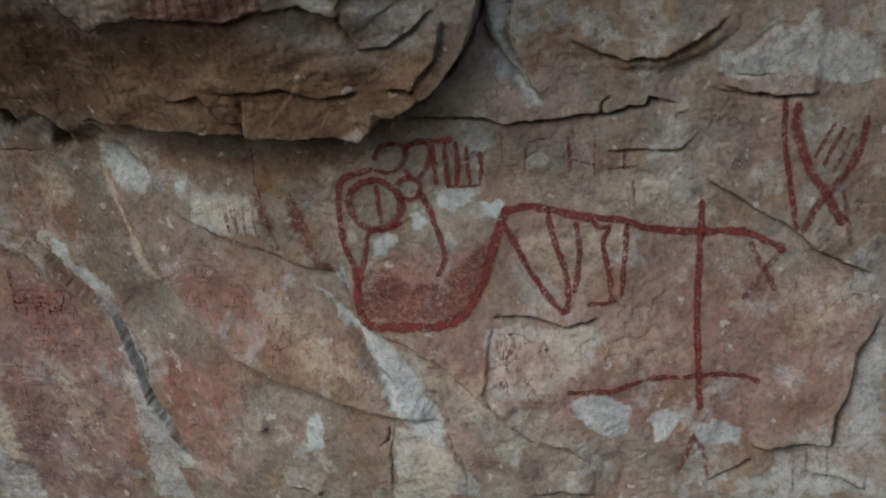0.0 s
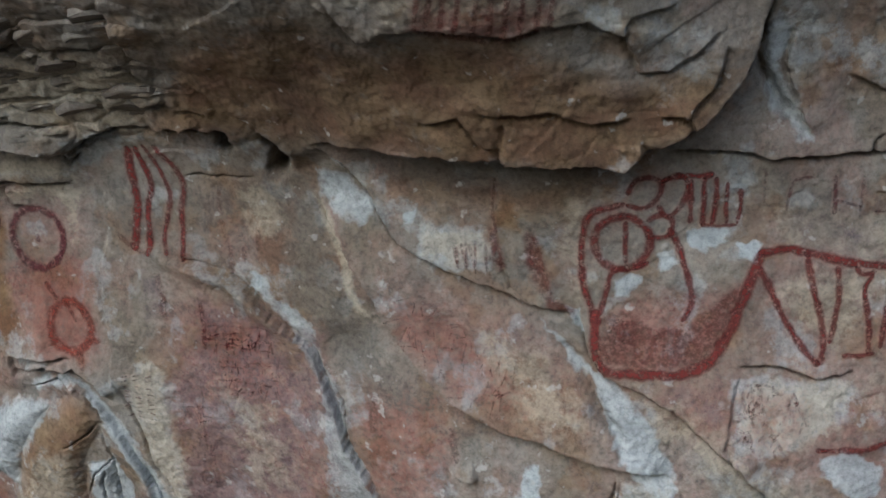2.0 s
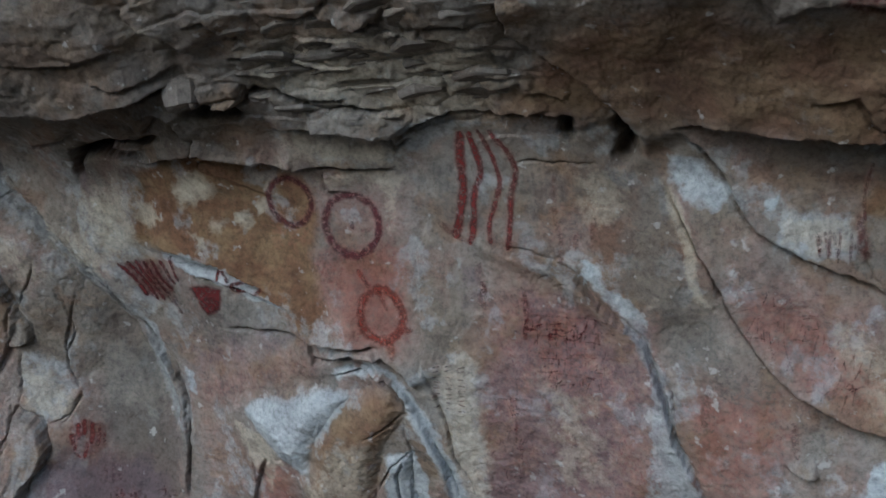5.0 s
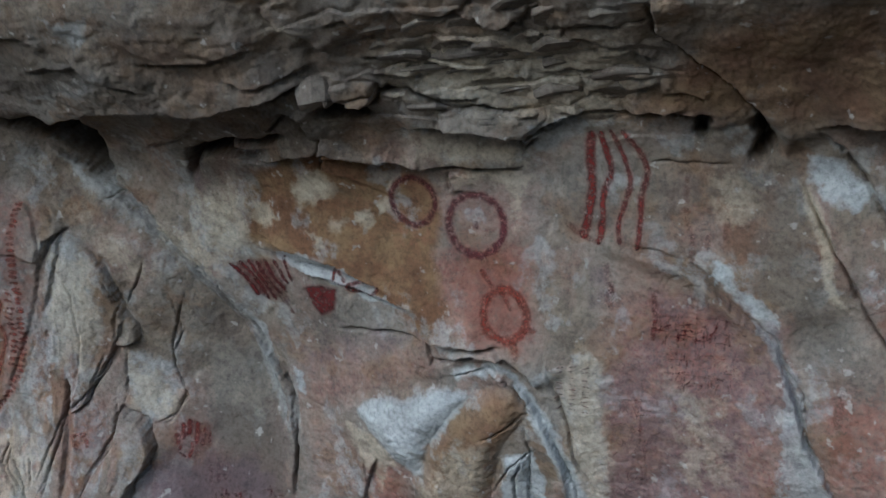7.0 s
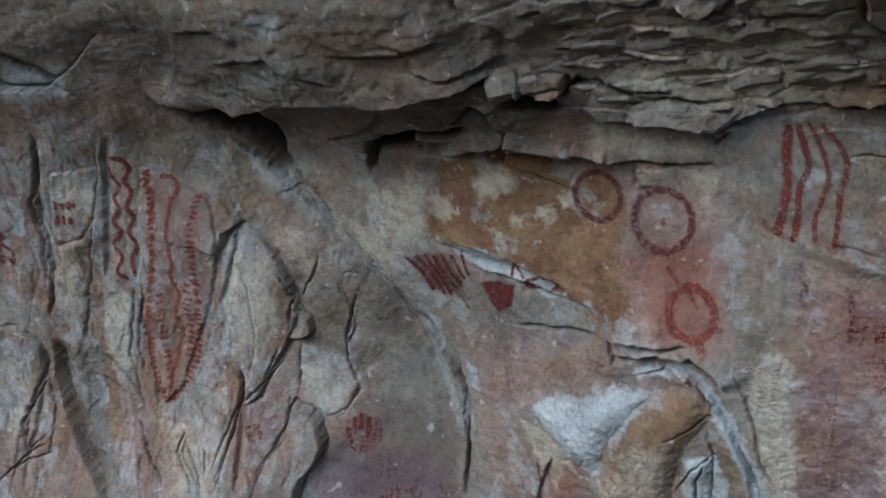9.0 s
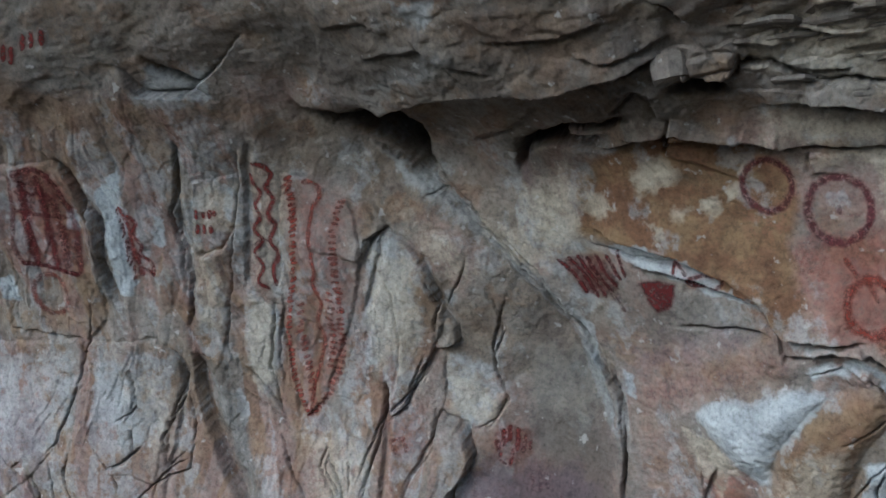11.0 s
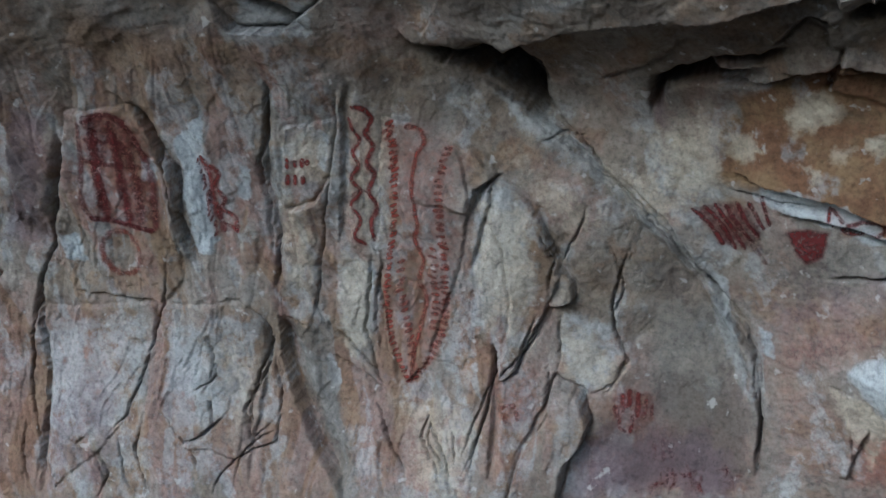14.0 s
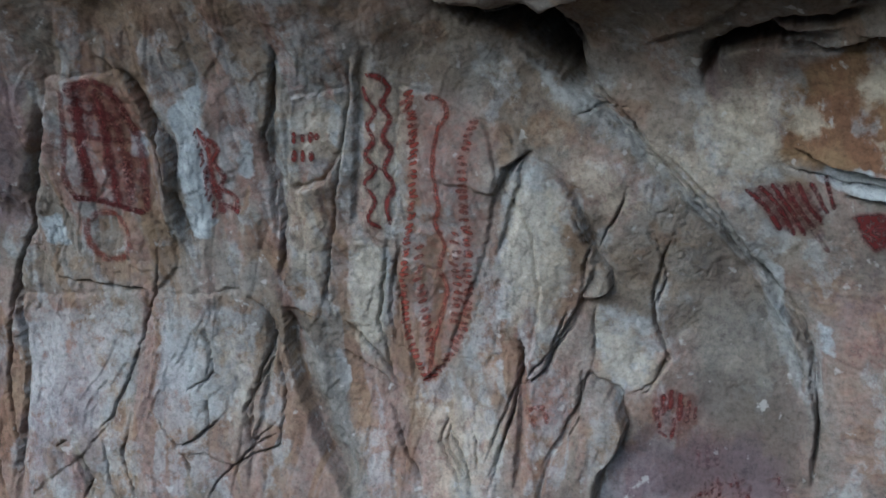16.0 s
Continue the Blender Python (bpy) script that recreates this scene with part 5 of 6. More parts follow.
stain("shade_and_stain", .3, .06, "-6.075,1.413 -5.847,1.363 -5.775,1.060 -6.040,0.859 -6.146,0.987 -6.287,0.993")
stain("cream", .45, .05, "-4.951,0.682 -4.797,0.620 -4.858,0.386 -4.928,0.121 -5.076,0.113")
stain("cream", .4, .05, "-5.696,-0.187 -5.497,-0.292 -5.525,-0.495 -5.681,-0.624")
stain("cream", .45, .05, "-4.988,-0.531 -4.747,-0.528 -4.615,-0.684 -4.717,-0.913 -4.927,-0.895")
stain("rose", .5, .04, "-4.735,-0.381 -4.381,-0.475 -4.388,-0.670 -4.531,-0.776 -4.618,-0.575")
stain("cream", .5, .03, "-4.321,-0.311 -4.162,-0.437 -4.043,-0.585 -4.138,-0.657 -4.302,-0.576")

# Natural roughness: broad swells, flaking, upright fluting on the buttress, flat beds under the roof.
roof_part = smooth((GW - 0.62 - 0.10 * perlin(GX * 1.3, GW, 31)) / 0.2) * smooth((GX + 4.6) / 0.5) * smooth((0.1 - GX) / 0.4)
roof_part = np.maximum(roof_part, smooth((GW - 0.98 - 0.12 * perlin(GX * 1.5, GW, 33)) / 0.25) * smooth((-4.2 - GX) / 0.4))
boulder = smooth((GX + 1.9 - 0.3 * (GW - 0.7)) / 0.25)
bedded = roof_part * smooth((-1.6 - GX) / 0.3) * (0.12 + 0.88 * smooth((GX + 3.2) / 0.5))
fluted = smooth((-4.3 - GX - 0.5 * GW) / 0.5) * (1 - roof_part)
relief += 0.016 * fractal(GX * 3.1, GW * 3.1, 41, 3)
flake = fractal(GX * 5, GW * 5, 51, 4)
relief += 0.003 * flake
terrace = 4.0 * fractal(GX * 1.9 + GW * 0.9, GW * 2.4, 55, 5, 0.45)
relief += 0.0030 * (np.floor(terrace) + smooth((terrace - np.floor(terrace)) / 0.06)) * smooth(0.5 + perlin(GX * 1.1, GW * 1.1, 59))
chips = 3.0 * fractal(GX * 6, GW * 5, 65, 4, 0.5)
relief += 0.0028 * (np.floor(chips) + smooth((chips - np.floor(chips)) / 0.10))
relief += 0.0018 * fractal(GX * 30, GW * 30, 61, 2, 0.6)
flute = fractal(GX * 6 + 0.6 * perlin(GX * 2, GW * 2, 71), GW * 1.1, 72, 2)
relief += fluted * (0.011 + 0.007 * smooth(GW / 0.3)) * (flute - 0.3 * np.exp(-((flute / 0.06) ** 2)))
plates = 2.6 * fractal(GX * 4.2 + 0.5 * perlin(GX * 3, GW * 3, 73), GW * 1.5, 74, 5, 0.5)
relief += fluted * 0.005 * (np.floor(plates) + smooth((plates - np.floor(plates)) / 0.05))
beds = GW * 10 + 0.6 * fractal(GX * 1.5, GW * 2, 81, 3) + 0.12 * perlin(GX * 14, GW * 6, 84)
row = np.floor(beds)
lump = (GX + 0.03 * fractal(GX * 9, GW * 14, 86, 2)) * (3.4 + 1.4 * np.sin(row * 12.9898)) + 7.3 * np.sin(row * 78.233)
block = np.floor(lump)
luck = np.sin(block * 12.9898 + row * 78.233) * 43758.5453
luck -= np.floor(luck)
rim = np.minimum(smooth((beds - row) / 0.16), smooth((lump - block) / 0.05) * smooth((1 + block - lump) / 0.05))
relief += bedded * ((0.024 * luck + 0.010 * (beds - row)) * (0.25 + 0.75 * rim) + 0.006 * fractal(GX * 12, GW * 20, 88, 3))
relief += roof_part * (0.013 - 0.002 * boulder) * fractal(GX * 3.5, GW * 6, 91, 4)
blocks = 2.2 * fractal(GX * 2.1, GW * 3.4, 93, 4, 0.45)
relief += 0.011 * roof_part * (1 - 0.85 * bedded) * (1 - 0.75 * boulder) * (np.floor(blocks) + smooth((blocks - np.floor(blocks)) / 0.45))
# Hairline cracks that wander over the face, upright on the buttress.
for freq_x, freq_w, seed, share in ((2.3, 2.9, 141, 1 - fluted), (4.5, 1.2, 161, fluted), (3.2, 2.0, 171, fluted)):
    line = fractal(GX * freq_x, GW * freq_w, seed, 5, 0.5)
    only = smooth((perlin(GX * 1.9, GW * 1.9, seed + 7) - 0.15) / 0.2)
    relief -= 0.0070 * share * only * (1 - roof_part) * np.exp(-((line / 0.012) ** 2))
streak = fractal(GX * 8 + perlin(GX * 2, GW * 2, 181), GW * 0.9, 182, 4)
tint = fractal(GX * 6, GW * 1.1, 186, 4)
stains["pale"] = np.maximum(stains["pale"], 0.36 * fluted * smooth((streak - 0.1) / 0.4))
stains["ochre"] = np.maximum(stains["ochre"], 0.55 * fluted * smooth((-streak - 0.1) / 0.35))
stains["rose"] = np.maximum(stains["rose"], 0.45 * fluted * smooth((tint - 0.05) / 0.4))
# All roof parts darkened in colour, standing in for their shade.
stains["shade_and_stain"] = np.maximum(stains["shade_and_stain"], 0.30 * roof_part * (1 - 0.6 * boulder) * smooth(0.4 + fractal(GX * 2, GW * 5, 95, 4)))
stains["pale"] = np.maximum(stains["pale"], 0.34 * smooth((fractal(GX * 5, GW * 4, 97, 5) - 0.05) / 0.45) * (1 - 0.6 * roof_part))
stains["ochre"] = np.maximum(stains["ochre"], 0.45 * roof_part * smooth(0.3 + fractal(GX * 2.5, GW * 4, 133, 4)))
stains["ochre"] = np.maximum(stains["ochre"], 0.42 * smooth((fractal(GX * 4.0, GW * 4.6, 131, 5) - 0.05) / 0.5))
stains["rose"] = np.maximum(stains["rose"], 0.30 * smooth((fractal(GX * 4, GW * 2.6, 99, 5) + 0.05) / 0.6) * (1 - roof_part))


def place(x, w, h):
    return np.stack([x, 4.4 + w * AXIS_Y[0] + h * AXIS_Z[0], 1.6 + w * AXIS_Y[1] + h * AXIS_Z[1]], -1)


def sheet_mesh(name, verts, quads, colours=None):
    me = bpy.data.meshes.new(name)
    me.vertices.add(len(verts))
    me.vertices.foreach_set("co", np.asarray(verts, np.float32).ravel())
    me.loops.add(quads.size)
    me.loops.foreach_set("vertex_index", quads.astype(np.int32).ravel())
    me.polygons.add(len(quads))
    me.polygons.foreach_set("loop_start", np.arange(0, quads.size, 4, dtype=np.int32))
    me.polygons.foreach_set("use_smooth", np.ones(len(quads), bool))
    if colours is not None:
        layer = me.attributes.new("stain", "FLOAT_COLOR", "POINT")
        layer.data.foreach_set("color", np.ascontiguousarray(colours[:, :4], np.float32).ravel())
        layer = me.attributes.new("tinge", "FLOAT_COLOR", "POINT")
        layer.data.foreach_set("color", np.ascontiguousarray(colours[:, 4:], np.float32).ravel())
    me.update(calc_edges=True)
    return me


SURFACE = place(GX, GW, relief).reshape(-1, 3)
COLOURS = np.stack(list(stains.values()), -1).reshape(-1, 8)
index = np.arange(GX.size).reshape(GX.shape)
QUADS = np.stack([index[:-1, :-1], index[1:, :-1], index[1:, 1:], index[:-1, 1:]], -1).reshape(-1, 4)
QUAD_ZONE = zone[:-1, :-1].ravel()
ROCK_LABELS = {
    "rock_wall": "buff and pink sandstone shelter wall with peeling flakes",
    "overhang": "massive brown sandstone overhang jutting over the painted wall",
    "roof": "dark thin-bedded sandstone roof of the shelter",
    "buttress": "fluted cream and rose sandstone buttress with deep cracks",
    "slab": "long tilted sandstone slab peeling off the wall",
    "panel": "ochre-stained sandstone panel with a broken lower edge",
}
rocks = {}
for number, name in enumerate(ZONES):
    quads = QUADS[QUAD_ZONE == number]
    used, again = np.unique(quads, return_inverse=True)
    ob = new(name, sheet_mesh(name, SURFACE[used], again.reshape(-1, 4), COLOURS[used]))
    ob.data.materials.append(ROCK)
    rocks[name] = ob
    if name in ("slab", "panel"):
        ob.parent = rocks["rock_wall"]
        ob["label"] = ROCK_LABELS[name]
    elif name.startswith("flake"):
        ob.name = "flake"
        ob.parent = rocks[name.split("_on_")[1]]
    else:
        tagged(ob, ROCK_LABELS[name], "rock face", kind="structure")


def part(name, bm, material, parent, label=""):
    me = bpy.data.meshes.new(name)
    bm.to_mesh(me)
    bm.free()
    me.materials.append(material)
    ob = new(name, me)
    ob.parent = parent
    if label:
        ob["label"] = label
    return ob


# Added unseen brow over the face and rock back, shaped to block sky light.
def sky_blocking_brow():
    columns = np.linspace(-15, 9, 97)
    top = place(columns, np.full(97, 1.9), np.interp(columns, xs, relief[:, -1]))
    rows = [top]
    for out, up in ((-0.5, 0.12), (-1.1, 0.28), (-1.75, 0.55), (-2.0, 1.05), (-1.2, 2.3), (3.0, 3.4), (9.0, 3.6), (14.0, -4.0)):
        bend = 0.25 * fractal(columns * 0.7, columns * 0 + up, 103, 3)
        rows.append(top + np.stack([columns * 0, out + bend, up + 0.5 * bend], -1))
    verts = np.array(rows)
    n = np.arange(verts[..., 0].size).reshape(verts.shape[:2])
    quads = np.stack([n[:-1, :-1], n[:-1, 1:], n[1:, 1:], n[1:, :-1]], -1).reshape(-1, 4)
    ob = new("sky_blocking_brow", sheet_mesh("sky_blocking_brow", verts.reshape(-1, 3), quads))
    ob.data.materials.append(PLAIN_ROCK)
    tagged(ob, "unseen sandstone added above the shelter to keep sky light off", "rock face", kind="structure")


sky_blocking_brow()


def ground():
    gx = np.r_[-400, -60, np.linspace(-16, 10, 105), 60, 400]
    gy = np.r_[-400, -60, np.linspace(-10, 7, 69), 60, 400]
    X, Y = np.meshgrid(gx, gy, indexing="ij")
    Z = 0.05 * fractal(X * 0.6, Y * 0.6, 111, 4) * (np.abs(X) < 30) * (np.abs(Y) < 30) - 0.05
    n = np.arange(X.size).reshape(X.shape)
    quads = np.stack([n[:-1, :-1], n[1:, :-1], n[1:, 1:], n[:-1, 1:]], -1).reshape(-1, 4)
    ob = new("ground", sheet_mesh("ground", np.stack([X, Y, Z], -1).reshape(-1, 3), quads))
    ob.data.materials.append(EARTH)
    tagged(ob, "bare dry earth floor in front of the rock shelter", "ground", kind="structure")


ground()


# Loose-edged stones of the thin beds that stick out of the roof.
def stone(x, w, wide, thick, out, seed):
    rng = np.random.default_rng(seed)
    bm = bmesh.new()
    count = int(rng.integers(6, 9))
    turn = np.sort((np.arange(count) + rng.uniform(-0.3, 0.3, count)) / count * 2 * np.pi)
    rim = np.stack([wide * np.cos(turn) * rng.uniform(0.75, 1.1, count), 0.6 * wide * np.sin(turn) * rng.uniform(0.8, 1.1, count)], -1)
    rings = [[bm.verts.new((rx * s, ry * s, z + rng.normal(0, 0.08 * thick))) for rx, ry in rim] for z, s in ((-0.5 * thick, 0.9), (-0.25 * thick, 1.0), (0.3 * thick, 0.98), (0.5 * thick, 0.85))]
    for low, high in zip(rings[:-1], rings[1:]):
        for k in range(count):
            bm.faces.new((low[k], low[(k + 1) % count], high[(k + 1) % count], high[k]))
    bm.faces.new(rings[0][::-1])
    bm.faces.new(rings[-1])
    ob = part("stone", bm, BED_ROCK, rocks["roof"])
    spot = place(np.array(x), np.array(w), height(np.array([x]), np.array([w]))[0])
    ob.matrix_world = pose(spot[0], spot[1] + 0.6 * wide - out, spot[2], rng.normal(0, 6), rng.normal(0, 5), rng.normal(0, 14))


# ---- rock paintings ----
def height(x, w):
    fx = np.clip(np.interp(x, xs, np.arange(len(xs))), 0, len(xs) - 1.001)
    fw = np.clip(np.interp(w, ws, np.arange(len(ws))), 0, len(ws) - 1.001)
    i, j = fx.astype(int), fw.astype(int)
    u, v = fx - i, fw - j
    return relief[i, j] * (1 - u) * (1 - v) + relief[i + 1, j] * u * (1 - v) + relief[i, j + 1] * (1 - u) * v + relief[i + 1, j + 1] * u * v


def curve(p, step):
    """An even, smooth line through the points."""
    q = np.vstack([2 * p[0] - p[1], p, 2 * p[-1] - p[-2]])
    fine = []
    for a, b, c, d in zip(q[:-3], q[1:-2], q[2:-1], q[3:]):
        s = np.linspace(0, 1, 16, endpoint=False)[:, None]
        fine.append(0.5 * (2 * b + (c - a) * s + (2 * a - 5 * b + 4 * c - d) * s**2 + (3 * b - a - 3 * c + d) * s**3))
    fine = np.vstack(fine + [p[-1:]])
    run = np.r_[0, np.cumsum(np.hypot(*np.diff(fine, axis=0).T))]
    at = np.linspace(0, run[-1], max(3, int(run[-1] / step) + 1))
    return np.stack([np.interp(at, run, fine[:, k]) for k in (0, 1)], -1)


STROKES = [0]


def ribbon(name, line, width, parent, material, closed=False, blunt=False):
    """A brush stroke lying on the rock."""
    STROKES[0] += 1
    seed = 200 + STROKES[0]
    n, lanes = len(line), max(5, int(width / 0.006))
    go = np.gradient(line, axis=0)
    go /= np.maximum(np.hypot(*go.T), 1e-9)[:, None]
    run = np.arange(n) * 0.006
    if closed:
        run = 0.3 * np.cos(np.arange(n) / (n - 1) * 2 * np.pi)
    wide = width * (0.66 + 0.22 * fractal(run * 22, run * 0 + seed * 0.37, 120, 3) + 0.07 * perlin(run * 90, run * 0 + seed * 0.53, 125))
    shift = 0.12 * width * fractal(run * 16, run * 0 + seed * 0.71, 140, 3)
    if not closed:
        tail = np.clip(np.minimum(np.arange(n), n - 1 - np.arange(n)) * 0.006 / ((0.1 if blunt else 0.5) * width), 0, 1)
        wide = wide * np.sqrt(0.12 + 0.88 * tail)
    offs = np.linspace(-1, 1, lanes)
    x = line[:, 0, None] - go[:, 1, None] * (offs * wide[:, None] + shift[:, None])
    w = line[:, 1, None] + go[:, 0, None] * (offs * wide[:, None] + shift[:, None])
    verts = place(x, w, height(x, w) + 0.0042).reshape(-1, 3)
    k = np.arange(n * lanes).reshape(n, lanes)
    quads = np.stack([k[:-1, :-1], k[1:, :-1], k[1:, 1:], k[:-1, 1:]], -1).reshape(-1, 4)
    me = sheet_mesh(name, verts, quads)
    cover = me.attributes.new("cover", "FLOAT", "POINT")
    cover.data.foreach_set("value", np.tile(np.clip(1.8 * (1 - np.abs(offs)) + 0.05, 0, 1), n).astype(np.float32))
    me.materials.append(material)
    ob = new(name, me)
    ob.parent = parent
    return ob


HUES = {"painted_ring_small": "maroon", "painted_ring_large": "maroon", "painted_ring_low": "orange", "painted_oval": "orange", "painted_dash_serpent": "orange", "painted_orange_sign": "orange", "painted_purple_marks": "maroon", "painted_signs": "maroon", "painted_fan": "crimson", "painted_block": "crimson", "painted_net": "crimson"}


def painting(name, label):
    ob = new(name)
    ob.empty_display_size = 0.05
    tagged(ob, label, "rock painting", group="paintings on the shelter wall")
    return ob


def hue_of(art):
    return HUES.get(art.name.split(".")[0], "red")


def stroke(art, name, width, cover, text):
    ribbon(name, curve(points(text), 0.006), width, art, paint_for(hue_of(art), cover), blunt=name == "block")


def blot(art, name, cover, text):
    """A filled patch of paint with a ragged rim."""
    p = points(text)
    x, w = np.meshgrid(np.arange(p[:, 0].min() - 0.012, p[:, 0].max() + 0.015, 0.0055), np.arange(p[:, 1].min() - 0.012, p[:, 1].max() + 0.015, 0.0055), indexing="ij")
    shake = 0.006 * fractal(x * 40, w * 40, len(text), 2)
    d = inside(p, x + shake, w + shake)
    keep = d > -0.008
    verts = place(x, w, height(x, w) + 0.0038).reshape(-1, 3)
    k = np.arange(x.size).reshape(x.shape)
    quads = np.stack([k[:-1, :-1], k[1:, :-1], k[1:, 1:], k[:-1, 1:]], -1).reshape(-1, 4)
    quads = quads[keep.ravel()[quads].any(1)]
    used, again = np.unique(quads, return_inverse=True)
    me = sheet_mesh(name, verts[used], again.reshape(-1, 4))
    layer = me.attributes.new("cover", "FLOAT", "POINT")
    layer.data.foreach_set("value", np.clip((d.ravel()[used] + 0.004) / 0.014, 0, 1).astype(np.float32))
    me.materials.append(paint_for(hue_of(art), cover))
    ob = new(name, me)
    ob.parent = art


def ring(art, name, width, cover, centre, across, up):
    turn = np.linspace(0, 2 * np.pi, 60)
    line = np.stack([centre[0] + across * np.cos(turn), centre[1] + up * np.sin(turn)], -1)
    ribbon(name, line, width, art, paint_for(hue_of(art), cover), closed=True)


def dashes(art, name, width, cover, gap, slant, text):
    """A row of short dabs across a line, leaning by slant degrees."""
    line = curve(points(text), gap)
    rng = np.random.default_rng(len(text))
    for spot in line:
        lean = radians(slant) + rng.normal(0, 0.15)
        half = 0.5 * gap * (1.0 + rng.normal(0, 0.12)) + 0.35 * width
        arm = np.array([math.cos(lean), math.sin(lean)]) * half
        spot = spot + rng.normal(0, 0.003, 2)
        dab = np.stack([spot - arm, spot, spot + arm])
        ribbon(name, curve(dab, 0.006), width, art, paint_for(hue_of(art), cover))


def hatching(art, name, width, cover, count, length, seed, text):
    """Fine crossing strokes scattered over a patch, most of them upright or level."""
    p = points(text)
    rng = np.random.default_rng(seed)
    low, high = p.min(0), p.max(0)
    made = 0
    while made < count:
        spot = rng.uniform(low, high)
        if inside(p, spot[:1], spot[1:])[0] < 0:
            continue
        lean = rng.choice([1.5, 0.05, 1.2]) + rng.normal(0, 0.22)
        arm = 0.5 * length * rng.uniform(0.5, 1.3) * np.array([math.cos(lean), math.sin(lean)])
        bend = rng.normal(0, 0.08 * length, 2)
        ribbon(name, curve(np.stack([spot - arm, spot + bend, spot + arm]), 0.006), width * rng.uniform(0.7, 1.3), art, paint_for(hue_of(art), cover))
        made += 1


art = painting("painted_creature", "large dark-red painted creature outline with a striped comb crest")
stroke(art, "outline", 0.0319, .9, "0.139,0.190 0.109,0.122 0.065,0.026 0.009,-0.089 -0.060,-0.169 -0.151,-0.199 -0.315,-0.179 -0.414,-0.153 -0.424,-0.074 -0.414,0.034")
stroke(art, "outline", 0.0217, .8, "-0.281,0.404 -0.393,0.380 -0.432,0.282 -0.447,0.147 -0.428,0.035 -0.414,-0.043")
ring(art, "ring", 0.0254, .85, (-0.305, 0.266), 0.090, 0.096)
stroke(art, "bar", 0.0156, .8, "-0.284,0.342 -0.301,0.189")
stroke(art, "loop", 0.0172, .85, "-0.271,0.431 -0.240,0.479 -0.195,0.483 -0.160,0.457 -0.180,0.404 -0.228,0.379 -0.279,0.399")
stroke(art, "loop", 0.0172, .85, "-0.160,0.457 -0.109,0.481 -0.081,0.448 -0.096,0.385 -0.149,0.336 -0.179,0.381")
stroke(art, "crest", 0.0190, .9, "-0.161,0.463 -0.101,0.477 -0.045,0.467 0.006,0.469")
stroke(art, "tooth", 0.0172, .85, "-0.065,0.461 -0.072,0.383 -0.083,0.303")
stroke(art, "tooth", 0.0172, .85, "-0.026,0.461 -0.034,0.378 -0.046,0.292")
stroke(art, "tooth", 0.0172, .85, "0.012,0.459 0.003,0.369 -0.015,0.292")
stroke(art, "tooth", 0.0153, .85, "0.045,0.436 0.036,0.363 0.031,0.288")
stroke(art, "tooth", 0.0173, .85, "0.082,0.407 0.081,0.344 0.065,0.282")
stroke(art, "base", 0.0116, .7, "-0.050,0.293 0.007,0.284 0.065,0.278")
stroke(art, "loop", 0.0174, .8, "-0.219,0.332 -0.172,0.347 -0.138,0.320 -0.156,0.271 -0.208,0.270 -0.220,0.304")
stroke(art, "throat", 0.0196, .75, "-0.150,0.300 -0.120,0.208 -0.102,0.109 -0.098,0.036 -0.133,-0.030")
stroke(art, "throat", 0.0179, .75, "-0.224,0.189 -0.273,0.169 -0.345,0.165 -0.378,0.075 -0.412,-0.010")
blot(art, "wash", .42, "-0.397,0.011 -0.321,0.027 -0.230,-0.045 -0.105,-0.037 0.032,0.071 0.096,0.103 0.009,-0.089 -0.107,-0.184 -0.314,-0.170 -0.415,-0.140")
art = painting("painted_wing", "red painted wing lines with slanting struts and poles")
stroke(art, "topline", 0.0252, .9, "0.124,0.182 0.206,0.184 0.272,0.167 0.410,0.117 0.541,0.080 0.613,0.039 0.782,-0.004 0.932,-0.035 1.060,-0.118")
stroke(art, "strut", 0.0216, .85, "0.127,0.136 0.179,-0.009 0.238,-0.137 0.295,-0.217")
stroke(art, "strut", 0.0215, .85, "0.274,0.173 0.293,0.035 0.313,-0.108 0.299,-0.218")
stroke(art, "strut", 0.0196, .8, "0.371,0.112 0.367,-0.017 0.331,-0.150")
stroke(art, "strut", 0.0174, .75, "0.428,0.103 0.447,0.072 0.492,0.074")
stroke(art, "strut", 0.0176, .8, "0.482,0.068 0.452,0.011 0.460,-0.091 0.455,-0.200")
stroke(art, "strut", 0.0176, .75, "0.540,0.072 0.520,-0.040 0.491,-0.187")
stroke(art, "foot", 0.0138, .75, "0.369,-0.197 0.421,-0.204 0.474,-0.200")
art = painting("painted_cross", "tall red painted cross with a curved foot line")
stroke(art, "upright", 0.0217, .9, "0.798,0.106 0.779,-0.026 0.756,-0.186 0.739,-0.326 0.729,-0.472 0.717,-0.643")
stroke(art, "bow", 0.0181, .85, "0.267,-0.491 0.396,-0.507 0.555,-0.504 0.733,-0.515 0.850,-0.542 0.935,-0.593")
stroke(art, "leg", 0.0184, .55, "0.688,-0.730 0.655,-0.799 0.607,-0.877")
stroke(art, "leg", 0.0184, .55, "0.687,-0.741 0.715,-0.810 0.719,-0.910")
art = painting("painted_cross_mark", "faded red painted slanting cross mark")
stroke(art, "bar", 0.0215, .6, "0.944,-0.068 0.979,-0.168 1.014,-0.264")
stroke(art, "bar", 0.0215, .6, "1.057,-0.105 0.978,-0.185 0.902,-0.273")
art = painting("painted_signs", "row of thin faded red painted signs on pale rock")
stroke(art, "sign", 0.0095, .5, "0.247,0.406 0.231,0.358 0.220,0.309")
stroke(art, "sign", 0.0095, .5, "0.248,0.409 0.310,0.409")
stroke(art, "sign", 0.0134, .6, "0.379,0.401 0.374,0.321 0.368,0.273")
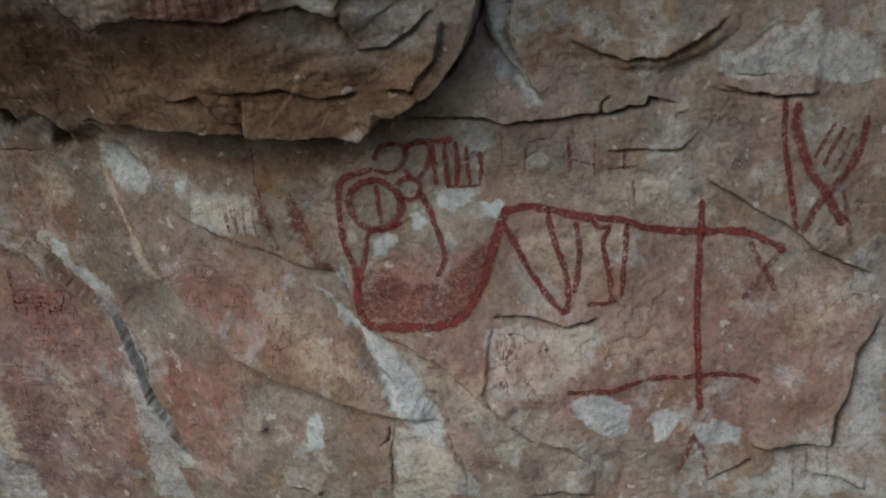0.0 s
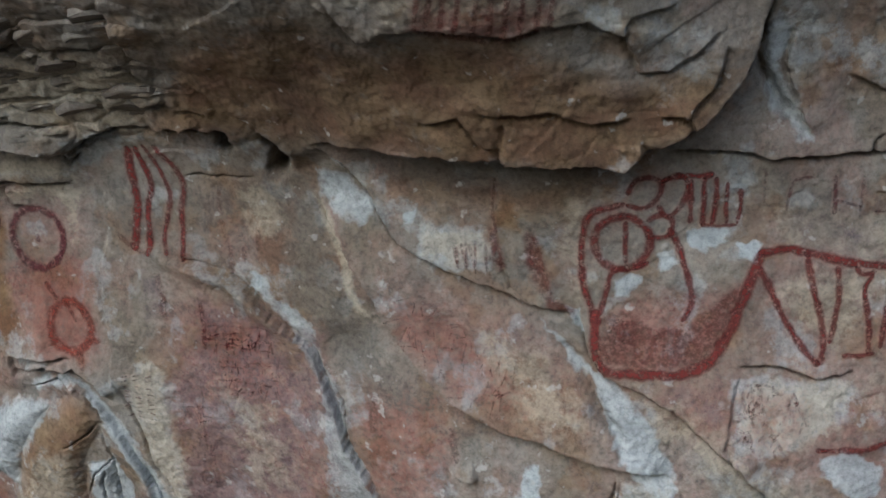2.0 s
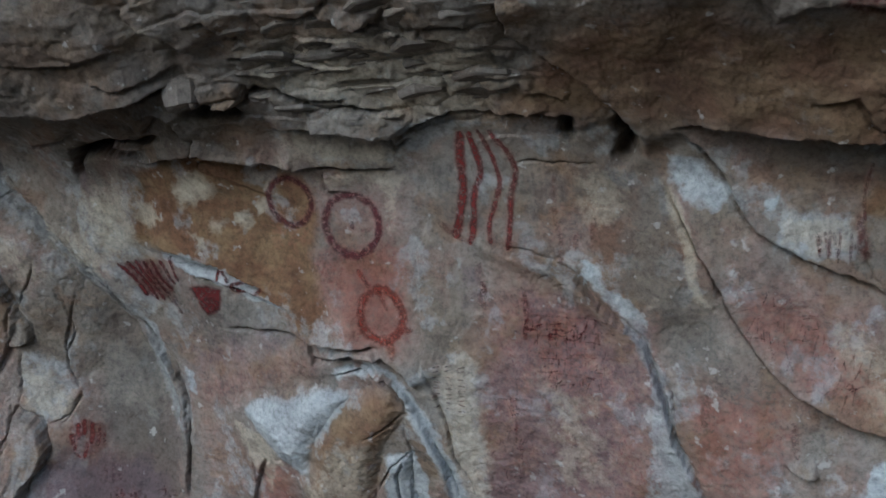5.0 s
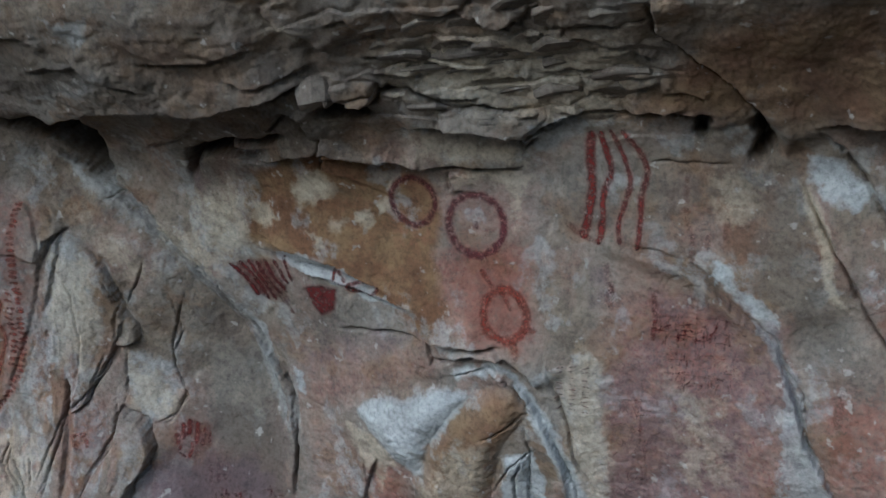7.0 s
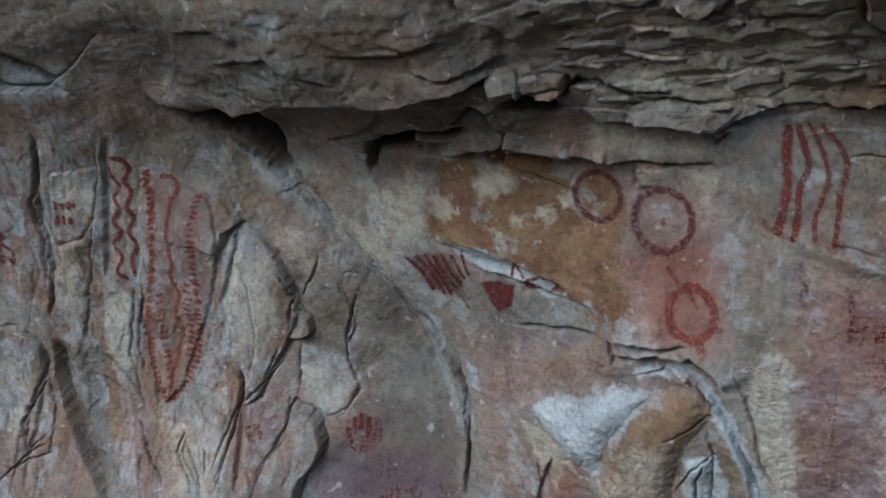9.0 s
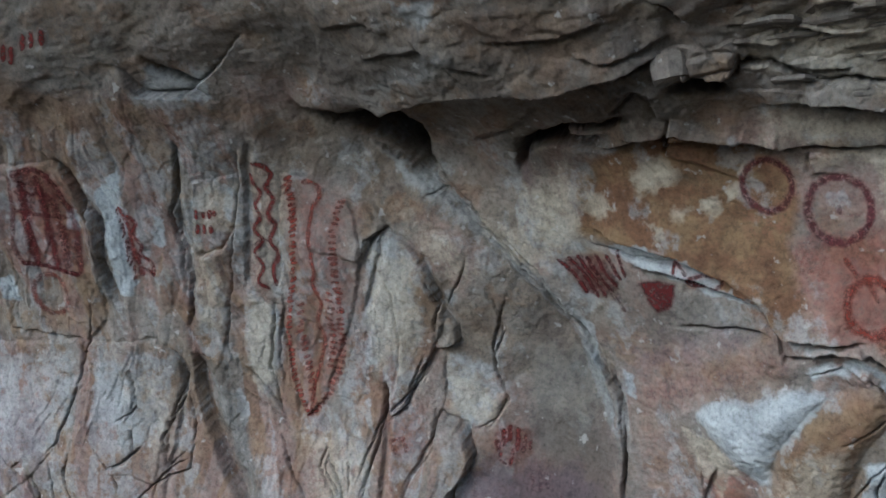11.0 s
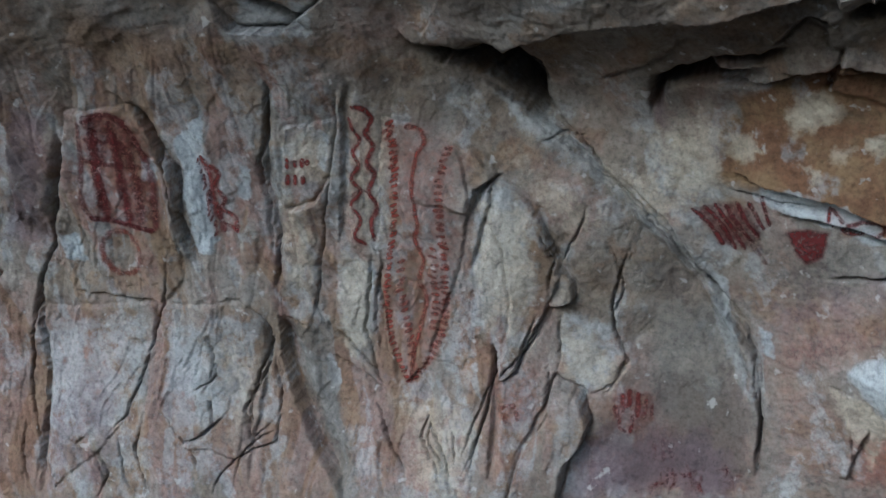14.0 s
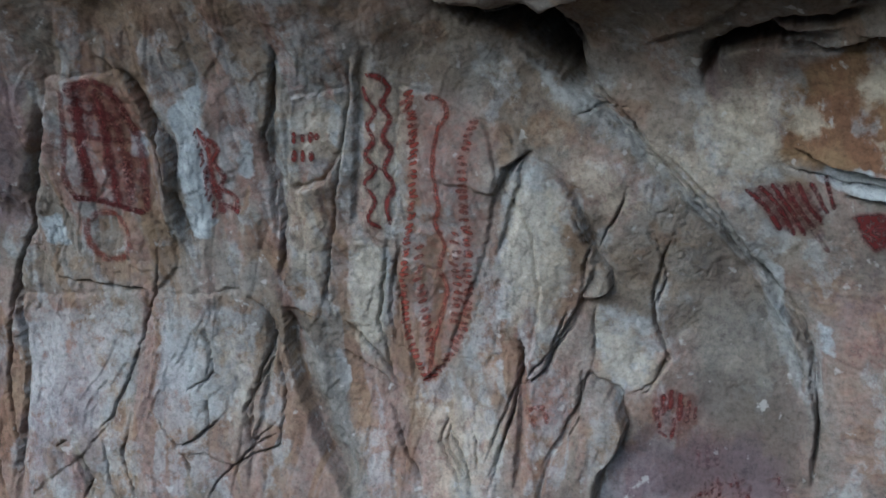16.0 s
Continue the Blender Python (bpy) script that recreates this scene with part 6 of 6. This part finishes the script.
stroke(art, "sign", 0.0096, .5, "0.378,0.317 0.454,0.284")
stroke(art, "sign", 0.0095, .5, "0.468,0.384 0.450,0.269")
stroke(art, "sign", 0.0114, .6, "0.559,0.328 0.552,0.252")
stroke(art, "sign", 0.0096, .55, "0.495,0.263 0.599,0.262")
stroke(art, "sign", 0.0096, .45, "0.575,0.212 0.571,0.126")
stroke(art, "sign", 0.0076, .3, "0.167,0.463 0.152,0.343")
art = painting("painted_plant", "dark red painted forked figure with raised strokes")
stroke(art, "stem", 0.0190, .8, "1.096,0.411 1.085,0.299 1.088,0.180 1.092,0.078 1.102,-0.050")
stroke(art, "stem", 0.0323, .85, "1.139,0.398 1.127,0.312 1.151,0.178 1.204,0.067 1.234,-0.009 1.257,-0.066")
stroke(art, "stem", 0.0286, .7, "1.356,0.309 1.333,0.216 1.286,0.133 1.224,0.074 1.164,0.013 1.121,-0.061")
stroke(art, "twig", 0.0151, .7, "1.254,0.304 1.219,0.256 1.175,0.194")
stroke(art, "twig", 0.0151, .7, "1.281,0.281 1.241,0.223 1.200,0.160")
stroke(art, "twig", 0.0151, .65, "1.307,0.256 1.267,0.188 1.231,0.134")
stroke(art, "twig", 0.0173, .5, "1.261,0.067 1.271,-0.016 1.278,-0.143")
art = painting("painted_smudge", "broad faded dark-red painted smear beside the ledge")
stroke(art, "mark", 0.0101, .4, "-0.856,0.283 -0.858,0.221")
stroke(art, "mark", 0.0101, .4, "-0.822,0.297 -0.830,0.206")
stroke(art, "mark", 0.0101, .4, "-0.790,0.297 -0.802,0.192")
stroke(art, "mark", 0.0101, .4, "-0.757,0.287 -0.764,0.181")
art = painting("painted_prints", "pale washed red finger marks on flaked rock")
stroke(art, "mark", 0.0120, .25, "0.044,-0.267 0.047,-0.361")
stroke(art, "mark", 0.0120, .25, "0.076,-0.256 0.072,-0.363")
stroke(art, "mark", 0.0120, .25, "0.105,-0.266 0.096,-0.366")
stroke(art, "mark", 0.0121, .25, "0.027,-0.391 0.068,-0.468")
stroke(art, "mark", 0.0121, .25, "0.111,-0.368 0.158,-0.478")
stroke(art, "mark", 0.0140, .25, "0.202,-0.294 0.248,-0.405")
art = painting("painted_tail_lines", "short faded red lines low on the panel")
stroke(art, "line", 0.0102, .35, "1.029,-0.905 1.014,-1.020")
stroke(art, "line", 0.0102, .35, "1.077,-0.882 1.064,-0.976")
stroke(art, "line", 0.0082, .3, "1.152,-0.875 1.137,-0.999")
art = painting("painted_stripes", "faded red vertical painted stripes on the boulder face")
stroke(art, "stripe", 0.0144, .6, "-0.734,1.273 -0.773,1.153")
stroke(art, "stripe", 0.0143, .5, "-0.699,1.268 -0.742,1.160")
stroke(art, "stripe", 0.0159, .6, "-0.666,1.262 -0.701,1.151")
stroke(art, "stripe", 0.0143, .55, "-0.623,1.255 -0.668,1.129")
stroke(art, "stripe", 0.0160, .6, "-0.575,1.246 -0.621,1.106")
stroke(art, "stripe", 0.0160, .6, "-0.538,1.238 -0.577,1.095")
stroke(art, "stripe", 0.0160, .6, "-0.497,1.230 -0.542,1.077")
stroke(art, "stripe", 0.0144, .55, "-0.456,1.221 -0.494,1.084")
stroke(art, "stripe", 0.0144, .55, "-0.415,1.212 -0.445,1.098")
stroke(art, "stripe", 0.0144, .55, "-0.379,1.204 -0.406,1.102")
stroke(art, "border", 0.0195, .45, "-0.779,1.147 -0.684,1.114 -0.543,1.073 -0.439,1.097")
art = painting("painted_grid_wash", "faded red painted hatching on a pink rock panel")
stroke(art, "hatch", 0.0153, .45, "-1.901,0.041 -1.904,-0.058 -1.921,-0.149")
stroke(art, "hatch", 0.0086, .3, "-1.885,-0.047 -1.727,-0.054 -1.594,-0.063")
stroke(art, "hatch", 0.0087, .3, "-1.892,-0.104 -1.711,-0.109 -1.578,-0.114")
stroke(art, "hatch", 0.0087, .25, "-1.816,-0.038 -1.828,-0.174")
stroke(art, "hatch", 0.0087, .25, "-1.748,-0.037 -1.770,-0.220")
stroke(art, "hatch", 0.0087, .25, "-1.680,-0.037 -1.704,-0.266")
stroke(art, "hatch", 0.0088, .25, "-1.891,-0.267 -1.666,-0.289")
stroke(art, "hatch", 0.0089, .25, "-2.073,-0.392 -1.932,-0.386")
stroke(art, "hatch", 0.0090, .25, "-1.965,-0.267 -2.006,-0.578")
stroke(art, "smear", 0.0263, .3, "-2.064,0.075 -2.063,-0.036")
stroke(art, "smear", 0.0214, .3, "-1.747,0.246 -1.753,0.140")
stroke(art, "smear", 0.0170, .3, "-1.691,0.243 -1.694,0.183")
stroke(art, "smear", 0.0298, .3, "-1.259,-0.313 -1.287,-0.449")
stroke(art, "smear", 0.0293, .3, "-0.971,-0.401 -0.971,-0.533")
art = painting("painted_red_marks", "dark red finger marks and a worn smear on a slab")
stroke(art, "mark", 0.0099, .5, "-0.866,0.288 -0.860,0.204")
stroke(art, "mark", 0.0099, .5, "-0.839,0.293 -0.833,0.197")
stroke(art, "mark", 0.0099, .5, "-0.812,0.289 -0.803,0.184")
art = painting("painted_smear", "broad worn dark-red painted band slanting down to the ledge")
blot(art, "smear", .62, "-0.616,0.332 -0.576,0.305 -0.563,0.207 -0.546,0.085 -0.481,0.029 -0.493,0.008 -0.564,0.049 -0.599,0.125 -0.632,0.212")
blot(art, "smear", .50, "-0.737,0.361 -0.717,0.338 -0.705,0.249 -0.693,0.191 -0.726,0.180 -0.747,0.237")
stroke(art, "edge", 0.010, .5, "-0.685,0.536 -0.712,0.418 -0.713,0.322")
art = painting("painted_faint_bands", "faint purple and red painted bands beside the pink panel")
stroke(art, "band", 0.030, .30, "-1.903,0.031 -1.896,-0.069 -1.920,-0.125")
stroke(art, "band", 0.028, .25, "-2.077,0.148 -2.060,0.055 -2.077,-0.019")
stroke(art, "band", 0.020, .25, "-1.747,0.474 -1.758,0.328 -1.751,0.225")
stroke(art, "band", 0.018, .25, "-1.614,0.311 -1.636,0.229")
stroke(art, "band", 0.020, .45, "-2.207,0.293 -2.146,0.241 -2.084,0.220")
hatching(art, "hatch", 0.0070, .40, 46, 0.055, 31, "-1.917,-0.069 -1.649,-0.072 -1.633,-0.161 -1.876,-0.156")
hatching(art, "hatch", 0.0065, .30, 40, 0.050, 32, "-1.877,-0.178 -1.615,-0.203 -1.640,-0.341 -1.844,-0.335")
hatching(art, "hatch", 0.0060, .25, 30, 0.060, 33, "-2.100,-0.369 -1.950,-0.363 -2.000,-0.800 -2.113,-0.815")
art = painting("painted_finger_flecks", "dense pale-red painted finger flecks on the flaked panel")
hatching(art, "fleck", 0.0085, .30, 46, 0.040, 34, "0.026,-0.244 0.206,-0.263 0.238,-0.417 0.119,-0.489 0.007,-0.444")
art = painting("painted_scratches", "fine red scratched lines over the long slab")
hatching(art, "scratch", 0.0055, .28, 60, 0.060, 35, "-1.169,0.131 -1.020,0.086 -0.703,-0.190 -0.729,-0.318 -0.895,-0.298 -1.108,-0.087")
art = painting("painted_hollow_strokes", "faded rose painted strokes low in the hollow")
hatching(art, "stroke", 0.010, .30, 34, 0.050, 36, "-3.970,-0.962 -3.646,-0.932 -3.603,-1.047 -4.070,-1.014")
art = painting("painted_wavy_bands", "four dark-red wavy painted bands under the roof")
stroke(art, "band", 0.0291, .9, "-2.074,0.645 -2.093,0.551 -2.095,0.440 -2.117,0.334 -2.150,0.234")
stroke(art, "band", 0.0228, .9, "-2.041,0.644 -2.030,0.561 -2.020,0.484 -2.057,0.396 -2.067,0.313 -2.091,0.215")
stroke(art, "band", 0.0186, .85, "-2.007,0.653 -1.974,0.561 -1.955,0.450 -1.975,0.376 -2.010,0.293 -2.015,0.211")
stroke(art, "band", 0.0205, .85, "-1.967,0.647 -1.912,0.561 -1.888,0.483 -1.915,0.398 -1.931,0.293 -1.950,0.187")
art = painting("painted_ring_small", "small maroon painted ring on ochre rock")
ring(art, "ring", 0.0242, .75, (-2.803, 0.392), 0.088, 0.098)
stroke(art, "fill", 0.0440, .3, "-2.817,0.396 -2.783,0.384")
art = painting("painted_ring_large", "large maroon painted ring with a smudged centre")
ring(art, "ring", 0.0283, .85, (-2.563, 0.289), 0.109, 0.114)
stroke(art, "centre", 0.0348, .45, "-2.562,0.304 -2.563,0.271")
art = painting("painted_ring_low", "bright red painted ring with short spikes")
ring(art, "ring", 0.0306, .75, (-2.479, -0.051), 0.085, 0.096)
stroke(art, "spike", 0.0175, .8, "-2.560,0.124 -2.536,0.088 -2.515,0.053")
stroke(art, "spike", 0.0195, .6, "-2.427,0.018 -2.409,-0.036")
stroke(art, "spike", 0.0196, .6, "-2.493,0.047 -2.455,-0.039")
stroke(art, "spike", 0.0196, .65, "-2.416,-0.113 -2.359,-0.110")
stroke(art, "drip", 0.0307, .45, "-2.453,-0.149 -2.448,-0.216")
stroke(art, "wash", 0.1546, .12, "-2.678,0.182 -2.666,0.071")
stroke(art, "wash", 0.1520, .12, "-2.538,0.186 -2.430,0.124")
art = painting("painted_fan", "dark red painted fan of slanting strokes")
blot(art, "fill", .5, "-3.720,0.090 -3.564,0.110 -3.501,0.083 -3.467,0.006 -3.469,-0.105 -3.537,-0.073 -3.602,-0.073 -3.664,0.004")
stroke(art, "stroke", 0.0170, .9, "-3.716,0.090 -3.658,0.022 -3.615,-0.071")
stroke(art, "stroke", 0.0170, .9, "-3.669,0.097 -3.616,0.024 -3.571,-0.092")
stroke(art, "stroke", 0.0169, .9, "-3.627,0.103 -3.577,0.012 -3.537,-0.094")
stroke(art, "stroke", 0.0169, .85, "-3.588,0.100 -3.548,0.015 -3.501,-0.069")
stroke(art, "stroke", 0.0168, .85, "-3.541,0.114 -3.515,0.032 -3.479,-0.038")
stroke(art, "stroke", 0.0167, .8, "-3.497,0.111 -3.471,0.040 -3.451,-0.007")
stroke(art, "stroke", 0.0166, .8, "-3.450,0.125 -3.438,0.065 -3.430,0.009")
stroke(art, "stroke", 0.0170, .5, "-3.516,-0.071 -3.485,-0.112 -3.462,-0.153")
art = painting("painted_block", "solid dark crimson painted block on grey rock")
blot(art, "block", 1, "-3.373,-0.006 -3.315,0.008 -3.219,-0.010 -3.251,-0.110 -3.310,-0.133 -3.348,-0.102")
art = painting("painted_loop", "thin red painted loop below the ledge")
stroke(art, "stem", 0.0140, .75, "-3.205,0.092 -3.213,0.055 -3.206,0.012")
stroke(art, "stem", 0.0139, .75, "-3.201,0.087 -3.162,0.037")
ring(art, "loop", 0.0139, .75, (-3.101, 0.007), 0.074, 0.026)
art = painting("painted_dotted_rows", "rows of faint dark dots on pale rock")
dashes(art, "dot", 0.0066, .5, 0.0240, 0, "-2.281,-0.241 -2.305,-0.435")
dashes(art, "dot", 0.0065, .5, 0.0239, 0, "-2.233,-0.240 -2.251,-0.433")
dashes(art, "dot", 0.0065, .5, 0.0239, 0, "-2.183,-0.250 -2.201,-0.444")
art = painting("painted_serpent_pair", "two thin dark-red wavy painted serpent lines")
stroke(art, "serpent", 0.0166, .9, "-4.974,0.622 -4.966,0.575 -4.952,0.521 -4.992,0.480 -4.974,0.426 -5.013,0.379 -4.988,0.319 -5.036,0.270 -5.009,0.207 -5.044,0.143 -5.010,0.099")
stroke(art, "serpent", 0.0189, .9, "-4.951,0.667 -4.911,0.647 -4.890,0.597 -4.923,0.545 -4.907,0.487 -4.939,0.434 -4.923,0.374 -4.956,0.313 -4.938,0.246 -4.971,0.186 -4.973,0.106")
stroke(art, "serpent", 0.0119, .6, "-5.029,0.307 -4.981,0.324 -4.943,0.279")
art = painting("painted_dash_serpent", "tall red painted serpent built of short dashes")
dashes(art, "dash", 0.0160, .9, 0.0225, 18, "-4.834,0.567 -4.837,0.416 -4.853,0.276 -4.890,0.133 -4.937,-0.015 -4.974,-0.167 -4.976,-0.313 -4.950,-0.409 -4.927,-0.482")
dashes(art, "dash", 0.0160, .85, 0.0245, -14, "-4.624,0.428 -4.661,0.346 -4.684,0.247 -4.693,0.107 -4.712,-0.040 -4.736,-0.189 -4.765,-0.295 -4.817,-0.385 -4.896,-0.467")
dashes(art, "dash", 0.0135, .8, 0.0270, 20, "-4.883,0.005 -4.903,-0.123 -4.899,-0.248 -4.899,-0.368")
dashes(art, "dash", 0.0135, .8, 0.0270, -20, "-4.744,0.038 -4.766,-0.086 -4.770,-0.187 -4.800,-0.281")
dashes(art, "dash", 0.0141, .7, 0.0259, 18, "-4.859,0.531 -4.837,0.465 -4.845,0.395")
stroke(art, "spine", 0.0167, .85, "-4.782,0.535 -4.732,0.518 -4.713,0.465 -4.750,0.421 -4.776,0.333 -4.778,0.227 -4.775,0.155 -4.807,0.097 -4.790,0.006 -4.823,-0.079 -4.809,-0.158 -4.845,-0.253 -4.889,-0.368 -4.911,-0.468")
art = painting("painted_ticks", "two rows of short dark-red painted ticks")
stroke(art, "tick", 0.0191, .95, "-5.241,0.504 -5.254,0.462")
stroke(art, "tick", 0.0191, .95, "-5.215,0.493 -5.224,0.460")
stroke(art, "tick", 0.0190, .95, "-5.185,0.493 -5.196,0.454")
stroke(art, "tick", 0.0190, .95, "-5.166,0.484 -5.172,0.460")
stroke(art, "tick", 0.0192, .95, "-5.262,0.437 -5.276,0.390")
stroke(art, "tick", 0.0192, .95, "-5.230,0.432 -5.244,0.385")
stroke(art, "tick", 0.0191, .95, "-5.198,0.425 -5.209,0.384")
art = painting("painted_net", "dark red painted net-like figure framed by ridges")
stroke(art, "frame", 0.0293, .7, "-6.009,0.804 -5.901,0.814 -5.831,0.745 -5.812,0.615 -5.812,0.468 -5.842,0.300")
stroke(art, "frame", 0.0223, .6, "-6.025,0.802 -6.072,0.653 -6.106,0.429 -6.001,0.361 -5.851,0.296")
stroke(art, "rib", 0.0370, .75, "-5.974,0.772 -6.018,0.592 -6.036,0.380")
stroke(art, "rib", 0.0369, .75, "-5.897,0.787 -5.925,0.578 -5.947,0.335")
stroke(art, "rib", 0.0393, .6, "-5.872,0.677 -5.875,0.544 -5.897,0.333")
stroke(art, "bar", 0.0197, .55, "-6.071,0.640 -5.957,0.604 -5.819,0.562")
stroke(art, "bar", 0.0195, .5, "-6.029,0.728 -5.858,0.675")
stroke(art, "bar", 0.0200, .7, "-6.102,0.401 -5.977,0.345 -5.851,0.296")
blot(art, "fill", .50, "-5.993,0.819 -5.899,0.820 -5.923,0.699 -5.981,0.585 -6.016,0.421 -6.061,0.437 -6.043,0.597 -6.026,0.720")
blot(art, "fill", .42, "-5.876,0.816 -5.817,0.781 -5.796,0.678 -5.866,0.589 -5.918,0.648")
blot(art, "fill", .40, "-5.872,0.565 -5.827,0.508 -5.820,0.345 -5.881,0.336 -5.895,0.468")
art = painting("painted_oval", "thin faded orange-red painted oval")
ring(art, "ring", 0.0226, .6, (-6.022, 0.224), 0.083, 0.096)
art = painting("painted_crawler", "dark-red painted crawling figure on a pale streak")
stroke(art, "body", 0.0292, .85, "-5.579,0.580 -5.564,0.498 -5.586,0.382 -5.582,0.289 -5.583,0.236")
stroke(art, "body", 0.0195, .85, "-5.549,0.536 -5.522,0.492 -5.554,0.444 -5.530,0.387 -5.562,0.338 -5.514,0.292 -5.525,0.227")
dashes(art, "tick", 0.0098, .8, 0.0220, 60, "-5.597,0.556 -5.599,0.450 -5.607,0.344 -5.610,0.240")
stroke(art, "foot", 0.0147, .8, "-5.574,0.274 -5.511,0.239")
art = painting("painted_mottle", "cluster of short brick-red painted strokes")
stroke(art, "stroke", 0.0189, .7, "-4.121,-0.688 -4.109,-0.764")
stroke(art, "stroke", 0.0189, .75, "-4.086,-0.652 -4.094,-0.726")
stroke(art, "stroke", 0.0189, .75, "-4.058,-0.642 -4.071,-0.718")
stroke(art, "stroke", 0.0142, .7, "-4.056,-0.742 -4.070,-0.803")
stroke(art, "stroke", 0.0189, .75, "-4.029,-0.660 -4.041,-0.755")
stroke(art, "stroke", 0.0142, .6, "-4.001,-0.687 -4.015,-0.770")
stroke(art, "stroke", 0.0118, .5, "-3.979,-0.710 -3.987,-0.763")
stroke(art, "stroke", 0.0118, .5, "-4.114,-0.774 -4.082,-0.795")
blot(art, "wash", .3, "-4.131,-0.659 -4.062,-0.636 -3.977,-0.682 -3.974,-0.775 -4.053,-0.816 -4.123,-0.774")
art = painting("painted_orange_sign", "small orange-red painted sign low on the pillar")
stroke(art, "sign", 0.0191, .55, "-4.565,-0.622 -4.533,-0.610 -4.493,-0.620")
stroke(art, "sign", 0.0191, .5, "-4.548,-0.624 -4.531,-0.669")
stroke(art, "sign", 0.0166, .5, "-4.494,-0.631 -4.489,-0.675")
art = painting("painted_roof_strokes", "row of short red painted strokes near the roof")
stroke(art, "stroke", 0.0228, .95, "-5.787,1.394 -5.808,1.334")
stroke(art, "stroke", 0.0228, .95, "-5.759,1.375 -5.786,1.305")
stroke(art, "stroke", 0.0228, .95, "-5.726,1.360 -5.761,1.287")
stroke(art, "stroke", 0.0226, .95, "-5.663,1.401 -5.686,1.335")
stroke(art, "stroke", 0.0225, .95, "-5.617,1.408 -5.645,1.339")
stroke(art, "stroke", 0.0225, .95, "-5.569,1.406 -5.587,1.340")
art = painting("painted_purple_marks", "faded purple painted strokes in the dim hollow")
stroke(art, "stroke", 0.0165, .3, "-3.982,-0.846 -3.980,-0.919")
stroke(art, "stroke", 0.0164, .3, "-3.948,-0.841 -3.946,-0.923")
stroke(art, "stroke", 0.0164, .3, "-3.913,-0.854 -3.916,-0.915")

rng = np.random.default_rng(5)
for n in range(45):
    x, w = rng.uniform(-2.95, -1.75), rng.uniform(0.72, 1.28)
    i, j = np.searchsorted(xs, x), np.searchsorted(ws, w)
    if ZONES[zone[i, j]] == "roof":
        stone(x, w, rng.uniform(0.06, 0.17), rng.uniform(0.015, 0.04), rng.uniform(-0.005, 0.025), 900 + n)
stone(-3.02, 0.92, 0.085, 0.09, 0.07, 1)
